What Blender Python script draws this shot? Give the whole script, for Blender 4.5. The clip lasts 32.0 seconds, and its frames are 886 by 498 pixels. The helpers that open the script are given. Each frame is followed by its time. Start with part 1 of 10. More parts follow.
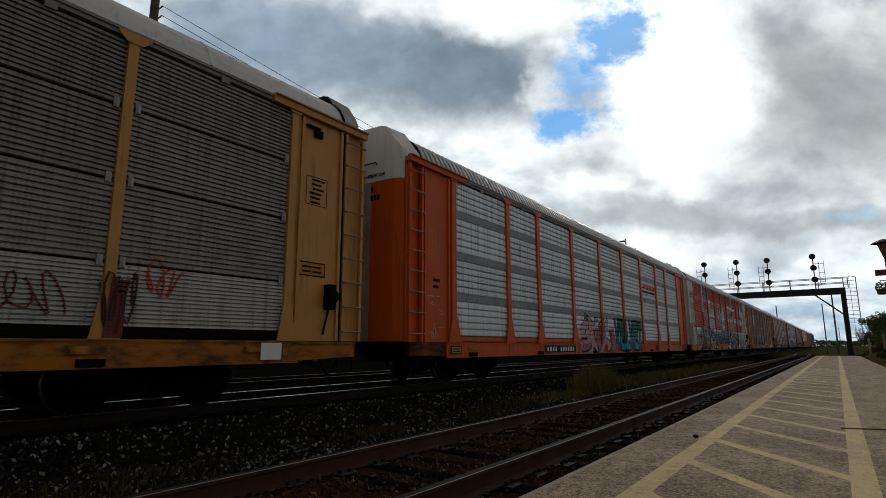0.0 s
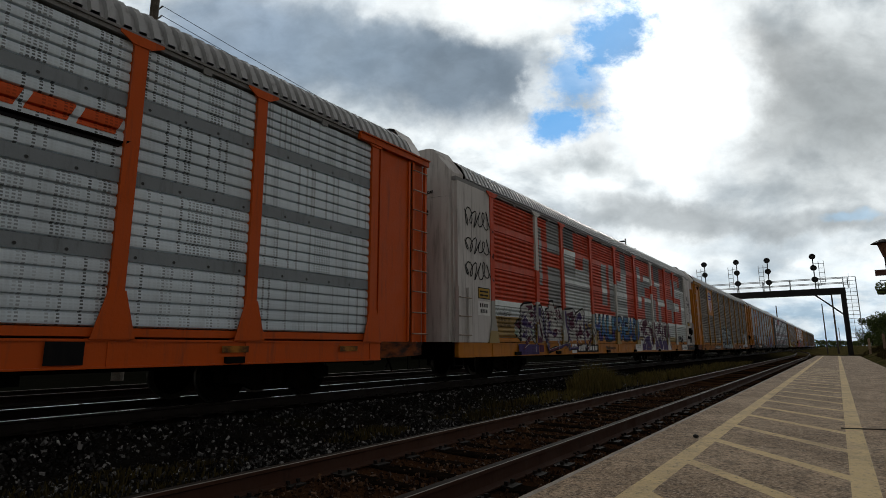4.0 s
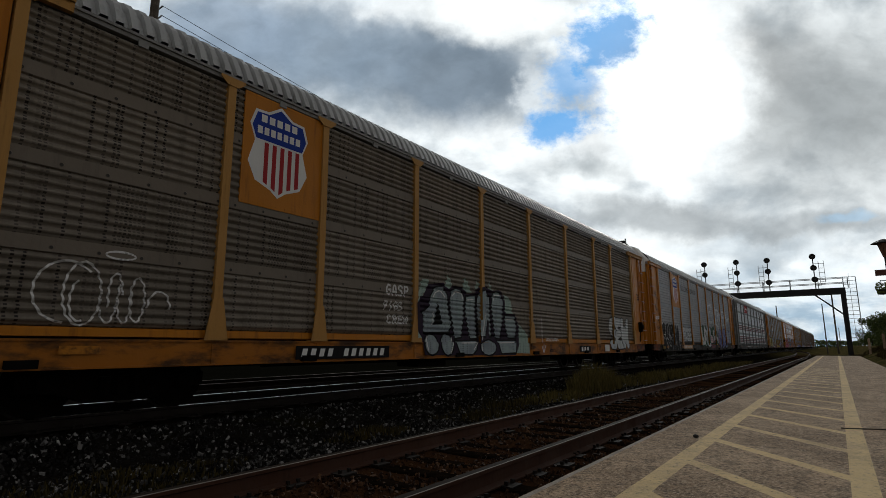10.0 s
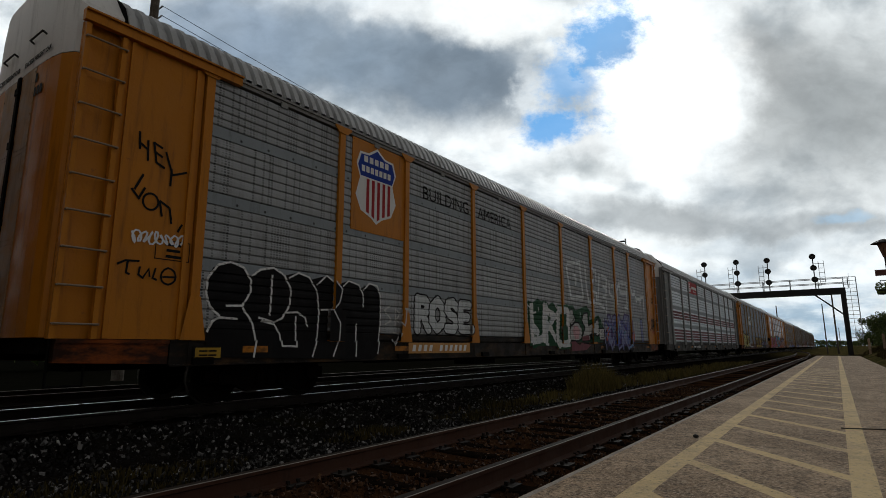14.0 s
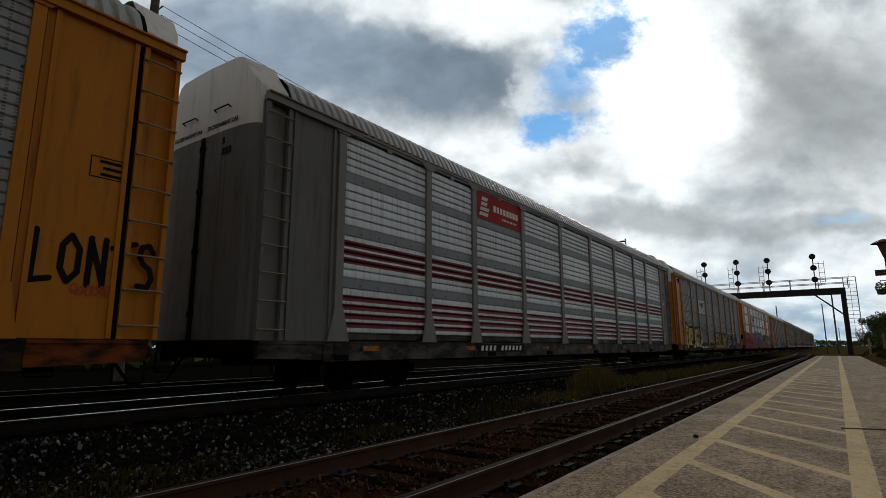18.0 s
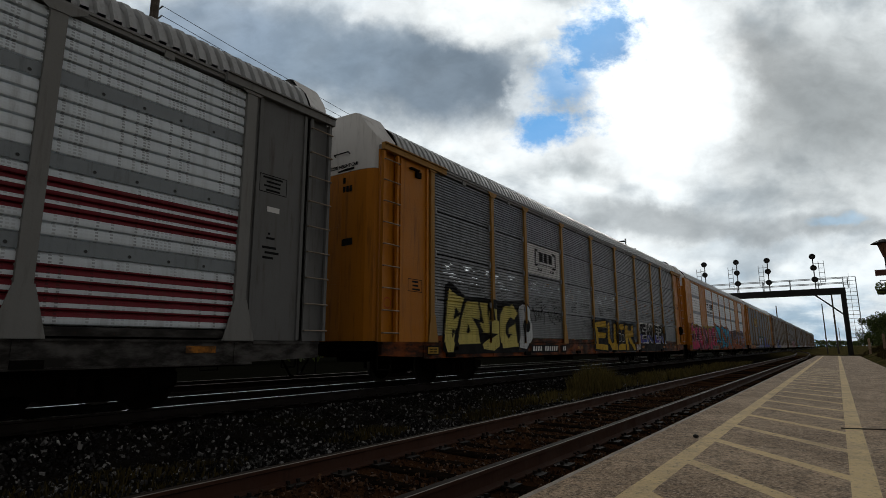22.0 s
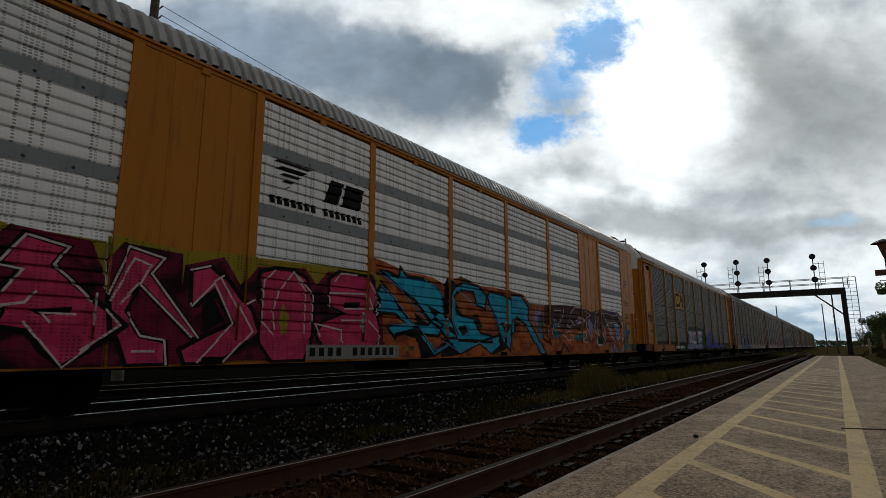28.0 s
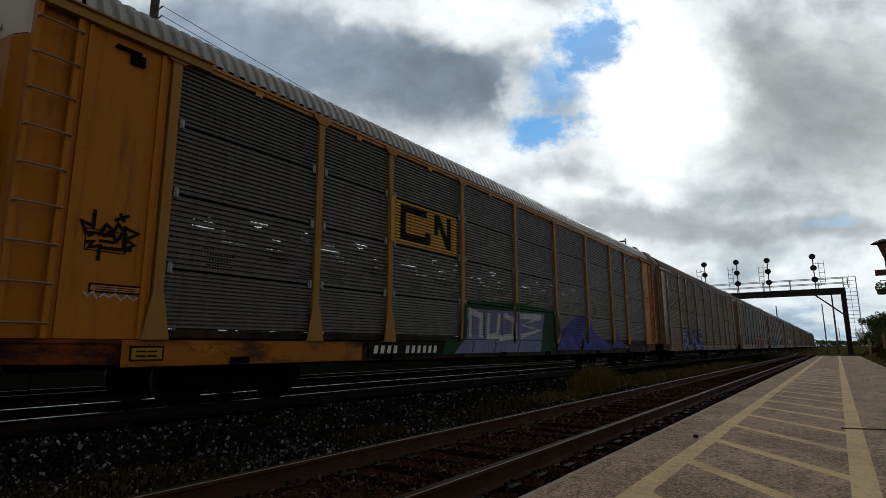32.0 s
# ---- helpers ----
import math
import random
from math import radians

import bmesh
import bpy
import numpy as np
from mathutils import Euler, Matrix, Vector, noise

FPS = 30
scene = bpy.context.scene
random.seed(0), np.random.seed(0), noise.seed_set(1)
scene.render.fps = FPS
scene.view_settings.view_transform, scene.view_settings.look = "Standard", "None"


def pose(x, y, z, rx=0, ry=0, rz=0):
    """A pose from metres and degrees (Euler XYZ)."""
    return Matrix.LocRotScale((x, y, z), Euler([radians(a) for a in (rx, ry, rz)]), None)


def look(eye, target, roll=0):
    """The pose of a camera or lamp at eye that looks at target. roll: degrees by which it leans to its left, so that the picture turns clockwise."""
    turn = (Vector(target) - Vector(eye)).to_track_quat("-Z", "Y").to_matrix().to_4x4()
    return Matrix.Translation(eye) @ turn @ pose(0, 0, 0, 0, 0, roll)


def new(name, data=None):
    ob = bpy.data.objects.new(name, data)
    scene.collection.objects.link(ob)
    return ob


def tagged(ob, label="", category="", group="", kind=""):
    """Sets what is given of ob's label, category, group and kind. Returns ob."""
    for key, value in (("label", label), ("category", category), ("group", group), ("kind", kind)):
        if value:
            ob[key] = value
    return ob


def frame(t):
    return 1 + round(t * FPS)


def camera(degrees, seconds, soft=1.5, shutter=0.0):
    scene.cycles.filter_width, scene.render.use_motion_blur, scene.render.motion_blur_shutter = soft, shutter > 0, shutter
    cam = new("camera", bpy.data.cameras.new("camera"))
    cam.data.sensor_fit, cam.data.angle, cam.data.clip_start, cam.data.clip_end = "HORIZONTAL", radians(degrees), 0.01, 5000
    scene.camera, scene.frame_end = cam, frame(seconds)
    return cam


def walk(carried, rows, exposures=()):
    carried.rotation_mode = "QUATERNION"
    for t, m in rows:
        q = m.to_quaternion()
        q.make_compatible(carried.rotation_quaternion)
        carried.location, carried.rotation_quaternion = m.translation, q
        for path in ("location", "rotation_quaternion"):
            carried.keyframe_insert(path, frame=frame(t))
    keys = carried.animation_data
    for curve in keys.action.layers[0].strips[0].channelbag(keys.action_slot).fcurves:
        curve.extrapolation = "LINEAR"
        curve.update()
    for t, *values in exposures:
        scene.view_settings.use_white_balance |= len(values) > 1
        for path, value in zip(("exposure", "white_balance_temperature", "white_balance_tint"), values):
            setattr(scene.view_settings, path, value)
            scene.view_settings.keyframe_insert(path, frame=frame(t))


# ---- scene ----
# Metres; x across the tracks, y along them, z = 0 at the top of the platform track's rails.
EYE = (0.0, 0.0, 0.998)
VIEW = Matrix.Translation(EYE) @ Matrix.Rotation(radians(35.475), 4, "Z") @ Matrix.Rotation(radians(100.204), 4, "X") @ Matrix.Rotation(radians(-0.14), 4, "Z")
cam = camera(78.32, 32.0, soft=0.45)
walk(cam, [(0.0, VIEW), (32.0, VIEW)], ((0.0, 0.0), (8.0, 0.0), (15.0, -0.05), (32.0, -0.12)))

# ---- world, sun, exposure ----
SUN_UP, SUN_TURN = 27.0, 9.3      # degrees above the horizon; degrees left of the track's direction
scene.view_settings.exposure = 0.0


class Nodes:
    """Short writing of node trees."""

    def __init__(self, tree):
        self.tree, self.links = tree, tree.links
        tree.nodes.clear()

    def put(self, value, socket):
        if isinstance(value, bpy.types.NodeSocket):
            self.links.new(value, socket)
        elif value is not None:
            socket.default_value = value

    def make(self, kind, inputs=()):
        node = self.tree.nodes.new(kind)
        for key, value in dict(inputs).items():
            self.put(value, node.inputs[key])
        return node

    def math(self, op, a, b=None, c=None):
        node = self.tree.nodes.new("ShaderNodeMath")
        node.operation = op
        for i, value in enumerate((a, b, c)):
            self.put(value, node.inputs[i])
        return node.outputs[0]

    def vec(self, op, a, b=None):
        node = self.tree.nodes.new("ShaderNodeVectorMath")
        node.operation = op
        self.put(a, node.inputs[0])
        self.put(b, node.inputs[1])
        return node.outputs[0]

    def mix(self, f, a, b, blend="MIX"):
        node = self.tree.nodes.new("ShaderNodeMix")
        node.data_type, node.blend_type = "RGBA", blend
        self.put(f, node.inputs[0])
        for value, slot in ((a, 6), (b, 7)):
            self.put((*value, 1) if isinstance(value, tuple) and len(value) == 3 else value, node.inputs[slot])
        return node.outputs[2]

    def ramp(self, f, lo, hi, a=0.0, b=1.0, smooth=True):
        node = self.tree.nodes.new("ShaderNodeMapRange")
        node.interpolation_type = "SMOOTHSTEP" if smooth else "LINEAR"
        for i, value in enumerate((f, lo, hi, a, b)):
            self.put(value, node.inputs[i])
        return node.outputs[0]

    def noise(self, at, scale, detail=4.0, rough=0.55, warp=0.0):
        return self.make("ShaderNodeTexNoise", {"Vector": at, "Scale": scale, "Detail": detail, "Roughness": rough, "Distortion": warp}).outputs[0]

    def stretch(self, at, sx, sy, sz):
        return self.vec("MULTIPLY", at, (sx, sy, sz))


world = bpy.data.worlds.new("overcast_sky")
scene.world = world
world.use_nodes = True
n = Nodes(world.node_tree)
sky = n.make("ShaderNodeTexSky")
sky.sky_type, sky.sun_disc, sky.sun_elevation, sky.sun_rotation, sky.dust_density = "NISHITA", False, radians(SUN_UP), radians(-SUN_TURN), 1.5
way = n.make("ShaderNodeTexCoord").outputs["Generated"]
cover = n.ramp(n.noise(n.stretch(way, 1, 1, 2.2), 2.2, 6.0), 0.30, 0.50, 0.6, 1.0)
grey = n.mix(n.noise(n.stretch(way, 1, 1, 2.5), 3.5, 5.0), (1.75, 1.7, 1.62), (3.7, 3.55, 3.35))
up = n.make("ShaderNodeSeparateXYZ", {0: way}).outputs[2]
grey = n.mix(1.0, grey, n.ramp(up, 0.0, 0.9, 1.5, 0.4, False), "MULTIPLY")      # unseen cloud graded lighter to the horizon, to light car sides more than ground
back = n.make("ShaderNodeBackground", {"Color": n.mix(cover, sky.outputs[0], grey), "Strength": 0.098})
n.make("ShaderNodeOutputWorld", {"Surface": back.outputs[0]})

sun_data = bpy.data.lights.new("sun", "SUN")
sun_data.energy, sun_data.angle, sun_data.color = 1.1, radians(12), (1.0, 0.95, 0.86)
sun = new("sun", sun_data)
_t, _e = radians(SUN_TURN), radians(SUN_UP)
sun.matrix_world = look((-500 * math.sin(_t) * math.cos(_e), 500 * math.cos(_t) * math.cos(_e), 500 * math.sin(_e)), (0, 0, 0))


# ---- materials ----
def surface(name, build, rough=0.6, metal=0.0, spec=0.4):
    """A principled material; build(n, at) gives colour, roughness or None, height or None, and the height's depth in metres."""
    m = bpy.data.materials.new(name)
    m.use_nodes = True
    n = Nodes(m.node_tree)
    at = n.make("ShaderNodeTexCoord").outputs["Object"]
    col, rg, height, depth, *cut = build(n, at)
    ins = {"Base Color": (*col, 1) if isinstance(col, tuple) and len(col) == 3 else col, "Roughness": rg if rg is not None else rough, "Metallic": metal, "Specular IOR Level": spec}
    if cut:
        ins["Alpha"] = cut[0]
    if height is not None:
        ins["Normal"] = n.make("ShaderNodeBump", {"Height": height, "Distance": depth, "Strength": 1.0}).outputs[0]
    n.make("ShaderNodeOutputMaterial", {"Surface": n.make("ShaderNodeBsdfPrincipled", ins).outputs[0]})
    return m


def tint(c, f):
    return tuple(min(1.0, x * f) for x in c)


def slots(n, at):
    """Rows of small punched slots in upright groups."""
    sep = n.make("ShaderNodeSeparateXYZ", {0: at})
    y, z = sep.outputs[1], sep.outputs[2]
    yy = n.math("MULTIPLY", y, 17.0)
    dash = n.math("MULTIPLY", n.math("LESS_THAN", n.math("FRACT", yy), 0.62), n.math("LESS_THAN", n.math("FRACT", n.math("MULTIPLY", z, 23.0)), 0.55))
    cell = n.make("ShaderNodeTexWhiteNoise")
    cell.noise_dimensions = "1D"
    n.put(n.math("ADD", n.math("FLOOR", yy), n.math("MULTIPLY", n.math("FLOOR", n.math("MULTIPLY", z, 0.97)), 37.0)), cell.inputs["W"])
    group = n.ramp(cell.outputs[0], 0.40, 0.75, 0.08, 1.0)
    patch = n.ramp(n.noise(n.stretch(at, 0.0, 1.6, 0.9), 1.0, 2.0), 0.35, 0.6, 0.55, 1.0)
    return n.math("MULTIPLY", dash, n.math("MULTIPLY", group, patch))


def punched(n, at, share):
    """Open slots, in patches, through which the sky can show; a share of 1 opens them all along."""
    sep = n.make("ShaderNodeSeparateXYZ", {0: at})
    y, z = sep.outputs[1], sep.outputs[2]
    row = n.math("LESS_THAN", n.math("FRACT", n.math("MULTIPLY", z, 12.5)), 0.3 if share < 1 else 0.6)
    tooth = n.math("LESS_THAN", n.math("FRACT", n.math("MULTIPLY", y, 21.0)), 0.6)
    patch = n.math("GREATER_THAN", n.noise(n.stretch(at, 0.0, 1.1, 2.4), 1.0, 4.0, 0.6), 1.0 - share)
    level = n.math("MULTIPLY", n.math("GREATER_THAN", z, 2.06), n.math("LESS_THAN", z, 2.9)) if share < 1 else 1.0
    return n.math("SUBTRACT", 1.0, n.math("MULTIPLY", n.math("MULTIPLY", row, level), n.math("MULTIPLY", tooth, patch)))


def painted(name, col, dirt=(0.06, 0.045, 0.03), amount=0.5, rough=0.58, metal=0.0, rust=0.25, boxes=(), ribbed=0.0, runs=(0.5, 0.78), spec=0.2, second=None, drip=(5.0, 0.5)):
    """Paint on steel: faded patches, streaks that run down, rust spots; boxes: fields of other paint between two heights (z0, z1, colour)."""
    def build(n, at):
        tone = n.noise(at, 0.7, 5.0)
        c = n.mix(tone, tint(col, 0.82), tint(col, 1.14))
        if second:
            c = n.mix(n.ramp(n.noise(n.stretch(at, 1.0, 1.0, 1.6), 1.9, 3.0, 0.5, 0.6), 0.40, 0.62), c, second)
        z = n.make("ShaderNodeSeparateXYZ", {0: at}).outputs[2]
        for z0, z1, bc in boxes:
            zz = n.math("ADD", z, n.math("MULTIPLY", n.math("SUBTRACT", n.noise(at, 3.0, 2.0), 0.5), 0.06))
            c = n.mix(n.math("MULTIPLY", n.math("GREATER_THAN", zz, z0), n.math("LESS_THAN", zz, z1)), c, n.mix(tone, tint(bc, 0.8), tint(bc, 1.2)))
        streak = n.ramp(n.noise(n.stretch(at, drip[0], drip[0], drip[1]), 1.5, 5.0, 0.65), *runs)
        c = n.mix(n.math("MULTIPLY", streak, amount), c, dirt)
        spots = n.ramp(n.noise(at, 9.0, 6.0, 0.7), 0.62, 0.72)
        c = n.mix(n.math("MULTIPLY", spots, rust), c, (0.13, 0.045, 0.018))
        relief = n.noise(at, 25.0, 3.0)
        if ribbed:
            c = n.mix(n.math("MULTIPLY", slots(n, at), 0.55), c, (0.010, 0.010, 0.012))
        return c, n.ramp(n.noise(at, 3.0), 0.3, 0.7, rough - 0.1, rough + 0.15), relief, 0.003
    return surface(name, build, metal=metal, spec=spec)


def sheet(name, col, holes=0.8, dirt=(0.07, 0.055, 0.04), amount=0.5, bands=(), band_col=(0.2, 0.02, 0.03), rough=0.5, metal=0.35, boxes=(), pierced=0.0):
    """Ribbed galvanised screen with rows of small punched slots; bands: heights that are painted; boxes: painted fields (y0, y1, z0, z1, colour)."""
    def build(n, at):
        sep = n.make("ShaderNodeSeparateXYZ", {0: at})
        y, z = sep.outputs[1], sep.outputs[2]
        rnd = n.make("ShaderNodeObjectInfo").outputs["Random"]
        tone = n.math("ADD", n.math("MULTIPLY", rnd, 0.45), n.math("MULTIPLY", n.noise(at, 0.9, 5.0), 0.6))
        c = n.mix(tone, tint(col, 0.74), tint(col, 1.18))
        for y0, y1, z0, z1, bc in boxes:
            wob = n.math("MULTIPLY", n.math("SUBTRACT", n.noise(at, 2.5, 2.0), 0.5), 0.04)
            yy, zz = n.math("ADD", y, wob), n.math("ADD", z, wob)
            f = n.math("MULTIPLY", n.math("MULTIPLY", n.math("GREATER_THAN", yy, y0), n.math("LESS_THAN", yy, y1)),
                       n.math("MULTIPLY", n.math("GREATER_THAN", zz, z0), n.math("LESS_THAN", zz, z1)))
            c = n.mix(f, c, n.mix(n.noise(at, 1.3, 4.0), tint(bc, 0.75), tint(bc, 1.2)))
        for z0, z1 in bands:
            f = n.math("MULTIPLY", n.math("GREATER_THAN", z, z0), n.math("LESS_THAN", z, z1))
            c = n.mix(f, c, band_col)
        streak = n.ramp(n.noise(n.stretch(at, 4.0, 4.0, 0.35), 1.6, 5.0, 0.65), 0.48, 0.8)
        c = n.mix(n.math("MULTIPLY", streak, amount), c, dirt)
        slot = slots(n, at)
        c = n.mix(n.math("MULTIPLY", slot, holes), c, (0.008, 0.008, 0.009))
        return c, n.ramp(n.noise(at, 4.0), 0.3, 0.7, rough - 0.08, rough + 0.15), n.noise(at, 18.0, 3.0), 0.003, *((punched(n, at, pierced),) if pierced else ())
    return surface(name, build, metal=metal, spec=0.25)


def mottled(name, a, b, scale=4.0, rough=0.85, fine=60.0, depth=0.006, spec=0.25, third=None):
    def build(n, at):
        f = n.noise(at, scale, 6.0, 0.6)
        g = n.noise(at, fine, 3.0, 0.6)
        c = n.mix(n.ramp(f, 0.35, 0.65), a, b)
        c = n.mix(n.ramp(g, 0.35, 0.7, 0.0, 0.55), c, tint(a, 0.45))
        if third:
            c = n.mix(n.ramp(n.noise(at, scale * 0.35, 4.0), 0.52, 0.66, 0.0, 0.8), c, third)
        return c, rough, n.math("ADD", g, f), depth
    return surface(name, build, spec=spec)


YELLOW = painted("weathered_yellow_paint", (0.465, 0.168, 0.008), amount=0.6, dirt=(0.06, 0.03, 0.012), rough=0.45, spec=0.2, rust=0.45)
YELLOW_OLD = painted("grimy_yellow_paint", (0.50, 0.235, 0.045), amount=0.7, rust=0.4, rough=0.38, spec=0.4)
ORANGE = painted("bright_orange_paint", (0.56, 0.085, 0.004), amount=0.55, rough=0.44, spec=0.2, rust=0.35)
RED = painted("faded_red_paint", (0.42, 0.06, 0.03), amount=0.3)
GREY_PAINT = painted("light_grey_paint", (0.22, 0.22, 0.212), amount=0.5)
WHITE = painted("dirty_white_paint", (0.72, 0.71, 0.69), amount=0.4, rust=0.12)
WHITE_CAR = painted("off_white_car_paint", (0.60, 0.575, 0.555), amount=0.5, runs=(0.45, 0.75))
SILVER = painted("dull_silver_roof", (0.46, 0.47, 0.475), amount=0.5, rough=0.42, metal=0.2, rust=0.08)
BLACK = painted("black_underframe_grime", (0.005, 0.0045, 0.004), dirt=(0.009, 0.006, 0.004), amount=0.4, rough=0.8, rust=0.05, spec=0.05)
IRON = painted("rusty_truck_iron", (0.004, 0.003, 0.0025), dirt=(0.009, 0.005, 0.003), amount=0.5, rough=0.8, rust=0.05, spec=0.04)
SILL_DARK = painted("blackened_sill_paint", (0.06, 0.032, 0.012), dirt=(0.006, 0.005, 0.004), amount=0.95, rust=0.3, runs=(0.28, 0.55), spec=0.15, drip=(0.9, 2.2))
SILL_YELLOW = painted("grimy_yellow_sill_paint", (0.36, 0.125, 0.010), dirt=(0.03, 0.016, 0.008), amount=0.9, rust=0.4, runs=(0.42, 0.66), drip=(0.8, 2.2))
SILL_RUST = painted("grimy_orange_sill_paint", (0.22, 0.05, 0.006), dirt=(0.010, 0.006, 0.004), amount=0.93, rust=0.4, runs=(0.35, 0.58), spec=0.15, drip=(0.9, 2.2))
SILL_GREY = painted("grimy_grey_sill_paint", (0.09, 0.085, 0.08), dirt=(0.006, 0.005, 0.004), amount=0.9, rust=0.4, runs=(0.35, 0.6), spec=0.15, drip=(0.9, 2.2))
TREAD = surface("polished_wheel_tread", lambda n, at: ((0.08, 0.075, 0.07), n.noise(at, 6.0), None, 0), metal=1.0)


def bolted(name, col, holes):
    """Flat seam strip with a row of bolts along it."""
    def build(n, at):
        sep = n.make("ShaderNodeSeparateXYZ", {0: at})
        y, z = sep.outputs[1], sep.outputs[2]
        c = n.mix(n.noise(at, 0.9, 5.0), tint(col, 0.75), tint(col, 1.2))
        c = n.mix(n.ramp(n.noise(n.stretch(at, 4.0, 4.0, 0.6), 1.6, 5.0, 0.65), 0.5, 0.8, 0.0, 0.55), c, (0.06, 0.05, 0.04))
        near = None
        for z0 in holes:
            dy = n.math("SUBTRACT", n.math("FRACT", n.math("MULTIPLY", y, 1.9)), 0.5)
            dz = n.math("MULTIPLY", n.math("SUBTRACT", z, z0), 1.9)
            d = n.math("SQRT", n.math("ADD", n.math("MULTIPLY", dy, dy), n.math("MULTIPLY", dz, dz)))
            near = d if near is None else n.math("MINIMUM", near, d)
        c = n.mix(n.ramp(near, 0.03, 0.05, 0.9, 0.0), c, (0.015, 0.014, 0.013))
        return c, 0.55, n.math("ADD", n.noise(at, 18.0, 3.0), n.ramp(near, 0.03, 0.06, 2.0, 0.0)), 0.003
    return surface(name, build, spec=0.25)


BAND_GREY = bolted("grey_seam_strip", (0.25, 0.28, 0.30), (2.06, 3.09, 4.16))
CHORD = painted("grey_chord", (0.24, 0.24, 0.235), amount=0.5)
WORN_STEEL = painted("worn_bare_rung_steel", (0.30, 0.24, 0.18), amount=0.5, rough=0.4, metal=0.5, rust=0.4)
YELLOW_TAN = painted("faded_tan_yellow_paint", (0.36, 0.19, 0.045), amount=0.55, dirt=(0.06, 0.035, 0.018), rust=0.4)
YELLOW_PALE = painted("pale_weathered_yellow_paint", (0.43, 0.225, 0.062), amount=0.55, dirt=(0.07, 0.045, 0.025), rust=0.4)
DOOR_TAN = painted("weathered_tan_door_plate", (0.40, 0.25, 0.12), amount=0.6, rust=0.3, second=(0.36, 0.28, 0.20))
DOOR_GREY = painted("bare_galvanised_door_plate", (0.34, 0.31, 0.30), amount=0.6, rust=0.2, second=(0.30, 0.22, 0.21))
DECAL_WHITE = painted("white_stencil_paint", (0.75, 0.75, 0.73), amount=0.25, rust=0.05)
DECAL_BLACK = painted("black_stencil_paint", (0.008, 0.008, 0.009), amount=0.15, rust=0.02, spec=0.08)
PLACARD = painted("yellow_placard", (0.40, 0.24, 0.02), amount=0.6, rust=0.2)
SHEET_WHITE = sheet("white_punched_sheet", (0.69, 0.775, 0.83), amount=0.2, metal=0.05, holes=0.85, rough=0.5)
SHEET_CLEAN = sheet("clean_white_punched_sheet", (0.95, 0.985, 1.0), amount=0.03, metal=0.0, holes=0.65, rough=0.5)
SHEET_DARK = sheet("blackened_galvanised_sheet", (0.125, 0.122, 0.115), holes=0.4, metal=0.25, rough=0.5, pierced=0.44)
SHEET_GREY = sheet("grey_galvanised_sheet", (0.20, 0.21, 0.22), holes=0.35, metal=0.5, rough=0.48, pierced=0.47)
SHEET_LOUVRE = sheet("grey_slotted_far_sheet", (0.2, 0.2, 0.2), holes=0.3, pierced=1.0)
SHEET_BROWN = sheet("brown_grimed_sheet", (0.225, 0.195, 0.16), holes=0.9, amount=0.6, rough=0.6)
BROWN_SEAM = bolted("brown_grimed_seam_strip", (0.17, 0.142, 0.112), (2.06, 3.09, 4.16))
SHEET_UMBER = sheet("umber_galvanised_sheet", (0.245, 0.23, 0.212), holes=0.5, amount=0.5)
SHEET_CHALK = sheet("chalky_repainted_sheet", (0.42, 0.41, 0.395), holes=0.6, amount=0.5, metal=0.1)
SHEET_PALE = sheet("pale_galvanised_sheet", (0.095, 0.095, 0.09), holes=0.5)
# ---- mesh kit ----
def box(bm, x0, x1, y0, y1, z0, z1):
    v = [bm.verts.new((x, y, z)) for z in (z0, z1) for y in (y0, y1) for x in (x0, x1)]
    for q in ((0, 2, 3, 1), (4, 5, 7, 6), (0, 1, 5, 4), (2, 6, 7, 3), (0, 4, 6, 2), (1, 3, 7, 5)):
        bm.faces.new([v[i] for i in q])


def tube(bm, a, b, r, sides=8, r2=None):
    a, b = Vector(a), Vector(b)
    q = (b - a).to_track_quat("Z", "Y").to_matrix()
    rings = []
    for p, rad in ((a, r), (b, r if r2 is None else r2)):
        rings.append([bm.verts.new(p + q @ Vector((rad * math.cos(k * math.tau / sides), rad * math.sin(k * math.tau / sides), 0))) for k in range(sides)])
    for k in range(sides):
        bm.faces.new((rings[0][k], rings[0][(k + 1) % sides], rings[1][(k + 1) % sides], rings[1][k]))
    bm.faces.new(rings[0][::-1])
    bm.faces.new(rings[1])


def extrude(bm, outline, axis, lo, hi):
    """A prism: the outline (pairs) in the plane across the axis, from lo to hi."""
    def at(p, w):
        return {"x": (w, p[0], p[1]), "y": (p[0], w, p[1]), "z": (p[0], p[1], w)}[axis]
    a = [bm.verts.new(at(p, lo)) for p in outline]
    b = [bm.verts.new(at(p, hi)) for p in outline]
    for i in range(len(a)):
        j = (i + 1) % len(a)
        bm.faces.new((a[i], a[j], b[j], b[i]))
    bm.faces.new(a[::-1])
    bm.faces.new(b)


def strip(bm, rows, mats=None):
    """Quads between successive rows of points."""
    vs = [[bm.verts.new(p) for p in r] for r in rows]
    for i in range(len(vs) - 1):
        for j in range(len(vs[i]) - 1):
            f = bm.faces.new((vs[i][j], vs[i][j + 1], vs[i + 1][j + 1], vs[i + 1][j]))
            if mats:
                f.material_index = mats[i]
    return vs


def finish(name, bm, mats=1, normals=True, smooth=False):
    if normals:
        bmesh.ops.recalc_face_normals(bm, faces=bm.faces)
    if smooth:
        for f in bm.faces:
            f.smooth = True
    me = bpy.data.meshes.new(name)
    bm.to_mesh(me)
    bm.free()
    for _ in range(mats):
        me.materials.append(None)
    return me


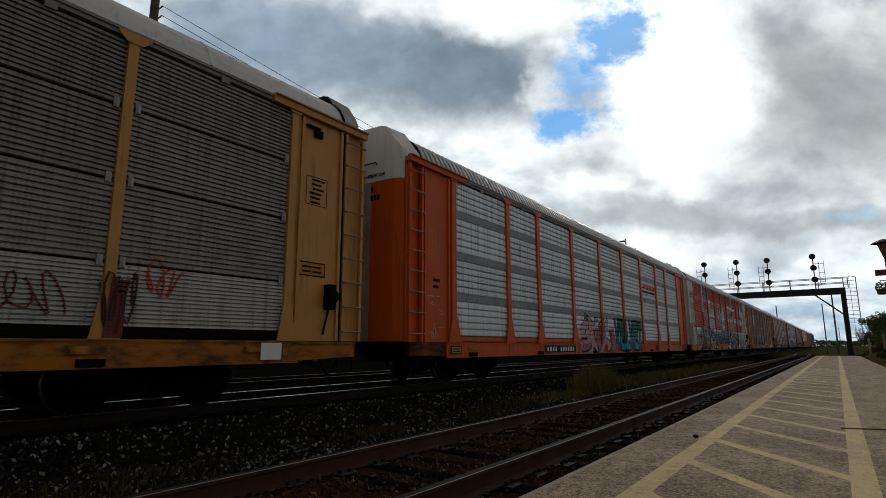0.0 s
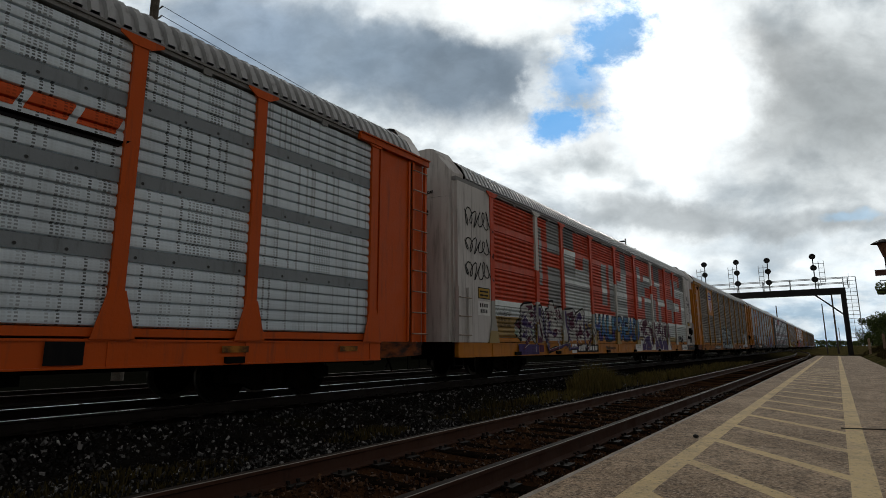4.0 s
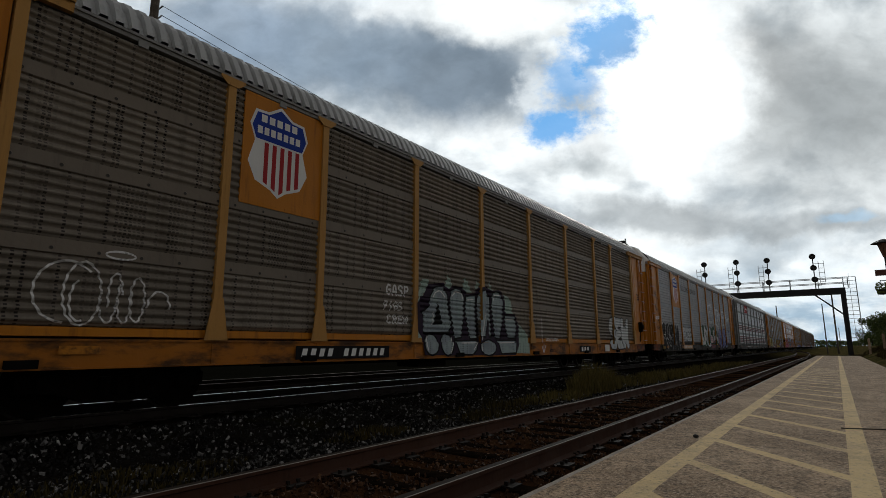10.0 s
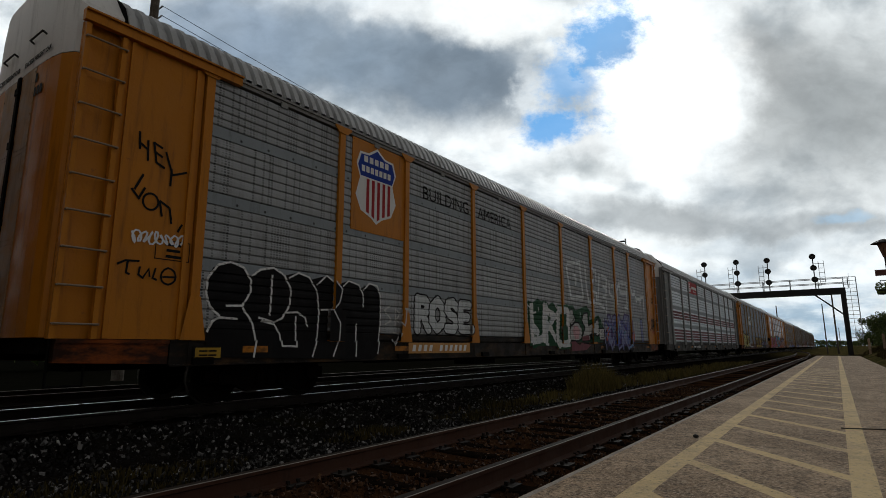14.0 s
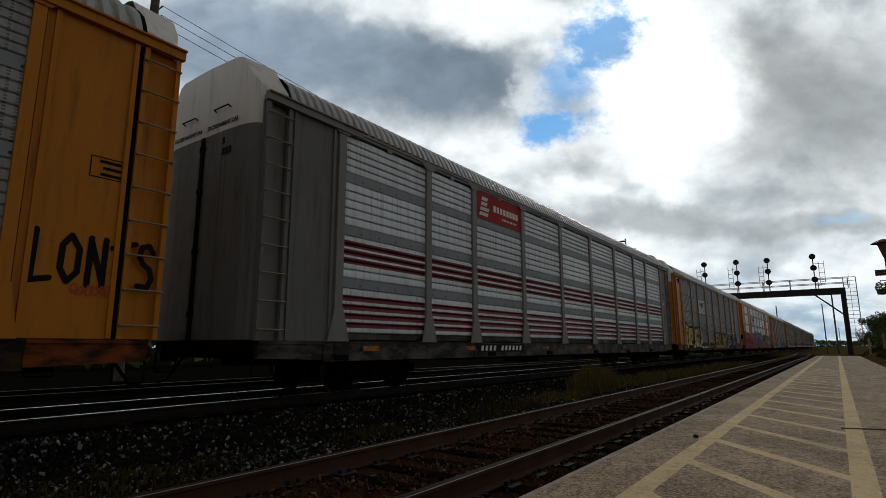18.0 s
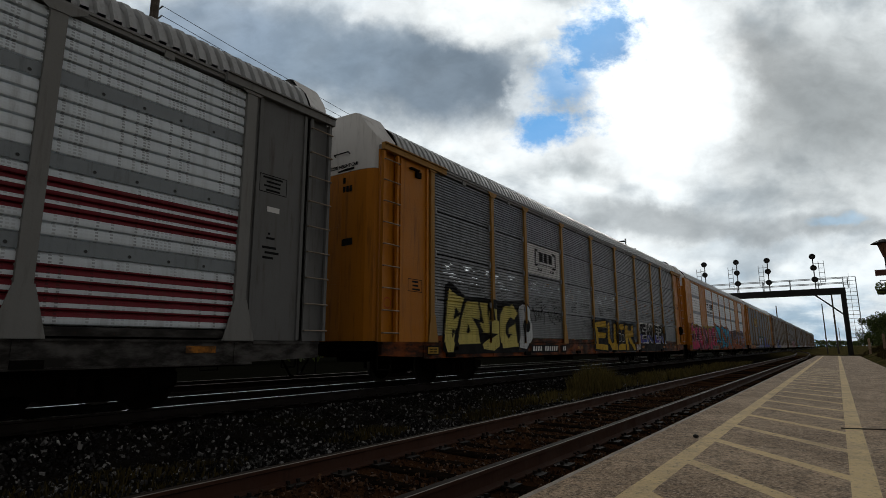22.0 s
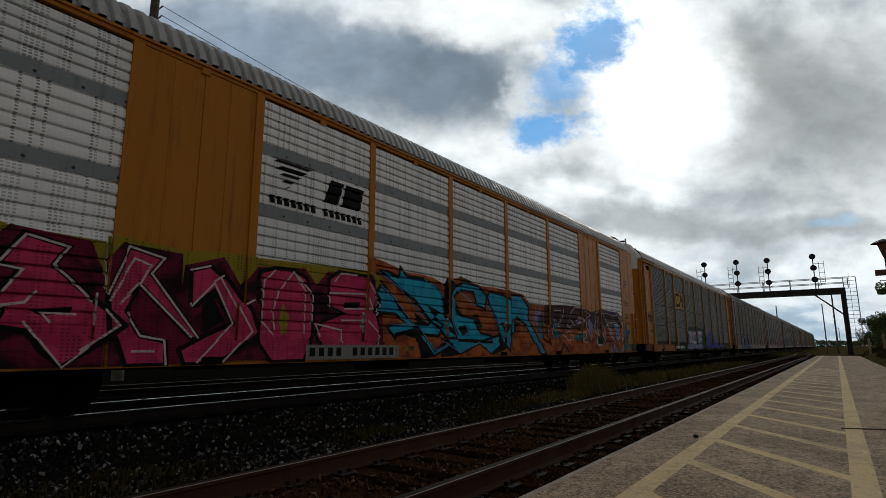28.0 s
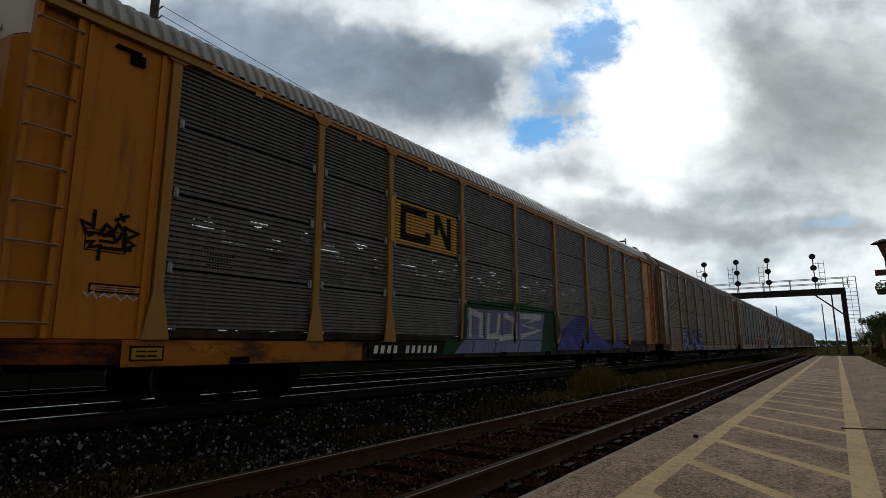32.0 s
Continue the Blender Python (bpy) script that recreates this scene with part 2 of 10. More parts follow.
def place(name, me, materials, parent=None, m=None, label=""):
    """An object of its own on a mesh that others may share; its materials are its own."""
    ob = new(name, me)
    for slot, material in zip(ob.material_slots, materials if isinstance(materials, (list, tuple)) else [materials]):
        slot.link, slot.material = "OBJECT", material
    if parent:
        ob.parent = parent
    if m is not None:
        ob.matrix_basis = m
    return tagged(ob, label)


def part(name, bm, material, parent=None, label="", smooth=False):
    return place(name, finish(name, bm, smooth=smooth), material, parent, None, label)


def thing(name, label, category, group="", kind="", m=None):
    ob = new(name)
    ob.empty_display_size = 0.3
    if m is not None:
        ob.matrix_basis = m
    return tagged(ob, label, category, group, kind)


def letters(text, size, offset=0.0, spacing=1.0, shear=0.0, depth=0.0):
    """A flat mesh of lettering in the built-in font, in its own x-y plane, centred."""
    cu = bpy.data.curves.new("lettering", "FONT")
    cu.body, cu.size, cu.offset, cu.space_character, cu.shear = text, size, offset, spacing, shear
    cu.align_x, cu.align_y, cu.resolution_u, cu.extrude = "CENTER", "CENTER", 3, depth
    tmp = bpy.data.objects.new("lettering", cu)
    scene.collection.objects.link(tmp)
    me = bpy.data.meshes.new_from_object(tmp.evaluated_get(bpy.context.evaluated_depsgraph_get()))
    bpy.data.objects.remove(tmp)
    bpy.data.curves.remove(cu)
    me.materials.clear()
    me.materials.append(None)
    return me


# turns the plane of lettering (x right, y up) to the side of a car: read from +x with y running away to the reader's right
# ---- sky backdrop: cloud layer far behind everything ----
FAR, FOCUS = 2600.0, 962.6


def cloud_material():
    m = bpy.data.materials.new("broken_cloud_layer")
    m.use_nodes = True
    n = Nodes(m.node_tree)
    p = n.stretch(n.make("ShaderNodeTexCoord").outputs["Object"], FOCUS / FAR, FOCUS / FAR, 0.0)
    drift = n.make("ShaderNodeTexNoise", {"Vector": p, "Scale": 0.006, "Detail": 6.0, "Roughness": 0.6}).outputs[1]
    q = n.vec("ADD", p, n.stretch(n.vec("SUBTRACT", drift, (0.5, 0.5, 0.5)), 190.0, 130.0, 0.0))
    sep = n.make("ShaderNodeSeparateXYZ", {0: q})
    x, y = sep.outputs[0], sep.outputs[1]

    def blob(cx, cy, rx, ry, inner=0.35, outer=1.15):
        u = n.math("DIVIDE", n.math("SUBTRACT", x, cx - 784.0), rx)
        v = n.math("DIVIDE", n.math("SUBTRACT", y, 441.0 - cy), ry)
        d = n.math("SQRT", n.math("ADD", n.math("MULTIPLY", u, u), n.math("MULTIPLY", v, v)))
        return n.ramp(d, outer, inner)

    fluff = n.noise(n.stretch(p, 0.0042, 0.0065, 1.0), 1.0, 8.0, 0.55, 0.2)
    wisps = n.noise(n.stretch(p, 0.007, 0.022, 1.0), 1.0, 7.0, 0.6, 0.2)
    torn = n.math("MULTIPLY", n.math("SUBTRACT", n.noise(n.stretch(p, 0.014, 0.018, 1.0), 1.0, 8.0, 0.66), 0.5), 3.6)
    c = n.mix(n.ramp(fluff, 0.36, 0.58), (0.56, 0.61, 0.66), (1.05, 1.06, 1.07))
    # low bank of streaks near the horizon
    low = n.ramp(n.make("ShaderNodeSeparateXYZ", {0: p}).outputs[1], 20.0, -130.0)
    c = n.mix(low, c, n.mix(n.ramp(wisps, 0.36, 0.60), (0.40, 0.52, 0.64), (0.80, 0.84, 0.88)))
    for args, col, k in (
        ((1490, 190, 330, 250, 0.1, 1.2), (0.40, 0.415, 0.425), 0.95), ((1330, 120, 170, 60, 0.1, 1.2), (0.36, 0.37, 0.38), 0.6),
        ((1170, 385, 190, 48), (0.40, 0.42, 0.44), 0.8), ((1030, 295, 75, 38, 0.1, 1.2), (0.42, 0.45, 0.47), 0.75), ((1290, 285, 110, 26, 0.1, 1.2), (0.6, 0.62, 0.64), 0.6),
        ((1430, 400, 210, 34), (0.40, 0.42, 0.44), 0.7), ((1330, 440, 220, 22), (0.60, 0.66, 0.72), 0.5),
        ((1480, 395, 60, 14), (0.40, 0.62, 0.85), 0.5), ((1340, 520, 200, 30), (0.85, 0.88, 0.90), 0.5),
        ((960, 250, 160, 50), (1.05, 1.05, 1.06), 0.9), ((1150, 300, 110, 40), (1.08, 1.08, 1.08), 0.85),
        ((780, 135, 225, 120), (0.205, 0.255, 0.32), 0.97), ((560, 90, 190, 130), (0.25, 0.315, 0.40), 0.95), ((380, 60, 170, 150), (0.27, 0.34, 0.44), 0.9),
        ((880, 25, 230, 62), (1.1, 1.1, 1.1), 1.0), ((700, 15, 70, 25), (0.95, 0.96, 0.98), 0.8),
        ((1190, 165, 165, 185), (1.75, 1.77, 1.8), 1.0), ((1130, 60, 110, 100), (1.6, 1.6, 1.62), 1.0), ((930, 170, 40, 70), (0.85, 0.88, 0.92), 0.8),
    ):
        c = n.mix(n.math("MULTIPLY", blob(*args), k), c, col)
    c = n.mix(1.0, c, n.math("MULTIPLY", n.ramp(fluff, 0.3, 0.7, 0.93, 1.08), n.ramp(n.noise(n.stretch(p, 0.017, 0.026, 1.0), 1.0, 7.0, 0.6, 0.3), 0.3, 0.7, 0.92, 1.08)), "MULTIPLY")

    def hole(cx, cy, rx, ry, turn=0.0):
        a, b = n.math("SUBTRACT", sep0.outputs[0], cx - 784.0), n.math("SUBTRACT", sep0.outputs[1], 441.0 - cy)
        u = n.math("DIVIDE", n.math("ADD", n.math("MULTIPLY", a, math.cos(turn)), n.math("MULTIPLY", b, math.sin(turn))), rx)
        v = n.math("DIVIDE", n.math("SUBTRACT", n.math("MULTIPLY", b, math.cos(turn)), n.math("MULTIPLY", a, math.sin(turn))), ry)
        d = n.math("ADD", n.math("SQRT", n.math("ADD", n.math("MULTIPLY", u, u), n.math("MULTIPLY", v, v))), torn)
        return n.ramp(d, 1.5, 0.35)
    sep0 = n.make("ShaderNodeSeparateXYZ", {0: p})
    clear = n.math("MAXIMUM", n.math("MULTIPLY", hole(990, 218, 72, 30, 0.15), 0.88), n.math("MAXIMUM", n.math("MULTIPLY", hole(1062, 72, 84, 58, 0.9), 0.9), n.math("MULTIPLY", hole(1008, 145, 55, 70, -0.3), 0.66)))
    thin = n.math("MULTIPLY", blob(1210, 150, 230, 230, 0.2, 1.1), 0.35)
    alpha = n.math("SUBTRACT", 1.0, thin)
    c = n.mix(clear, c, (0.12, 0.42, 0.87))
    c = n.mix(1.0, c, (0.955, 1.0, 1.005), "MULTIPLY")
    glow = n.make("ShaderNodeEmission", {"Color": c, "Strength": 1.0})
    clearing = n.make("ShaderNodeBsdfTransparent")
    both = n.make("ShaderNodeMixShader", {0: alpha, 1: clearing.outputs[0], 2: glow.outputs[0]})
    n.make("ShaderNodeOutputMaterial", {"Surface": both.outputs[0]})
    return m


def sky_backdrop():
    bm = bmesh.new()
    strip(bm, [[(x, y, 0) for x in (-3200, 3200)] for y in (-700, 1900)])
    ob = place("backdrop", finish("backdrop", bm, normals=False), cloud_material())
    return tagged(ob, "broken white and grey clouds with a patch of blue", "sky", kind="structure")


# ---- ground, tracks, platform ----
NEAR_X, TRAIN_X, THIRD_X, TRAIN_Z = -3.265, -9.10, -13.65, 0.121

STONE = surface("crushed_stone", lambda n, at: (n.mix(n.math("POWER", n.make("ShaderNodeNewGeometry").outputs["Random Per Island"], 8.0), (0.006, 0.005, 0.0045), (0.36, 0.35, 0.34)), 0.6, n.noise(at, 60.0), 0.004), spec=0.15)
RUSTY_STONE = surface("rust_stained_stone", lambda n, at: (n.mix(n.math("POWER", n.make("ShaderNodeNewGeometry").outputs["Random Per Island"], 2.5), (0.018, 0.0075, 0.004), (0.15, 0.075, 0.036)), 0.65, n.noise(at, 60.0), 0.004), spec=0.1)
TIE_WOOD = mottled("creosoted_tie_wood", (0.006, 0.0045, 0.0035), (0.018, 0.012, 0.008), 5.0, 0.85, 70.0, 0.008, spec=0.0)
RAIL_SIDE = painted("rust_brown_rail", (0.013, 0.009, 0.007), dirt=(0.007, 0.005, 0.004), amount=0.6, rough=0.75)
RAIL_TOP = surface("worn_rail_top", lambda n, at: (n.mix(n.noise(n.stretch(at, 30, 0.6, 30), 2.0), (0.30, 0.28, 0.26), (0.62, 0.60, 0.57)), n.ramp(n.noise(at, 3.0), 0.3, 0.7, 0.22, 0.42), None, 0), metal=1.0)
DULL_TOP = surface("lightly_rusted_rail_top", lambda n, at: (n.mix(n.noise(n.stretch(at, 30, 0.6, 30), 2.0), (0.012, 0.008, 0.006), (0.035, 0.025, 0.018)), 0.72, None, 0), spec=0.1)
RAIL_EDGE = surface("worn_rail_edge", lambda n, at: (n.mix(n.noise(n.stretch(at, 30, 1.5, 30), 2.0), (0.14, 0.115, 0.10), (0.36, 0.32, 0.29)), 0.5, None, 0), metal=0.5)
RAIL_RED = painted("rust_red_rail", (0.06, 0.025, 0.014), dirt=(0.016, 0.009, 0.006), amount=0.6, rough=0.75)


def concrete_colour(n, at):
    base = n.mix(n.ramp(n.noise(at, 1.4, 6.0, 0.6), 0.35, 0.65), (0.36, 0.243, 0.148), (0.60, 0.424, 0.27))
    base = n.mix(n.ramp(n.noise(at, 9.0, 5.0, 0.7), 0.42, 0.7, 0.0, 0.65), base, (0.11, 0.084, 0.06))
    tone = n.noise(at, 46.0, 5.0, 0.75)
    base = n.mix(n.ramp(tone, 0.52, 0.62, 0.0, 0.85), base, (0.74, 0.58, 0.41))
    base = n.mix(n.ramp(tone, 0.46, 0.38, 0.0, 0.95), base, (0.05, 0.036, 0.025))
    base = n.mix(n.ramp(n.noise(at, 17.0, 4.0, 0.65), 0.55, 0.64, 0.0, 0.55), base, (0.09, 0.062, 0.04))
    crack = n.make("ShaderNodeTexVoronoi", {"Vector": n.vec("ADD", at, n.stretch(n.make("ShaderNodeTexNoise", {"Vector": at, "Scale": 2.5, "Detail": 5.0}).outputs[1], 0.5, 0.5, 0.0)), "Scale": 0.55})
    crack.feature = "DISTANCE_TO_EDGE"
    base = n.mix(n.ramp(crack.outputs["Distance"], 0.003, 0.008, 0.3, 0.0), base, (0.05, 0.04, 0.03))
    return base, n.math("ADD", n.math("MULTIPLY", tone, 0.6), n.noise(at, 22.0, 5.0, 0.7))


def plain_concrete(n, at):
    c, h = concrete_colour(n, at)
    return c, 0.85, h, 0.012


def worn_line(n, at):
    c, h = concrete_colour(n, at)
    paint = n.mix(n.noise(at, 3.0, 5.0), (0.76, 0.56, 0.26), (0.94, 0.72, 0.38))
    keep = n.math("MULTIPLY", n.ramp(n.noise(at, 26.0, 6.0, 0.75), 0.32, 0.48), n.ramp(n.noise(at, 2.6, 5.0, 0.65), 0.32, 0.6, 0.5, 0.96))
    return n.mix(keep, c, paint), 0.8, h, 0.006


CONCRETE = surface("worn_platform_concrete", plain_concrete, spec=0.25)
LINE_PAINT = surface("worn_yellow_line_paint", worn_line, spec=0.25)


def ground_height(x, y):
    bumps = 0.03 * noise.noise((x * 1.3, y * 1.3, 0.0)) + 0.02 * noise.noise((x * 4.1, y * 4.1, 3.0))
    if x > 1.0:
        return -0.02 + min(1.1, max(0.0, x - 1.55) * 0.35) + bumps
    if x > -1.7:
        return -0.32
    near = max(0.0, 1.0 - max(0.0, abs(x - NEAR_X) - 1.1) / 0.5)
    train = max(0.0, 1.0 - max(0.0, abs(x - TRAIN_X) - 1.5) / 0.8)
    third = max(0.0, 1.0 - max(0.0, abs(x - THIRD_X) - 1.5) / 0.8)
    return -0.36 + 0.172 * near + 0.28 * train + 0.26 * third + bumps


def build_ground():
    xs = [-2600, -900, -300, -120, -60, -35, -24, -19] + [-17 + 0.35 * i for i in range(56)] + [3.2, 4.5, 7, 12, 25, 60, 150, 400, 1000, 2600]
    ys = [-900, -200, -60, -25, -12, -6, -3] + [-1 + 0.4 * i for i in range(96)] + [38, 40, 43, 46, 50, 55, 60, 68, 78, 90, 110, 140, 180, 240, 330, 480, 800, 1500, 2600, 4200]
    bm = bmesh.new()
    strip(bm, [[(x, y, ground_height(x, y)) for x in xs] for y in ys])

    def colour(n, at):
        sep = n.make("ShaderNodeSeparateXYZ", {0: at})
        x = n.math("ADD", sep.outputs[0], n.math("MULTIPLY", n.math("SUBTRACT", n.noise(at, 0.6, 4.0), 0.5), 1.6))
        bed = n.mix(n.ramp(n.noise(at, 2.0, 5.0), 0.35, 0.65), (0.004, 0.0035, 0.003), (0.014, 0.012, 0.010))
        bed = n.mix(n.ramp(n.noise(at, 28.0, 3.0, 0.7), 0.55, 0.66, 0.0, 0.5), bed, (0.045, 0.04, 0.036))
        rust = n.ramp(n.math("ABSOLUTE", n.math("SUBTRACT", x, NEAR_X)), 1.5, 0.9)
        bed = n.mix(n.math("MULTIPLY", rust, 0.7), bed, n.mix(n.noise(at, 14.0, 4.0), (0.03, 0.013, 0.007), (0.10, 0.046, 0.02)))
        weed = n.math("MULTIPLY", n.ramp(n.noise(at, 0.55, 5.0), 0.5, 0.6), n.ramp(n.math("ABSOLUTE", n.math("ADD", x, 6.1)), 1.6, 0.7))
        bed = n.mix(n.math("MULTIPLY", weed, 0.75), bed, (0.022, 0.019, 0.004))
        verge = n.mix(n.ramp(n.noise(at, 0.8, 5.0), 0.35, 0.65), (0.05, 0.052, 0.018), (0.13, 0.098, 0.042))
        # the shade seen under the cars is put into the verge colour beyond the train
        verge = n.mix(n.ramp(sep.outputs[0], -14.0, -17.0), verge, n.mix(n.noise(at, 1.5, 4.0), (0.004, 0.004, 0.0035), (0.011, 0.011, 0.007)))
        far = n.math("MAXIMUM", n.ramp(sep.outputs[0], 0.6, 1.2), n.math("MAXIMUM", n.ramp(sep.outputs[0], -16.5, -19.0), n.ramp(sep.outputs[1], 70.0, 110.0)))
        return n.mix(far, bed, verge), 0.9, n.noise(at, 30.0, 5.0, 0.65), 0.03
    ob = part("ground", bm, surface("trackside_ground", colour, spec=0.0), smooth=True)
    return tagged(ob, "dark cinders and gravel with weeds and a rough grass verge, coloured near black for shade beyond the train", "ground", kind="structure")


def rail_mesh(length):
    half = [(0.07, -0.171), (0.07, -0.158), (0.012, -0.138), (0.009, -0.045), (0.036, -0.032), (0.036, -0.005), (0.032, 0.0)]
    prof = half + [(-x, z) for x, z in half[::-1]]
    bm = bmesh.new()
    rows = [[(x, y, z) for x, z in prof + prof[:1]] for y in (0.0, length)]
    vs = strip(bm, rows)
    for f in bm.faces:
        if abs(f.normal.z) > 0.6 and f.calc_center_median().z > -0.004:
            f.material_index = 1
    bm.faces.new(vs[0][:-1])
    bm.faces.new(vs[1][:-1][::-1])
    bm.normal_update()
    for f in bm.faces:
        c = f.calc_center_median()
        f.material_index = 0 if abs(c.y - length / 2) > 0.1 else 1 if c.z > -0.001 else 2 if c.z > -0.004 else 0
    return finish("rail", bm, mats=3)


def bend(y):
    """How far the platform track swings left towards the main line."""
    return -(max(0.0, y - 62.0) ** 2) / (2 * 640.0) if y < 150 else -6.05 - 0.1375 * (y - 150)


def track(name, label, x, z, y0, y1, curved=False, step=13.0, ties=True, head=None, side_paint=None):
    """Rails with their ties; each rail length and tie is a part."""
    top = thing(name, label, "railway track", kind="structure", m=pose(x, 0, z))
    meshes = {}
    y = y0
    while y < y1:
        for side in (-0.7545, 0.7545):
            d = bend(y + step) - bend(y) if curved else 0.0
            if step not in meshes:
                meshes[step] = rail_mesh(step - 0.006)
            place("rail", meshes[step], (side_paint or RAIL_SIDE, head or RAIL_TOP, RAIL_EDGE if head else RAIL_TOP), top, pose(side + (bend(y) if curved else 0), y, 0, 0, 0, -math.degrees(math.atan2(d, step))))
        y += step
    if ties:
        bm = bmesh.new()
        box(bm, -1.28, 1.28, -0.11, 0.11, -0.35, -0.178)
        bmesh.ops.bevel(bm, geom=[e for e in bm.edges], offset=0.012, segments=1, affect="EDGES")
        tie = finish("tie", bm)
        plate_bm = bmesh.new()
        box(plate_bm, -0.18, 0.18, -0.09, 0.09, -0.178, -0.166)
        for sx, sy in ((-0.1, -0.06), (0.1, 0.06), (-0.1, 0.05), (0.1, -0.05)):
            box(plate_bm, sx - 0.015, sx + 0.015, sy - 0.012, sy + 0.012, -0.168, -0.135)
        plate = finish("tie_plate", plate_bm)
        y, rng, count = max(y0, -12.6), random.Random(5), 0
        while y < min(y1, 78.0):
            t = place("tie", tie, TIE_WOOD, top, pose(rng.uniform(-0.05, 0.05) + (bend(y) if curved else 0), y, rng.uniform(-0.012, 0.006), 0, rng.uniform(-0.4, 0.4), rng.uniform(-1.2, 1.2)))
            if y < 16:
                for side in (-0.7545, 0.7545):
                    place("tie_plate", plate, RAIL_SIDE, t, pose(side, 0, 0.004))
            y += 0.53
            count += 1
    return top


def scatter_stones(name, label, x0, x1, y0, y1, count, size, material, seed, height=None):
    """Loose crushed stone that nobody could count."""
    rng = random.Random(seed)
    base = bmesh.new()
    box(base, -0.8, 0.8, -0.8, 0.8, -0.8, 0.8)
    base.verts.index_update()
    ico = [v.co.copy() for v in base.verts]
    tri = [[v.index for v in f.verts] for f in base.faces]
    base.free()
    verts, faces = [], []
    for _ in range(count):
        f = rng.random() ** 1.7
        y = y0 + (y1 - y0) * f
        x = rng.uniform(x0, x1)
        r = size * (0.3 + 0.95 * rng.random() ** 2)
        turn = Euler((rng.uniform(0, 6), rng.uniform(0, 6), rng.uniform(0, 6))).to_matrix()
        s = Vector((r * rng.uniform(0.8, 1.7), r * rng.uniform(0.5, 1.0), r * rng.uniform(0.35, 0.7)))
        z = (ground_height(x, y) if height is None else height) + r * 0.25
        o = len(verts)
        for v in ico:
            w = turn @ Vector((v.x * s.x, v.y * s.y, v.z * s.z))
            k = 1 + rng.uniform(-0.38, 0.3)
            verts.append((x + w.x * k, y + w.y * k, z + w.z * k))
        faces += [[o + i for i in t] for t in tri]
    me = bpy.data.meshes.new(name)
    me.from_pydata(verts, [], faces)
    me.materials.append(material)
    return tagged(new(name, me), label, "gravel", kind="stuff")


def tuft(bm, x, y, z, h, blades, rng, spread=0.12, width=0.012):
    for _ in range(blades):
        a, r = rng.uniform(0, math.tau), rng.uniform(0, spread)
        bx, by = x + r * math.cos(a), y + r * math.sin(a)
        hh = h * rng.uniform(0.5, 1.15)
        lx, ly = rng.uniform(-0.35, 0.35) * hh, rng.uniform(-0.35, 0.35) * hh
        b = rng.uniform(0, math.tau)
        wx, wy = width * math.cos(b), width * math.sin(b)
        p = [bm.verts.new(q) for q in ((bx - wx, by - wy, z), (bx + wx, by + wy, z), (bx + lx * 0.4 + wx * 0.8, by + ly * 0.4 + wy * 0.8, z + hh * 0.6),
                                       (bx + lx * 0.4 - wx * 0.8, by + ly * 0.4 - wy * 0.8, z + hh * 0.6), (bx + lx, by + ly, z + hh))]
        bm.faces.new((p[0], p[1], p[2], p[3]))
        bm.faces.new((p[3], p[2], p[4]))


# lit and shaded tones of one weed: lighter far off, darker near by
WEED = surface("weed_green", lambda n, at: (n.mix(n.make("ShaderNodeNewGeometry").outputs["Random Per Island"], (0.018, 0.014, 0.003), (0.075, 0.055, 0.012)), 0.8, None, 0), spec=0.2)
LIT_WEED = surface("lit_straw_weed", lambda n, at: (n.mix(n.make("ShaderNodeNewGeometry").outputs["Random Per Island"], (0.065, 0.056, 0.014), (0.19, 0.145, 0.045)), 0.8, None, 0), spec=0.15)
LEAF = surface("tree_leaf_green", lambda n, at: (n.mix(n.make("ShaderNodeNewGeometry").outputs["Random Per Island"], (0.035, 0.058, 0.014), (0.135, 0.17, 0.045)), 0.7, None, 0), spec=0.2)
BARK = mottled("tree_bark", (0.05, 0.04, 0.03), (0.10, 0.08, 0.06), 8.0, 0.9, 50.0, 0.01)


def weeds(name, label, spots, seed, material=None):
    rng = random.Random(seed)
    bm = bmesh.new()
    for x, y, rx, ry, h, count in spots:
        for _ in range(count):
            a, r = rng.uniform(0, math.tau), math.sqrt(rng.random())
            px, py = x + rx * r * math.cos(a), y + ry * r * math.sin(a)
            tuft(bm, px, py, ground_height(px, py) - 0.02, h * (1.15 - 0.6 * r), 7, rng)
    ob = place(name, finish(name, bm, normals=False), material or WEED)
    return tagged(ob, label, "weeds", kind="stuff")


PLAT_Z, PLAT_L, PLAT_R, PLAT_END = 0.198, -1.50, 1.41, 56.0


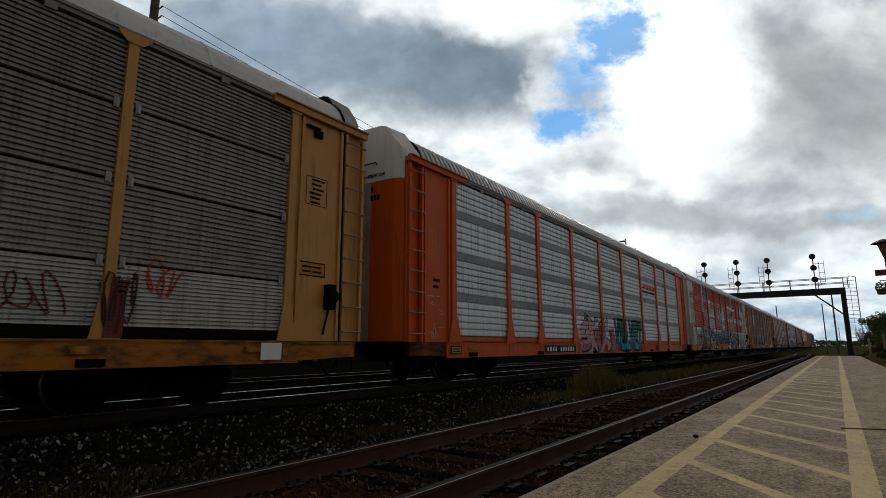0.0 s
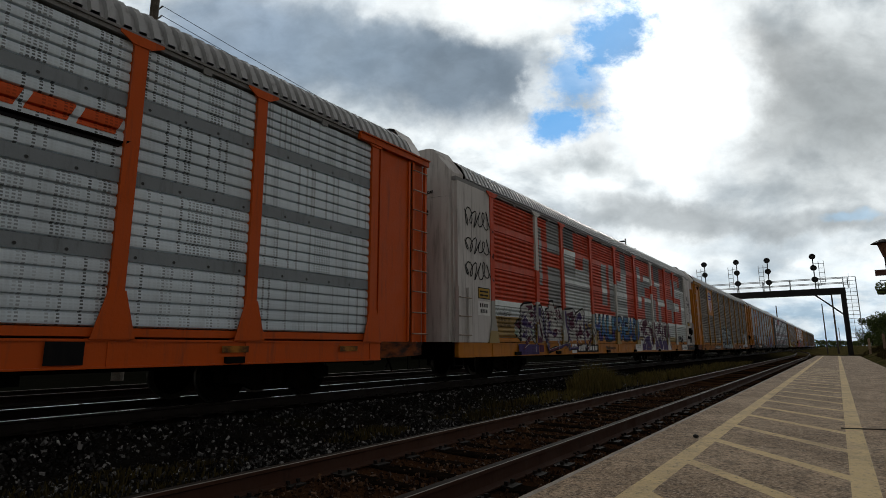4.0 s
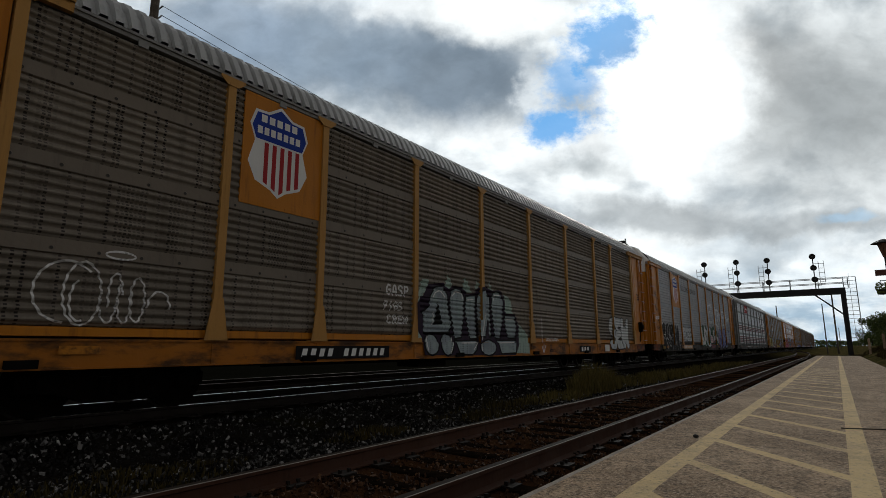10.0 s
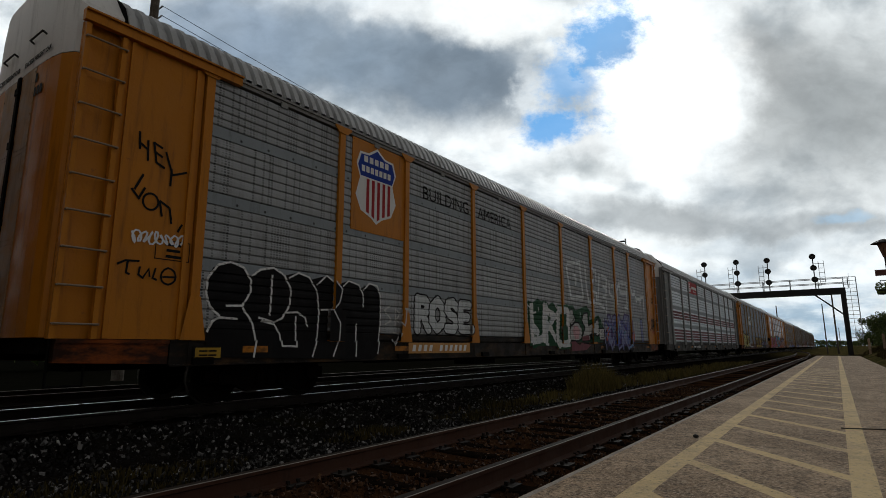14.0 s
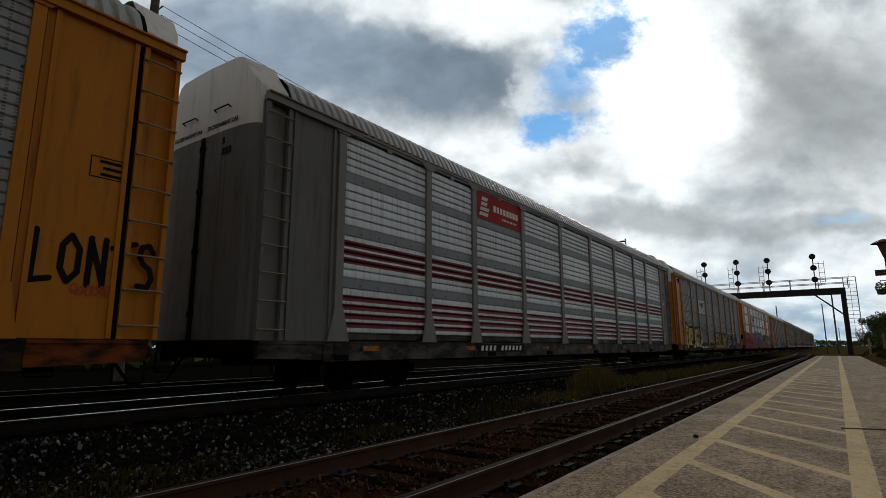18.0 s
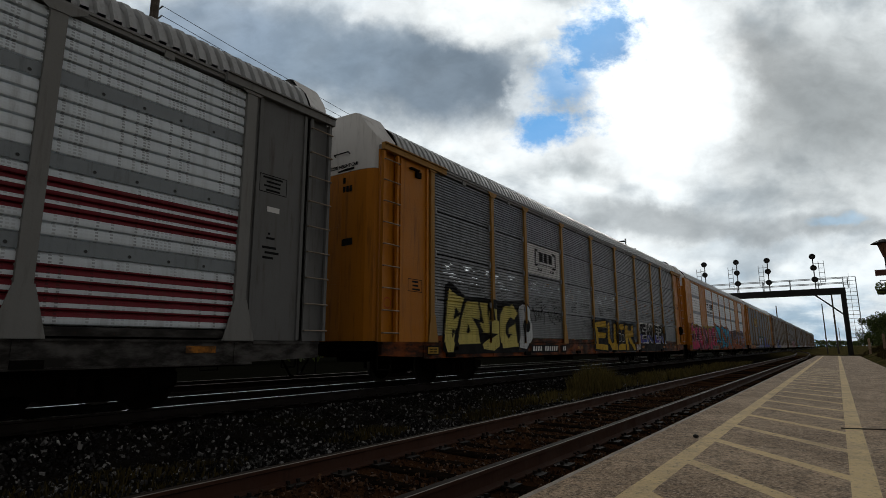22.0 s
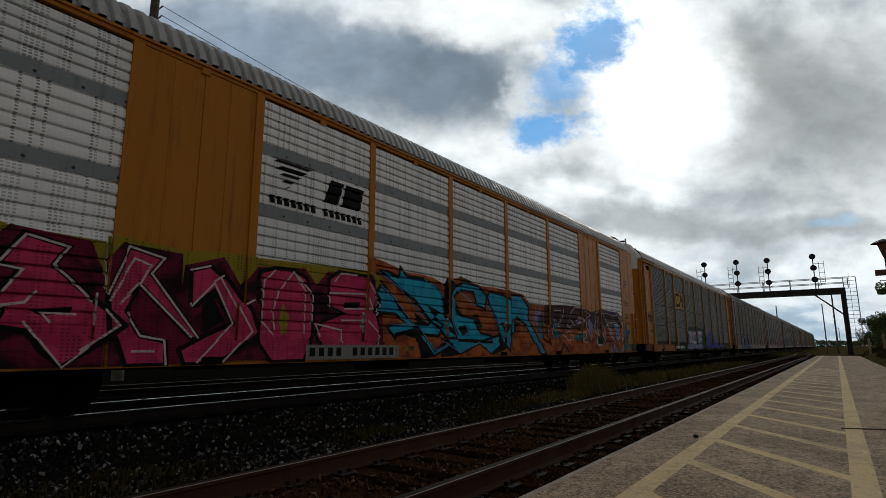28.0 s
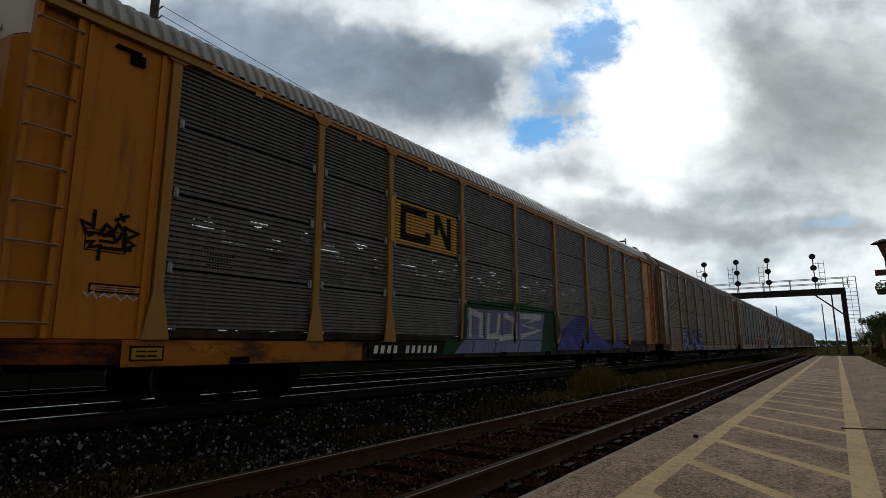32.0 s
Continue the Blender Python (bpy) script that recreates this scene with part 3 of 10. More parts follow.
def platform():
    top = thing("platform", "low worn concrete railway platform with faded yellow lines", "platform", kind="structure")
    # slabs with fine joints between them
    y, i, rng = -8.0, 0, random.Random(3)
    bounds = [-8.0, -0.2, 6.75, 13.4, 20.0, 26.0, 33.0, 40.5, 48.0, PLAT_END]
    for a, b in zip(bounds, bounds[1:]):
        bm = bmesh.new()
        # the top is a fine net near the camera so that its worn edge is uneven
        edge = [PLAT_L + 0.012 * noise.noise((k * 0.9 + a, 7.0, 0.0)) + 0.006 * noise.noise((k * 3.7, a, 2.0)) for k in range(41)]
        ys = [a + 0.006 + (b - a - 0.012) * k / 40 for k in range(41)]
        rows = []
        for k in range(41):
            e = edge[k]
            rows.append([(e + 0.03, ys[k], -0.33), (e, ys[k], PLAT_Z - 0.03), (e + 0.018, ys[k], PLAT_Z), (PLAT_R - 0.02, ys[k], PLAT_Z), (PLAT_R, ys[k], PLAT_Z - 0.03), (PLAT_R, ys[k], -0.33)])
        vs = strip(bm, rows)
        bm.faces.new(vs[0])
        bm.faces.new(vs[-1][::-1])
        part("slab", bm, CONCRETE, top)
    bm = bmesh.new()
    strip(bm, [[(PLAT_L + 0.022, y * 1.0, PLAT_Z + 0.002), (PLAT_L + 0.058 + 0.008 * noise.noise((0, y, 0)), y * 1.0, PLAT_Z + 0.002)] for y in range(-8, 57)])
    part("edge_strip", bm, mottled("pale_worn_edge", (0.38, 0.33, 0.27), (0.55, 0.49, 0.42), 6.0), top, "pale worn strip along the platform edge")
    # painted lines, a film of paint
    lines = thing("platform_line_marking", "faded yellow safety lines with slanting hatch bars", "road marking", kind="structure")

    def bar(pts, name, z=PLAT_Z + 0.0009):
        bm = bmesh.new()
        vs = [bm.verts.new((x, y, z)) for x, y in pts]
        bm.faces.new(vs)
        part(name, bm, LINE_PAINT, lines)
    bar(((-1.06, -7.5), (-0.93, -7.5), (-0.93, 55.5), (-1.06, 55.5)), "edge_line")
    bar(((-0.02, -7.5), (0.115, -7.5), (0.115, 55.5), (-0.02, 55.5)), "back_line")
    for k in range(-3, 20):
        y = 4.22 + 1.075 * k
        bar(((-0.93, y), (-0.93, y + 0.17), (-0.02, y - 0.88), (-0.02, y - 1.05)), "hatch_bar")
    return top


# ---- signal gantry and street furniture ----
STEEL_DARK = painted("dark_bridge_steel", (0.022, 0.021, 0.021), amount=0.3, rough=0.6)
GALV = painted("galvanised_steel", (0.30, 0.31, 0.32), amount=0.25, rough=0.5, metal=0.5, rust=0.05)
LENS_OFF = surface("dark_signal_lens", lambda n, at: ((0.01, 0.01, 0.012), 0.2, None, 0))
POLE_WOOD = mottled("grey_pole_wood", (0.09, 0.075, 0.06), (0.16, 0.14, 0.115), 3.0, 0.9, 40.0, 0.006)

GAN_Y = 76.0


def rails_along(bm, x0, x1, y, z, h, step, r=0.025):
    for k in (0.5, 1.0):
        tube(bm, (x0, y, z + h * k), (x1, y, z + h * k), r, 5)
    m = max(1, round((x1 - x0) / step))
    for i in range(m + 1):
        x = x0 + (x1 - x0) * i / m
        tube(bm, (x, y, z), (x, y, z + h), r, 5)


def gantry():
    top = thing("signal_gantry", "dark steel railway signal bridge with galvanised handrails", "signal gantry")
    bot, hi, x0, x1 = 6.80, 7.38, -17.5, 1.42
    bm = bmesh.new()
    for y in (-0.55, 0.55):
        box(bm, x0, x1, GAN_Y + y - 0.1, GAN_Y + y + 0.1, bot, hi)
        box(bm, x0, x1, GAN_Y + y - 0.16, GAN_Y + y + 0.16, hi, hi + 0.03)
        box(bm, x0, x1, GAN_Y + y - 0.16, GAN_Y + y + 0.16, bot - 0.03, bot)
    part("beam", bm, STEEL_DARK, top)
    bm = bmesh.new()
    box(bm, x0, x1, GAN_Y - 0.62, GAN_Y + 0.62, hi + 0.034, hi + 0.07)
    part("walkway", bm, GALV, top)
    for x in (x1 - 0.25, x0 + 0.25):
        bm = bmesh.new()
        for y in (-0.5, 0.5):
            box(bm, x - 0.24, x + 0.24, GAN_Y + y - 0.14, GAN_Y + y + 0.14, -0.05, bot)
        for k in range(6):
            tube(bm, (x, GAN_Y - 0.5, 0.4 + k * 1.1), (x, GAN_Y + 0.5, 1.5 + k * 1.1), 0.05, 5)
        part("leg", bm, STEEL_DARK, top)
    for x, d in ((x1 - 0.45, -1), (x0 + 0.45, 1)):
        bm = bmesh.new()
        tube(bm, (x, GAN_Y, 4.5), (x + d * 2.45, GAN_Y, bot), 0.09, 6)
        part("knee_brace", bm, STEEL_DARK, top)
    for y in (-0.6, 0.6):
        bm = bmesh.new()
        rails_along(bm, x0, x1 + 0.3, GAN_Y + y, hi + 0.07, 1.15, 2.6, 0.04)
        part("handrail", bm, GALV, top)
    # caged ladder at the platform end
    bm = bmesh.new()
    lean = 0.0
    for x in (1.3, 2.45):
        tube(bm, (x + lean * 4.6, GAN_Y - 0.3, 1.7), (x, GAN_Y - 0.3, hi + 1.2), 0.05, 5)
    part("ladder_stile", bm, GALV, top)
    for k in range(17):
        bm = bmesh.new()
        z = 1.9 + k * 0.42
        o = lean * 4.6 * (hi + 1.2 - z) / (hi - 0.5)
        tube(bm, (1.3 + o, GAN_Y - 0.3, z), (2.45 + o, GAN_Y - 0.3, z), 0.025, 5)
        tube(bm, (1.85 + o, GAN_Y - 0.3, z), (1.85 + o, GAN_Y - 0.3, z + 0.4), 0.02, 5)
        part("ladder_rung", bm, GALV, top)
    return top


def signal_head_mesh():
    bm = bmesh.new()
    tube(bm, (0, 0.06, 0), (0, -0.02, 0), 0.33, 20)
    tube(bm, (0, 0.25, 0), (0, 0.06, 0), 0.17, 14)
    return finish("backplate", bm)


def signals():
    head = signal_head_mesh()
    hb = bmesh.new()
    rings = [[(r * math.cos(a), y, r * math.sin(a)) for a in [math.pi * (-0.15 + 1.3 * k / 12) for k in range(13)]] for y, r in ((-0.02, 0.12), (-0.3, 0.125))]
    strip(hb, rings)
    hood = finish("hood", hb)
    lb = bmesh.new()
    tube(lb, (0, -0.03, 0), (0, -0.02, 0), 0.105, 14)
    lens = finish("lens", lb)
    for x, z3, ladder in ((-1.28, 11.18, 1), (-5.83, 11.14, -1), (-9.13, 11.22, -1), (-12.76, 11.24, -1)):
        s = thing("railway_signal", "black three-lamp colour light signal on a mast", "signal", "signals on the gantry", m=pose(x, GAN_Y - 0.75, 6.65))
        bm = bmesh.new()
        tube(bm, (0, 0.3, 0.3), (0, 0.3, z3 - 6.65 + 0.3), 0.055, 8)
        tube(bm, (0, 0.3, 0.3), (0, 0.9, 0.3), 0.05, 6)
        part("mast", bm, STEEL_DARK, s)
        for k in range(3):
            h = place("signal_head", head, STEEL_DARK, s, pose(0.0, 0.05, z3 - 6.65 - 1.33 * k))
            place("hood", hood, STEEL_DARK, h)
            place("lens", lens, LENS_OFF, h)
        bm = bmesh.new()
        for dx in (0.5, 1.0):
            tube(bm, (dx * ladder, 0.5, 1.5), (dx * ladder, 0.5, z3 - 6.65 - 0.5), 0.03, 5)
        for k in range(1, 6):
            tube(bm, (0.5 * ladder, 0.5, 1.1 + k * 0.52), (1.0 * ladder, 0.5, 1.1 + k * 0.52), 0.025, 5)
        tube(bm, (0, 0.4, z3 - 7.45), (0.6 * ladder, 0.5, z3 - 7.45), 0.025, 5)
        tube(bm, (0, 0.4, 1.2), (0.6 * ladder, 0.5, 1.2), 0.025, 5)
        part("service_ladder", bm, GALV, s)


def poles():
    for x, y, h, r, label, arm in ((-1.17, 96, 7.1, 0.085, "dark wooden line pole beside the railway", False), (0.1, 92, 8.3, 0.115, "leaning dark wooden pole behind the gantry", False),
                                   (-12.3, 172, 11.8, 0.16, "distant wooden pole beyond the train", False), (2.9, 200, 9.0, 0.13, "distant wooden utility pole", False), (1.2, 260, 8, 0.13, "distant wooden utility pole", False)):
        p = thing("utility_pole", label, "pole", "line poles", m=pose(x, y, -0.1))
        bm = bmesh.new()
        tube(bm, (0, 0, 0), (0.4 if h == 8.5 else 0, 0, h), r, 10, r * 0.75)
        part("shaft", bm, POLE_WOOD, p)
    # tall pole behind the train with its wires
    p = thing("utility_pole", "grey wooden pole carrying thin wires behind the train", "pole", "line poles", m=pose(-20, 9.0, -0.1))
    bm = bmesh.new()
    tube(bm, (0, 0, 0), (0, 0, 15.6), 0.19, 12, 0.15)
    part("shaft", bm, POLE_WOOD, p)
    for z in (13.9, 13.5, 13.1):
        bm = bmesh.new()
        tube(bm, (0.12, 0.1, z), (0.3, 0.15, z + 0.1), 0.03, 6)
        part("insulator", bm, GALV, p)
    w = thing("overhead_wire", "thin dark overhead wires sagging between poles", "wire", m=pose(-20, 9.0, 0))
    for z, z2 in ((13.9, 13.2), (13.5, 12.9), (13.1, 12.4)):
        bm = bmesh.new()
        last = None
        for k in range(21):
            f = k / 20
            pt = (0.3 * (1 - f), 0.15 + 62 * f, z + (z2 - z) * f - 1.2 * 4 * f * (1 - f))
            if last:
                tube(bm, last, pt, 0.014, 4)
            last = pt
        part("wire", bm, STEEL_DARK, w)
    p = thing("utility_pole", "grey wooden pole carrying thin wires behind the train", "pole", "line poles", m=pose(-20, 71, -0.1))
    bm = bmesh.new()
    tube(bm, (0, 0, 0), (0, 0, 13.6), 0.17, 10, 0.13)
    part("shaft", bm, POLE_WOOD, p)
    lamp = thing("street_lamp", "grey street lamp standing behind the train", "street lamp", m=pose(-16.2, 54.3, -0.1))
    bm = bmesh.new()
    tube(bm, (0, 0, 0), (0, 0, 11.75), 0.11, 8, 0.08)
    part("post", bm, GALV, lamp)
    bm = bmesh.new()
    box(bm, -1.1, -0.1, -0.12, 0.12, 11.45, 11.58)
    part("lamp_head", bm, STEEL_DARK, lamp)


def platform_lamp():
    p = thing("platform_lamp", "dark platform lamp post with a hanging flower basket", "street lamp", m=pose(1.62, 23.0, 0.0))
    bm = bmesh.new()
    tube(bm, (0, 0, -0.2), (0, 0, 4.0), 0.05, 10, 0.045)
    tube(bm, (0, 0, -0.2), (0, 0, 0.5), 0.09, 10, 0.07)
    part("post", bm, STEEL_DARK, p)
    bm = bmesh.new()
    tube(bm, (0, 0, 3.9), (0, 0, 4.36), 0.07, 10, 0.19)
    part("lantern", bm, painted("dull_lantern_glass", (0.16, 0.08, 0.05), amount=0.2), p)
    bm = bmesh.new()
    tube(bm, (0, 0, 4.36), (0, 0, 4.42), 0.36, 12, 0.26)
    tube(bm, (0, 0, 4.42), (0, 0, 4.5), 0.26, 12, 0.05)
    part("cap", bm, STEEL_DARK, p)
    bm = bmesh.new()
    box(bm, -0.34, 0.34, -0.075, -0.055, 3.28, 3.48)
    part("sign_plate", bm, painted("brown_sign_paint", (0.12, 0.05, 0.04), amount=0.2), p)
    bm = bmesh.new()
    rng = random.Random(11)
    for _ in range(260):
        a, e = rng.uniform(0, math.tau), rng.uniform(-1, 1)
        c = Vector((-0.22 + 0.16 * math.cos(a) * (1 - 0.3 * abs(e)), 0.16 * math.sin(a), 2.86 + 0.16 * e + rng.uniform(-0.05, 0.05)))
        q = Euler((rng.uniform(0, 6), rng.uniform(0, 6), 0)).to_matrix()
        bm.faces.new([bm.verts.new(c + q @ Vector(v)) for v in ((-0.03, 0, 0), (0, -0.02, 0), (0.04, 0, 0), (0, 0.02, 0))])
    place("flower_foliage", finish("flower_foliage", bm, normals=False), LEAF, p)
    bm = bmesh.new()
    tube(bm, (0, 0, 3.12), (-0.24, 0, 3.12), 0.014, 5)
    tube(bm, (-0.22, 0, 3.12), (-0.22, 0, 2.95), 0.008, 4)
    tube(bm, (-0.22, 0, 2.66), (-0.22, 0, 2.84), 0.08, 10, 0.15)
    part("basket", bm, STEEL_DARK, p)


def tree(x, y, h, r, seed, label="dark green bushy tree beside the railway", leaves=5200, z=-0.05, size=0.12):
    rng = random.Random(seed)
    t = thing("tree", label, "tree", "trees beside the line", m=pose(x, y, z))
    bm = bmesh.new()
    tube(bm, (0, 0, 0), (0.1, 0, h * 0.5), h * 0.03, 8, h * 0.016)
    tips = []
    for k in range(9):
        a, e = rng.uniform(0, math.tau), rng.uniform(0.35, 0.95)
        base = Vector((0.05, 0, h * rng.uniform(0.15, 0.5)))
        tip = Vector((math.cos(a) * r * rng.uniform(0.4, 0.85), math.sin(a) * r * rng.uniform(0.4, 0.85), h * e))
        tube(bm, base, tip, h * 0.012, 5, h * 0.004)
        tips.append(tip)
    part("trunk", bm, BARK, t)
    clumps = [(tip, r * rng.uniform(0.25, 0.48)) for tip in tips] + [(Vector((rng.uniform(-0.5, 0.5) * r, rng.uniform(-0.5, 0.5) * r, h * rng.uniform(0.2, 0.85))), r * rng.uniform(0.3, 0.5)) for _ in range(9)]
    bm = bmesh.new()
    for _ in range(leaves):
        c, cr = clumps[rng.randrange(len(clumps))]
        d = Vector((rng.gauss(0, 1), rng.gauss(0, 1), rng.gauss(0, 0.8))).normalized() * cr * rng.random() ** 0.4
        p = c + d
        p.z = max(p.z, 0.15)
        q = Euler((rng.uniform(0, 6), rng.uniform(0, 6), rng.uniform(0, 6))).to_matrix()
        s = size * rng.uniform(0.6, 1.3)
        bm.faces.new([bm.verts.new(p + q @ Vector(v)) for v in ((-s, 0, 0), (0, -s * 0.5, 0.02), (s, 0, 0), (0, s * 0.5, 0.02))])
    place("crown", finish("crown", bm, normals=False), LEAF, t)
    return t


def treeline():
    """Dark scrub along the far side of the yard."""
    rng = random.Random(77)
    bm = bmesh.new()
    for _ in range(9000):
        y = rng.uniform(-45, 330)
        x = -40 + 2.5 * noise.noise((y * 0.05, 0, 0)) + rng.gauss(0, 1.2)
        top = 3.6 + 1.3 * noise.noise((y * 0.11, 5.0, 0)) + 0.7 * noise.noise((y * 0.5, 9.0, 0))
        p = Vector((x, y, top * rng.random() ** 0.7))
        q = Euler((rng.uniform(0, 6), rng.uniform(0, 6), rng.uniform(0, 6))).to_matrix()
        s = rng.uniform(0.35, 0.8)
        bm.faces.new([bm.verts.new(p + q @ Vector(v)) for v in ((-s, 0, 0), (0, -s * 0.6, 0.05), (s, 0, 0), (0, s * 0.6, 0.05))])
    for _ in range(11000):
        x = rng.uniform(-110, 130)
        y = 430 + 8 * noise.noise((x * 0.05, 0, 4.0)) + rng.gauss(0, 2)
        top = 4.2 + 2.2 * noise.noise((x * 0.07, 2.0, 0)) + 1.3 * noise.noise((x * 0.3, 7.0, 0))
        p = Vector((x, y, top * rng.random() ** 0.7))
        q = Euler((rng.uniform(0, 6), rng.uniform(0, 6), rng.uniform(0, 6))).to_matrix()
        s = rng.uniform(0.35, 0.8)
        bm.faces.new([bm.verts.new(p + q @ Vector(v)) for v in ((-s, 0, 0), (0, -s * 0.6, 0.05), (s, 0, 0), (0, s * 0.6, 0.05))])
    ob = place("scrub", finish("scrub", bm, normals=False), LEAF)
    return tagged(ob, "dark green scrub along the far side of the railway", "bushes", kind="stuff")
# ---- the train: covered vehicle carriers ----
HALF, SIDE = 13.60, 1.57            # half length between end ladders, half width
POSTS = [1.75, 4.55, 6.55, 9.33, 12.18, 15.02, 17.87, 20.65, 22.65, 25.45]
ROWS_Z = [1.14, 2.19, 3.22, 4.29, 5.08]        # screens with flat seam strips
FINE_Z = [1.14, 1.98, 3.07, 4.11, 5.08]        # screens with fine ribs
SILL_LO, SILL_HI, TOP_Z = 0.62, 0.985, 5.09
ROOF = [(1.57, 5.19), (1.50, 5.36), (1.40, 5.54), (1.22, 5.71), (1.02, 5.81), (0.6, 5.90), (0.0, 5.94)]
ROOF_FULL = ROOF + [(-x, z) for x, z in ROOF[-2::-1]]
PITCH = 28.62
SLACK = {0: -0.08, 2: -0.15, 3: -0.15, 4: -0.19, 5: -0.04, 6: 0.06, 7: 0.11}      # play in the couplers
MESH = {}


def shared(key, build):
    if key not in MESH:
        MESH[key] = build()
    return MESH[key]


def rib_rows(z0, z1, ribs, strip_at_top):
    """Height and depth of each fold of a screen sheet, from its foot to its top edge."""
    dip = -0.035 if strip_at_top or ribs < 7 else -0.02
    top = z1 - (0.19 if strip_at_top else 0.022)
    step = (top - z0 - 0.01) / ribs
    if ribs == 7:           # rolled waves
        fold = ((0.0, -0.022), (0.14, -0.012), (0.3, 0.012), (0.45, 0.021), (0.62, 0.02), (0.78, 0.004), (0.9, -0.014))
    elif ribs == 6:         # shallow boards
        fold = ((0.0, 0.008), (0.1, 0.019), (0.5, 0.021), (0.82, 0.013), (0.88, -0.004), (0.97, -0.004))
    elif ribs < 7:          # lapped boards with rounded faces
        fold = ((0.0, 0.004), (0.05, 0.018), (0.18, 0.022), (0.52, 0.019), (0.74, 0.009), (0.84, 0.0), (0.86, dip), (0.97, dip))
    else:                   # fine ribs
        fold = ((0.0, 0.022), (0.62, 0.016), (0.75, dip), (0.96, dip))
    out = [(z0 + 0.01 + step * (i + f), x) for i in range(ribs) for f, x in fold]
    if strip_at_top:
        out += [(top + 0.004, 0.02), (z1 - 0.008, 0.02)]
    return out


def panel_mesh(width, z0, z1, ribs, strip_at_top):
    """A screen sheet with its horizontal folds, thin returned edges and a flat seam strip along its upper edge."""
    bm = bmesh.new()
    w = width / 2
    folds = [(z0, -0.03)] + rib_rows(z0, z1, ribs, strip_at_top) + [(z1 - (0.004 if strip_at_top else 0.02), -0.03)]
    rows = [[(x, -w, z), (x, w, z)] for z, x in folds]
    mats = [0] * (len(rows) - 1)
    if strip_at_top:
        mats[-2] = 1
    strip(bm, rows, mats)
    for k in (0, 1):
        strip(bm, [[r[k] for r in rows], [(-0.03, r[k][1], r[k][2]) for r in rows]])
    bmesh.ops.remove_doubles(bm, verts=bm.verts, dist=0.0005)
    return finish("screen_panel", bm, mats=2, normals=False)


def flat_panel_mesh(width, z0, z1):
    bm = bmesh.new()
    w = width / 2
    prof = [(-0.03, -w), (0.02, -w)]
    for k in range(1, 4):
        y = -w + width * k / 4
        prof += [(0.02, y - 0.014), (0.028 if k != 2 else 0.006, y - 0.01), (0.028 if k != 2 else 0.006, y + 0.01), (0.02, y + 0.014)]
    prof += [(0.02, w), (-0.03, w)]
    extrude(bm, prof, "z", z0, z1)
    return finish("solid_panel", bm, mats=2)


POST_W = {"wide": (0.095, 0.075, 0.27), "thin": (0.068, 0.07, 0.19), "plain": (0.075, 0.05, 0.0)}     # half width, depth, half width of the foot


def post_mesh(kind):
    bm = bmesh.new()
    w, d, foot = POST_W[kind]
    box(bm, -0.05, d, -w, w, SILL_HI, TOP_Z)
    if foot:
        extrude(bm, [(-foot, SILL_HI), (foot, SILL_HI), (w + 0.012, SILL_HI + 0.62), (-w - 0.012, SILL_HI + 0.62)], "x", d + 0.002, d + 0.016)
        box(bm, -0.05, d + 0.012, -foot, foot, SILL_HI - 0.006, SILL_HI + 0.012)
        extrude(bm, [(-foot - 0.03, TOP_Z + 0.05), (-foot - 0.03, TOP_Z + 0.01), (-w - 0.03, TOP_Z - 0.09), (w + 0.03, TOP_Z - 0.09), (foot + 0.03, TOP_Z + 0.01), (foot + 0.03, TOP_Z + 0.05)], "x", d + 0.002, d + 0.018)
    return finish("post", bm)


def roof_mesh():
    bm = bmesh.new()
    ys, y, i = [], -HALF + 0.5, 0
    rows = []
    while y < HALF - 0.5 + 0.001:
        for off, up in ((0.0, 0.0), (0.016, 0.068), (0.115, 0.072), (0.133, 0.0)):
            rows.append([(x * (1 + up * 0.45), y + off, z + up - 0.02) for x, z in ROOF_FULL])
        y += 0.205
    strip(bm, rows)
    me = finish("roof", bm, normals=False)
    return me


def plain_roof_mesh():
    bm = bmesh.new()
    rows = []
    for i in range(10):
        y = -HALF + 0.5 + (2 * HALF - 1.0) * i / 9
        rows += [[(x * 1.01, y, z + 0.03) for x, z in ROOF_FULL], [(x * 1.016, y + 0.03, z + 0.042) for x, z in ROOF_FULL], [(x * 1.01, y + 0.06, z + 0.03) for x, z in ROOF_FULL]]
    strip(bm, rows)
    return finish("roof", bm, normals=False)


DOOR_PLAN = [(0.0, 0.17), (0.6, 0.17), (0.88, 0.162), (1.02, 0.153), (1.25, 0.12), (1.42, 0.04), (1.5, -0.1)]
HOOD_Z = 4.68


def roof_height(x):
    x = abs(x)
    for (xa, za), (xb, zb) in zip(HOOD, HOOD[1:]):
        if xb <= x <= xa:
            return zb + (za - zb) * (x - xb) / (xa - xb)
    return ROOF[0][1]


HOOD = [(1.57, 5.19), (1.5, 5.33), (1.02, 5.97), (0.88, 6.02), (0.0, 6.05)]


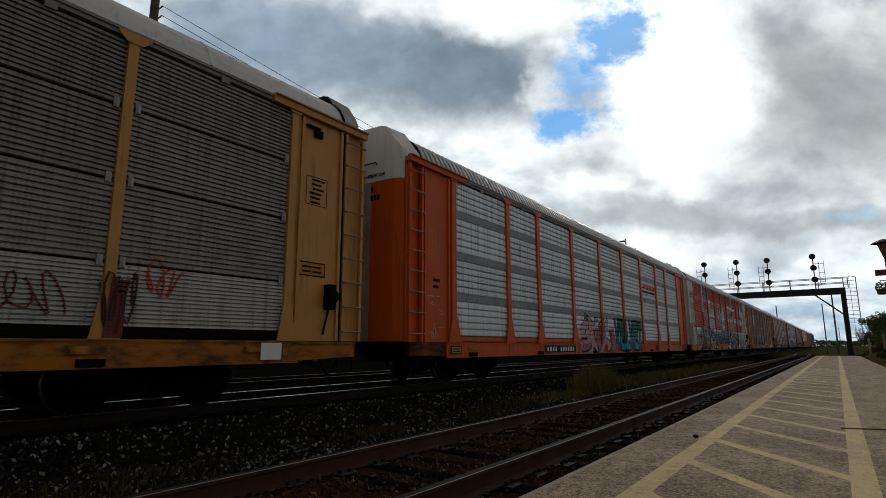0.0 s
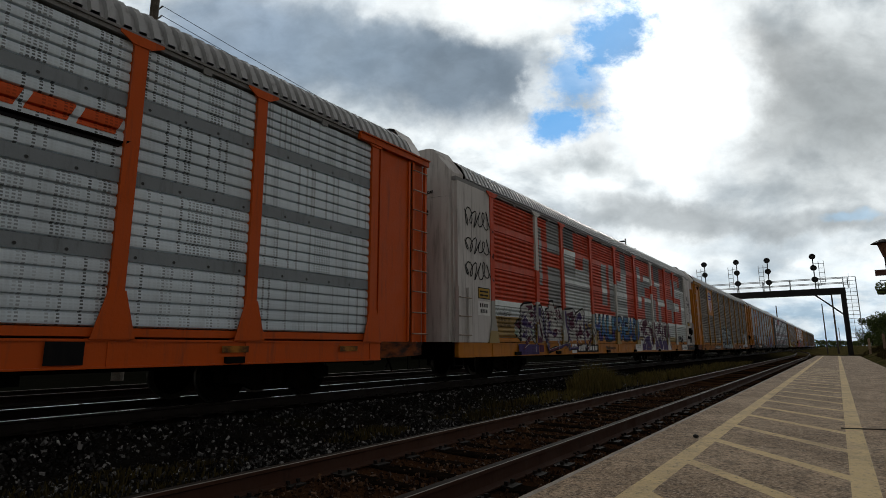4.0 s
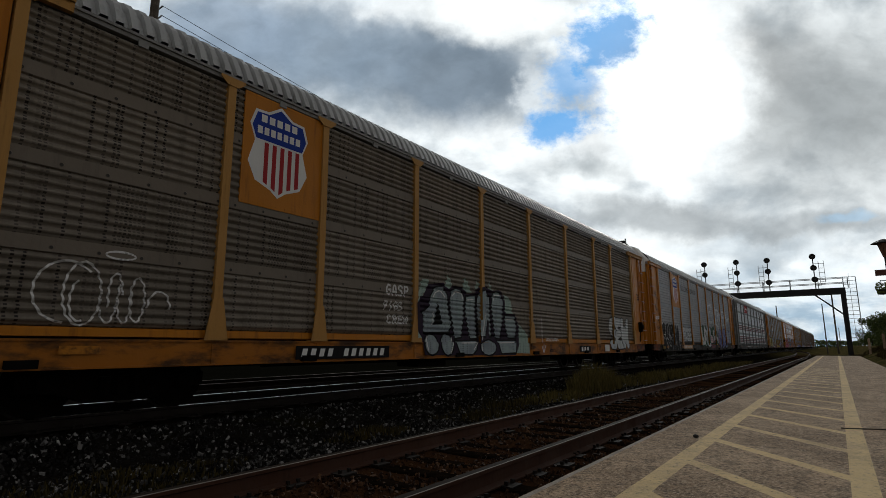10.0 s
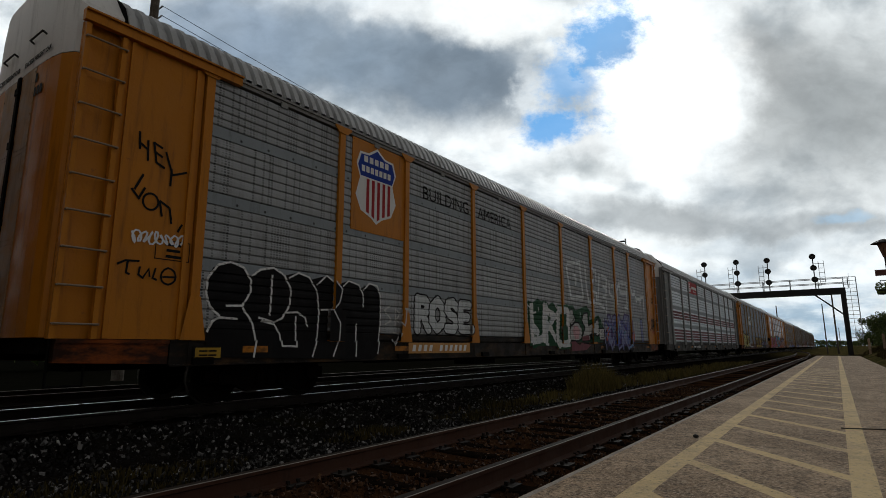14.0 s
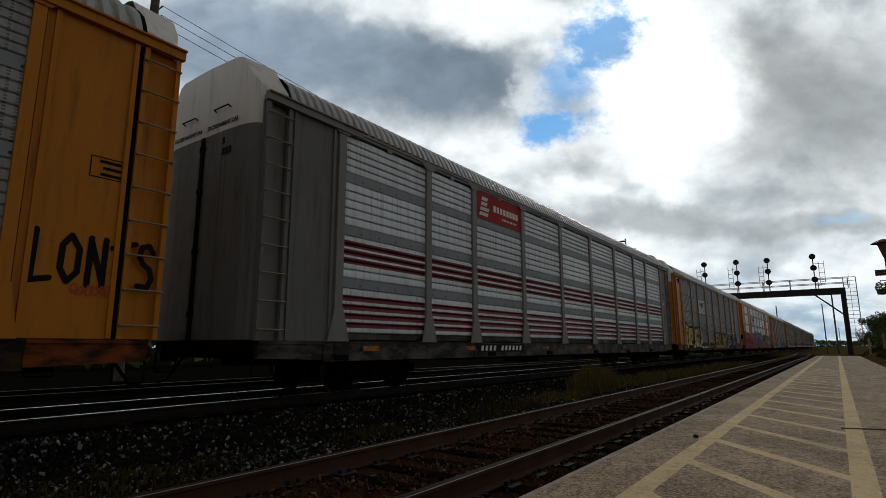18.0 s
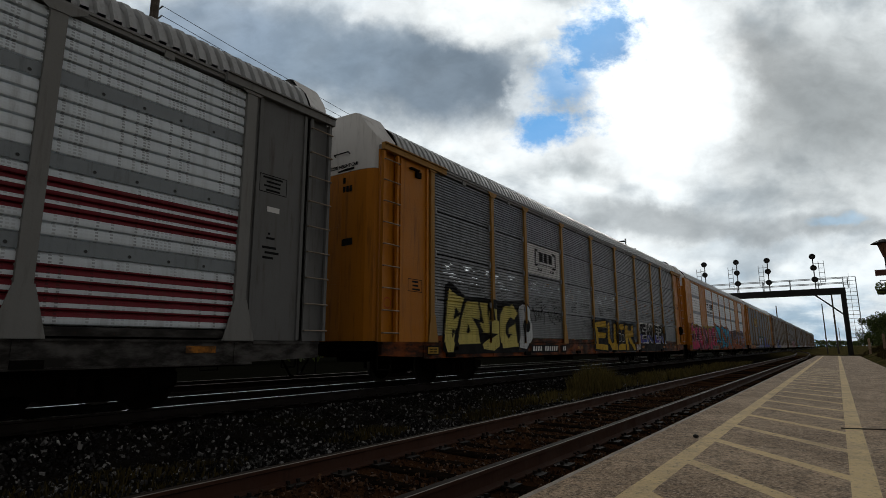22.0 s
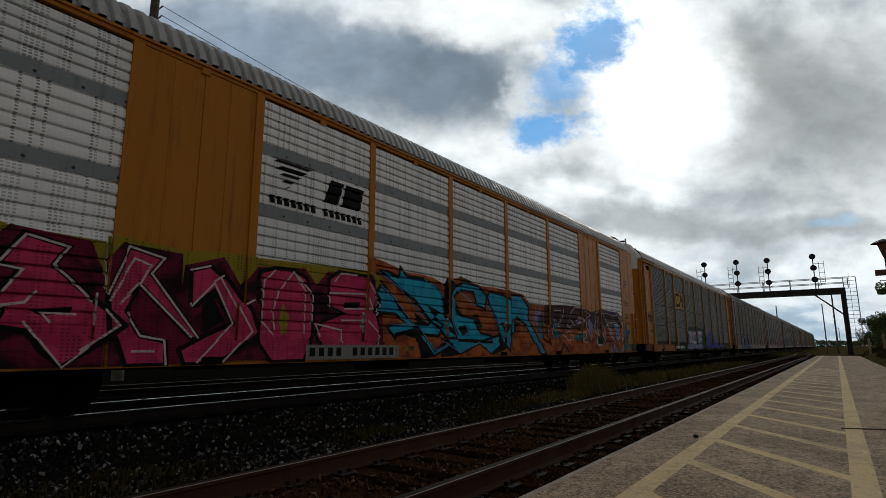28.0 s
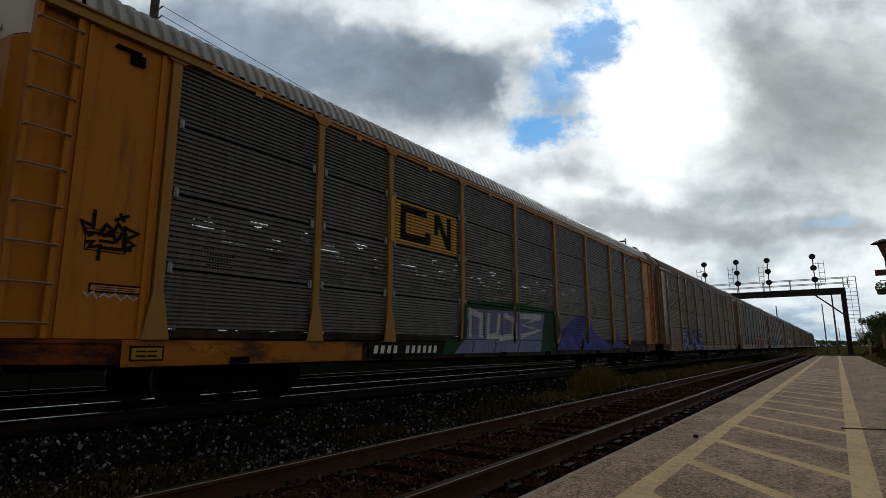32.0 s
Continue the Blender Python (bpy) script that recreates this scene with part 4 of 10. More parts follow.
def smooth_roof_end(sign):
    """Plain end of the roof: its face follows the curved doors, its top runs back to the corrugated part."""
    bm = bmesh.new()
    plan = [(-x, o) for x, o in DOOR_PLAN[:0:-1]] + DOOR_PLAN
    low = [(x, sign * (HALF + o), HOOD_Z) for x, o in plan]
    top = [(x, sign * (HALF + o), roof_height(x) - 0.01) for x, o in plan]
    lip = [(x * 0.985, sign * (HALF + o - 0.03), roof_height(x) + 0.02) for x, o in plan]
    back = [(x * 1.03, sign * (HALF - 0.5), roof_height(x) + 0.02) for x, o in plan]
    strip(bm, [low, top, lip, back])
    for k in (0, -1):
        x = plan[k][0]
        bm.faces.new([bm.verts.new(p) for p in (low[k], top[k], lip[k], back[k], (x * 1.03, sign * (HALF - 0.5), 5.1), (x, sign * (HALF - 0.5), HOOD_Z))])
    return finish("end_hood", bm)


def roof_rim(sign):
    """Dark closing strip between the hood and the corrugated roof."""
    bm = bmesh.new()
    strip(bm, [[(x * k, sign * (HALF - y), z + up) for x, z in ROOF_FULL] for y, k, up in ((0.46, 0.99, -0.05), (0.47, 1.012, 0.06), (0.55, 1.012, 0.06))])
    return finish("roof_rim", bm, normals=False)


def door_mesh(sign, left):
    """A tall end door, curved in plan, from the middle seam to the side."""
    bm = bmesh.new()
    pts = [(0.04, 0.17)] + DOOR_PLAN[1:]
    rows = [[(s * left, sign * (HALF + o), z) for s, o in pts] for z in (1.0, 2.7, 2.72, HOOD_Z - 0.01)]
    strip(bm, rows)
    strip(bm, [[(s * left, sign * (HALF + o - 0.06), z) for s, o in pts] for z in (1.0, HOOD_Z - 0.01)])
    strip(bm, [[(s * left, sign * (HALF + o - d), 1.0) for s, o in pts] for d in (0.0, 0.06)])
    strip(bm, [[(0.025 * left, sign * (HALF + 0.17 - d), z) for z in (1.0, HOOD_Z - 0.01)] for d in (0.0, 0.06)])
    bmesh.ops.remove_doubles(bm, verts=bm.verts, dist=0.0005)
    return finish("end_door", bm)


def door_plate_mesh(sign, left):
    """Lapped plate on the inner half of an end door, with rows of rivets along its seams."""
    bm = bmesh.new()
    y0, y1 = sorted((sign * (HALF + 0.171), sign * (HALF + 0.179)))
    tip0, tip1 = sorted((sign * (HALF + 0.179), sign * (HALF + 0.186)))
    for z0, z1 in ((1.02, 2.20), (2.206, 3.45), (3.456, HOOD_Z - 0.02)):
        box(bm, *sorted((left * 0.10, left * 0.60)), y0, y1, z0, z1)
        for x in (0.13, 0.57):
            for k in range(8):
                z = z0 + 0.07 + (z1 - z0 - 0.14) * k / 7
                box(bm, left * x - 0.009, left * x + 0.009, tip0, tip1, z - 0.009, z + 0.009)
        for k in range(5):
            x = left * (0.2 + 0.075 * k)
            box(bm, x - 0.009, x + 0.009, tip0, tip1, z0 + 0.05, z0 + 0.068)
    return finish("door_plate", bm)


def lock_bar_mesh(sign):
    bm = bmesh.new()
    y = sign * (HALF + 0.15)
    box(bm, -0.045, 0.045, y - 0.05, y + 0.02, 1.0, HOOD_Z - 0.012)
    for z in (1.4, 2.5, 3.6, 4.4):
        box(bm, -0.07, 0.07, y - 0.02, y + sign * 0.06, z, z + 0.1) if sign > 0 else box(bm, -0.07, 0.07, y - 0.06, y + 0.02, z, z + 0.1)
    return finish("lock_bar", bm)


def wheel_mesh():
    bm = bmesh.new()
    prof = [(0.0, 0.065), (0.1, 0.065), (0.12, 0.03), (0.33, 0.02), (0.36, 0.055), (0.42, 0.055), (0.425, -0.05), (0.45, -0.06), (0.45, -0.085), (0.36, -0.085), (0.33, -0.02), (0.1, -0.05), (0.0, -0.05)]
    for side in (-1, 1):
        rows = [[(side * (0.79 + o), r * math.cos(a), r * math.sin(a)) for r, o in prof] for a in [math.tau * k / 20 for k in range(21)]]
        strip(bm, rows)
    bmesh.ops.remove_doubles(bm, verts=bm.verts, dist=0.0005)
    tube(bm, (-1.0, 0, 0), (1.0, 0, 0), 0.075, 10)
    me = finish("wheelset", bm, mats=2)
    for f in me.polygons:
        r = math.hypot(f.center.y, f.center.z)
        f.material_index = 1 if r > 0.4 else 0
    return me


def sideframe_mesh():
    bm = bmesh.new()
    out = [(-1.2, 0.52), (-1.2, 0.33), (-0.72, 0.30), (-0.42, 0.17), (0.42, 0.17), (0.72, 0.30), (1.2, 0.33), (1.2, 0.52), (0.8, 0.56), (0.45, 0.70), (-0.45, 0.70), (-0.8, 0.56)]
    extrude(bm, out, "x", 0.93, 1.06)
    for y in (-0.22, 0, 0.22):
        tube(bm, (1.075, y, 0.26), (1.075, y, 0.5), 0.085, 8)
    for y in (-0.89, 0.89):
        tube(bm, (0.95, y, 0.42), (1.14, y, 0.42), 0.12, 10)
    return finish("sideframe", bm)


def bolster_mesh():
    bm = bmesh.new()
    box(bm, -0.93, 0.93, -0.17, 0.17, 0.42, 0.68)
    tube(bm, (0, 0, 0.66), (0, 0, 0.86), 0.24, 12)
    for y in (-0.55, 0.55):
        box(bm, -0.8, 0.8, y - 0.06, y + 0.06, 0.36, 0.44)
    return finish("bolster", bm)


def coupler_mesh():
    bm = bmesh.new()
    box(bm, -0.11, 0.11, 0.0, 1.1, 0.72, 0.92)
    extrude(bm, [(-0.17, 1.1), (0.2, 1.05), (0.22, 1.22), (0.05, 1.3), (-0.05, 1.2), (-0.17, 1.3)], "z", 0.66, 0.97)
    tube(bm, (0.5, 0.55, 0.85), (0.42, 0.95, 0.35), 0.025, 6)
    tube(bm, (0.42, 0.95, 0.35), (0.2, 1.2, 0.32), 0.025, 6)
    return finish("coupler", bm)


def ladder_meshes(z_top):
    bm = bmesh.new()
    for y in (0.02, 0.47):
        box(bm, 0.0, 0.075, y - 0.032, y + 0.032, 0.985, z_top)
    stile = finish("ladder", bm)
    bm = bmesh.new()
    tube(bm, (0.115, 0.0, 0), (0.115, 0.49, 0), 0.014, 8)
    for y in (0.0, 0.49):
        tube(bm, (0.07, y, 0), (0.122, y, 0), 0.014, 6)
    return stile, finish("rung", bm)


FLIP = Matrix.Rotation(math.pi, 4, "Z")
PLAY = {}            # by car: where its paint starts, after its coupler play
PLATES = {}          # by car: flat emblem plates over its screens (u0, u1, foot)
FOLDS, PLAIN_BAYS = {}, {}      # by car: the folds of its screens, and the bays without them
WHEELS = []          # (wheelset, offset along its truck, first angle)


def joint_mesh():
    """Strip added behind the joint of two rows of screens, to keep light from showing through."""
    bm = bmesh.new()
    box(bm, -0.075, -0.06, -HALF + 1.85, HALF - 1.85, -0.05, 0.05)
    return finish("joint_strip", bm)


def autorack(k, spec):
    """One carrier. Its own y runs along the train; its front end lies towards -y."""
    car = thing("autorack_railcar", spec["label"], "railcar", "cars of the freight train")
    PLAY[car.name] = -SLACK.get(k, 0.15 if k > 7 else 0.0)
    PLAIN_BAYS[car.name] = ((4.5, 6.6), (20.6, 22.7)) if spec.get("solid") else ()
    steel, panel, ends, sill, hood, roof = spec["steel"], spec["panel"], spec.get("ends", spec["steel"]), spec.get("sill", spec["steel"]), spec.get("hood", WHITE), spec.get("roof", SILVER)
    flush, near = spec.get("flush", False), k <= 9
    ribs, seam, levels = (spec.get("ribs", 5), True, ROWS_Z) if spec.get("white") else (14, False, FINE_Z)
    kind = spec.get("posts", "wide" if spec.get("white") else "thin")
    FOLDS[car.name] = [(1.139, 0.022)] + [r for z0, z1 in zip(levels, levels[1:]) for r in rib_rows(z0, z1, ribs, seam and z1 < 5.0)] + [(5.3, 0.022)]
    post = shared(("post", kind), lambda: post_mesh(kind))
    for turn in (Matrix(), FLIP):
        front = turn == Matrix()
        at = turn @ Matrix.Translation((SIDE, 0, 0))
        for i, u in enumerate(POSTS):
            place("post", post, spec.get("post_paints", {}).get(i, spec.get("post", steel)), car, at @ Matrix.Translation((0, u - HALF, 0)))
        for i, (a, b) in enumerate(zip(POSTS, POSTS[1:])):
            width, mid = b - a - 2 * POST_W[kind][0] - 0.002, (a + b) / 2 - HALF
            solid = spec.get("solid") and i in (1, 7)
            if solid:
                place("solid_panel", shared(("flat", round(width, 2)), lambda: flat_panel_mesh(width, ROWS_Z[0], ROWS_Z[-1])), (steel, steel), car, at @ Matrix.Translation((0, mid, 0)))
                continue
            rows = list(zip(levels, levels[1:])) if front and k <= 12 else [(ROWS_Z[0], ROWS_Z[-1])]
            for z0, z1 in rows:
                n_ribs = ribs if len(rows) > 1 else 24
                st = seam and z1 < 5.0
                me = shared(("panel", round(width, 2), z0, z1, n_ribs, st), lambda: panel_mesh(width, z0, z1, n_ribs, st))
                m = spec["panels"][i] if "panels" in spec and front else spec["low"] if "low" in spec and z0 < 1.2 and len(rows) > 1 else SHEET_LOUVRE if panel in (SHEET_GREY, SHEET_DARK) and not front and k <= 8 else panel
                place("screen_panel", me, (m, spec.get("band") or (spec["seams"][i] if "seams" in spec and front else BAND_GREY)), car, at @ Matrix.Translation((0, mid, 0)))
        if front and near and not seam:
            for z in levels[1:-1]:
                place("joint_strip", shared("joint", joint_mesh), BLACK, car, at @ Matrix.Translation((0, 0, z)))
        # sill, chord, kick strip under the panels
        def sill_mesh():
            bm = bmesh.new()
            e = HALF - (0.1 if flush else 1.46)
            box(bm, -0.12, 0.03, -e, e, SILL_LO, SILL_HI)
            box(bm, -0.12, 0.06, -e, e, SILL_LO, SILL_LO + 0.025)
            box(bm, -0.12, 0.055, -e, e, SILL_HI - 0.03, SILL_HI - 0.004)
            for u in POSTS:
                box(bm, 0.03, 0.045, u - HALF - 0.03, u - HALF + 0.03, SILL_LO + 0.025, SILL_HI - 0.03)
            return finish("side_sill", bm)
        place("side_sill", shared(("sill", flush), sill_mesh), sill, car, at)

        def sill_end_mesh(s):
            bm = bmesh.new()
            a, b = sorted((s * (HALF - 1.45), s * (HALF - 0.08)))
            low = (0.655, 0.70) if s > 0 else (0.70, 0.655)
            extrude(bm, [(a, SILL_HI - 0.004), (b, SILL_HI - 0.004), (b, low[1]), (a, low[0])], "x", -0.12, 0.012)
            return finish("sill_end", bm)

        def sill_lip_mesh(s):
            bm = bmesh.new()
            a, b = sorted((s * (HALF - 1.45), s * (HALF - 0.08)))
            box(bm, 0.013, 0.04, a, b, 0.93, SILL_HI - 0.006)
            return finish("sill_lip", bm)
        if not flush:
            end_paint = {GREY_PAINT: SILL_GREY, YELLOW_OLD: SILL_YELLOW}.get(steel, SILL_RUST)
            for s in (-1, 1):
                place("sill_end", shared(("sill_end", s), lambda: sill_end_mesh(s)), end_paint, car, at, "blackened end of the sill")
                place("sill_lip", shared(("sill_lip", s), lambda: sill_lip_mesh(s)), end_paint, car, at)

        def kick_mesh():
            bm = bmesh.new()
            box(bm, -0.06, 0.021, -HALF + 1.7, HALF - 1.7, SILL_HI + 0.03, ROWS_Z[0] - 0.014)
            return finish("kick_strip", bm)
        place("kick_strip", shared("kick", kick_mesh), spec.get("kick", sill), car, at)

        def chord_mesh():
            bm = bmesh.new()
            box(bm, -0.1, 0.03, -HALF + 0.02, HALF - 0.02, TOP_Z, 5.2)
            box(bm, -0.1, 0.06, -HALF + 1.9, HALF - 1.9, 5.15, 5.19)
            for a, b in zip(POSTS, POSTS[1:]):
                y = (a + b) / 2 - HALF
                box(bm, 0.03, 0.055, y - 0.07, y + 0.07, TOP_Z - 0.07, TOP_Z + 0.03)
            return finish("top_chord", bm)
        place("top_chord", shared("chord", chord_mesh), spec.get("chord", CHORD), car, at)
        for s in (-1, 1):
            flip_y = Matrix.Scale(-1, 4, (0, 1, 0)) if s > 0 else Matrix()
            tag = (s, flush)

            def end_panel():
                bm = bmesh.new()
                y0, y1 = (0.5, 1.66) if not flush else (0.06, 1.66)
                a, b = sorted((s * (HALF - y0), s * (HALF - y1)))
                box(bm, -0.05, 0.02 if not flush else 0.05, a, b, SILL_HI + 0.003, TOP_Z - 0.002)
                return finish("end_panel", bm)
            place("end_panel", shared(("endp", *tag), end_panel), ends, car, at)

            def stiffener():
                bm = bmesh.new()
                d0, d1 = (0.021, 0.06) if not flush else (0.051, 0.058)
                box(bm, d0, d1, -0.03, 0.03, SILL_HI + 0.01, TOP_Z - 0.05)
                return finish("stiffener", bm)
            for u in ((0.60, 1.55) if not flush else (0.75,)):
                place("stiffener", shared(("stiff", flush), stiffener), ends if not flush else spec.get("seam", ends), car, at @ Matrix.Translation((0, s * (HALF - u), 0)))

            def corner():
                bm = bmesh.new()
                a, b = sorted((s * (HALF + 0.0), s * (HALF - 0.498)))
                box(bm, -0.09, -0.05, a, b, SILL_HI + 0.003, TOP_Z - 0.002)
                return finish("corner_sheet", bm)
            place("corner_sheet", shared(("corner", s), corner), ends, car, at)

            # solid black strip in place of an open gap, for its shade
            def gap():
                bm = bmesh.new()
                box(bm, -0.045, 0.036, HALF - 0.56, HALF - 0.492, SILL_HI + 0.005, TOP_Z - 0.06)
                return finish("door_gap", bm)
            if s > 0 and front and not flush:
                place("door_gap", shared("gap", gap), BLACK, car, at, "black strip standing in for the shade of the gap beside the end door")

            def header():
                bm = bmesh.new()
                a, b = sorted((s * (HALF + 0.05), s * (HALF - (2.25 if not flush else 0.3))))
                box(bm, 0.032, 0.12, a, b, TOP_Z - 0.04, TOP_Z + 0.085)
                box(bm, 0.032, 0.16, a, b, TOP_Z + 0.085, TOP_Z + 0.11)
                return finish("header_plate", bm)
            if not flush:
                place("header_plate", shared(("header", s), header), spec.get("post", steel), car, at)
            z_top = TOP_Z - 0.05 if not flush else 2.35
            stile, rung = shared(("ladder", flush), lambda: ladder_meshes(z_top))
            base = at @ Matrix.Translation((0.052 if flush else 0.0, s * HALF if s < 0 else HALF - (0.6 if flush else 0.49), 0))
            lad = place("ladder", stile, ends, car, base)
            if front:
                for r in range(9 if not flush else 3):
                    place("rung", rung, WORN_STEEL, lad, Matrix.Translation((0, 0, 1.16 + 0.46 * r)))
    # roof and ends
    place("roof", shared("plain_roof", plain_roof_mesh) if spec.get("plain_roof") else shared("roof", roof_mesh), roof, car)
    for sign in (-1, 1):
        place("end_hood", shared(("hood", sign), lambda: smooth_roof_end(sign)), hood, car)
        place("roof_rim", shared(("rim", sign), lambda: roof_rim(sign)), BLACK, car)
        place("lock_bar", shared(("lock", sign), lambda: lock_bar_mesh(sign)), BLACK, car)
        for left in (-1, 1):
            place("end_door", shared(("door", sign, left), lambda: door_mesh(sign, left)), ends, car)
            place("door_plate", shared(("plate", sign, left), lambda: door_plate_mesh(sign, left)), spec.get("plate", ends), car)
        cp = shared("coupler", coupler_mesh)
        place("coupler", cp, IRON, car, Matrix.Translation((0, sign * (HALF - 0.68), 0)) @ (FLIP if sign < 0 else Matrix()))

        def step_mesh():
            bm = bmesh.new()
            for x in (1.5, -1.5):
                for y in (0.05, 0.45):
                    tube(bm, (x, sign * (HALF - y), 0.99), (x, sign * (HALF - y), 0.42), 0.016, 6)
                tube(bm, (x, sign * (HALF - 0.05), 0.42), (x, sign * (HALF - 0.45), 0.42), 0.016, 6)
            box(bm, -1.4, 1.4, sign * (HALF - 0.05) - 0.06, sign * (HALF - 0.05) + 0.06, 0.8, 0.985)
            return finish("end_sill", bm)
        place("end_sill", shared(("endsill", sign), step_mesh), BLACK, car)

    def slab(name, *size):
        bm = bmesh.new()
        box(bm, *size)
        return finish(name, bm)
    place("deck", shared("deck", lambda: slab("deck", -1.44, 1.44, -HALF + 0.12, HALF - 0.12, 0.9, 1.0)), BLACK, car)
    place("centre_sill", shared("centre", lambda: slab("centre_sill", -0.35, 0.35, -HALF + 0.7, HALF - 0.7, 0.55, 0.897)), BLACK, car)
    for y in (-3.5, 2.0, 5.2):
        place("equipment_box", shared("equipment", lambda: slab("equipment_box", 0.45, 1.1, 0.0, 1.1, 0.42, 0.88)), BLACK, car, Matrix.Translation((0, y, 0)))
    for z in (2.45, 3.9):
        place("upper_deck", shared("upper", lambda: slab("upper_deck", -1.42, 1.42, -HALF + 0.6, HALF - 0.6, 0.0, 0.05)), BLACK, car, Matrix.Translation((0, 0, z)))
    # trucks
    for y in (-10.06, 10.06):
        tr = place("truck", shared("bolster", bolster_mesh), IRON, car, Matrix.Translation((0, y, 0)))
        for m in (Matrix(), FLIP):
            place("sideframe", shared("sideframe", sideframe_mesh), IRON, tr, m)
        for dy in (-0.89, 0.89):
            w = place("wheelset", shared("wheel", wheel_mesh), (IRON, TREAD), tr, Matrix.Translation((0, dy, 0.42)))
            if near:
                WHEELS.append((w, dy))
    return car


def run(t):
    """Metres that the train has gone at t seconds."""
    return 6.6737 * t - 0.18225 * t * t / 32 - 0.00196 * t ** 3 / 1024


def car_pose(k, t):
    y = 9.2 + PITCH * (k - 1) + HALF + SLACK.get(k, 0.15 if k > 7 else 0.0) - run(t)
    over = max(0.0, y - 265.0)
    return pose(TRAIN_X - over * over / 900.0, y, TRAIN_Z, 0, 0, math.degrees(math.atan(over / 450.0)))


CARS = []


def motions():
    for k, car in CARS:
        times = [2.0 * i for i in range(17)]
        walk(car, [(t, car_pose(k, t)) for t in times])
    for w, dy in WHEELS:
        walk(w, [(i / 15, pose(0, dy, 0.42, math.degrees(run(i / 15) / 0.42))) for i in range(481)])
    walk(CLOUDS, [(t, CLOUD_POSE @ pose((16 - t) * 3.6, -(t - 16) * 1.1, 0)) for t in (0.0, 16.0, 32.0)])
# ---- paint on the cars: emblems, stencils, graffiti ----
def film(name, col, ribbed=0.13, amount=0.12, second=None):
    return painted(name, col, amount=amount, rough=0.6, rust=0.03, ribbed=ribbed, spec=0.08, second=second)


F_BLACK, F_WHITE, F_SILVER = film("black_spray_paint", (0.007, 0.0065, 0.007)), film("white_spray_paint", (0.72, 0.72, 0.71)), film("silver_spray_paint", (0.60, 0.63, 0.64))
F_PINK, F_ROSE, F_TEAL, F_CYAN = film("pink_spray_paint", (0.42, 0.16, 0.18)), film("magenta_spray_paint", (0.62, 0.05, 0.15), second=(0.44, 0.03, 0.10)), film("teal_spray_paint", (0.03, 0.24, 0.27), second=(0.02, 0.10, 0.14)), film("cyan_spray_paint", (0.02, 0.42, 0.62), second=(0.015, 0.30, 0.50))
F_YELLOW, F_GOLD, F_BLUE, F_NAVY = film("pale_yellow_spray_paint", (0.62, 0.53, 0.16)), film("golden_spray_paint", (0.58, 0.37, 0.02), second=(0.48, 0.29, 0.02)), film("blue_spray_paint", (0.05, 0.10, 0.42), second=(0.09, 0.05, 0.22)), film("violet_spray_paint", (0.075, 0.05, 0.15))
F_GREEN, F_OLIVE, F_BROWN, F_RUST = film("dark_green_spray_paint", (0.015, 0.07, 0.03)), film("olive_yellow_spray_paint", (0.30, 0.23, 0.02)), film("brown_spray_paint", (0.075, 0.03, 0.028), second=(0.035, 0.02, 0.018)), film("rust_orange_spray_paint", (0.46, 0.12, 0.025), second=(0.20, 0.05, 0.02))
F_CRIMSON, F_ROSEWHITE, F_PALE = film("crimson_spray_paint", (0.17, 0.012, 0.04), second=(0.02, 0.005, 0.01)), film("pinkish_white_spray_paint", (0.62, 0.5, 0.5)), film("pale_grey_spray_paint", (0.5, 0.5, 0.49))
F_FADED = film("faded_red_spray_paint", (0.17, 0.045, 0.04))
F_STEEL, F_MINT = film("steel_blue_spray_paint", (0.34, 0.41, 0.42), second=(0.26, 0.30, 0.33)), film("pale_mint_spray_paint", (0.36, 0.47, 0.42))
F_PLUMBLACK, F_SLATE = film("dark_plum_spray_paint", (0.03, 0.018, 0.035)), film("slate_blue_spray_paint", (0.13, 0.16, 0.20), second=(0.09, 0.10, 0.12))
F_MAUVE = film("dark_pink_spray_paint", (0.20, 0.07, 0.085))
F_BLUSH = film("blush_pink_spray_paint", (0.58, 0.34, 0.36))
F_DEEP = film("deep_blue_spray_paint", (0.05, 0.19, 0.40), second=(0.09, 0.07, 0.26))
F_LILAC, F_SKY, F_PLUM = film("lilac_spray_paint", (0.22, 0.24, 0.42)), film("pale_blue_spray_paint", (0.16, 0.36, 0.52), second=(0.10, 0.12, 0.34)), film("plum_spray_paint", (0.11, 0.03, 0.06))
P_RED, P_BLUE, P_WHITE = film("emblem_red", (0.36, 0.03, 0.035), 0.0), film("emblem_blue", (0.02, 0.05, 0.30), 0.0), film("emblem_white", (0.74, 0.74, 0.72), 0.0)
P_BLACK = film("emblem_black", (0.008, 0.008, 0.009), 0.0)
P_ORANGE = film("emblem_orange", (0.60, 0.10, 0.03))


def lay(car, name, polys, mats, label="", flush=False, wobble=0.0):
    """Paint in its real place on sill, panel, post or end sheet. polys: (points (u, z), layer, material index)."""
    bm = bmesh.new()
    for pts, layer, mi in polys:
        f = bm.faces.new([bm.verts.new((layer * 0.0022, u - HALF, z)) for u, z in pts])
        f.material_index = mi
    return lay_mesh(car, name, bm, mats, label, flush, wobble)


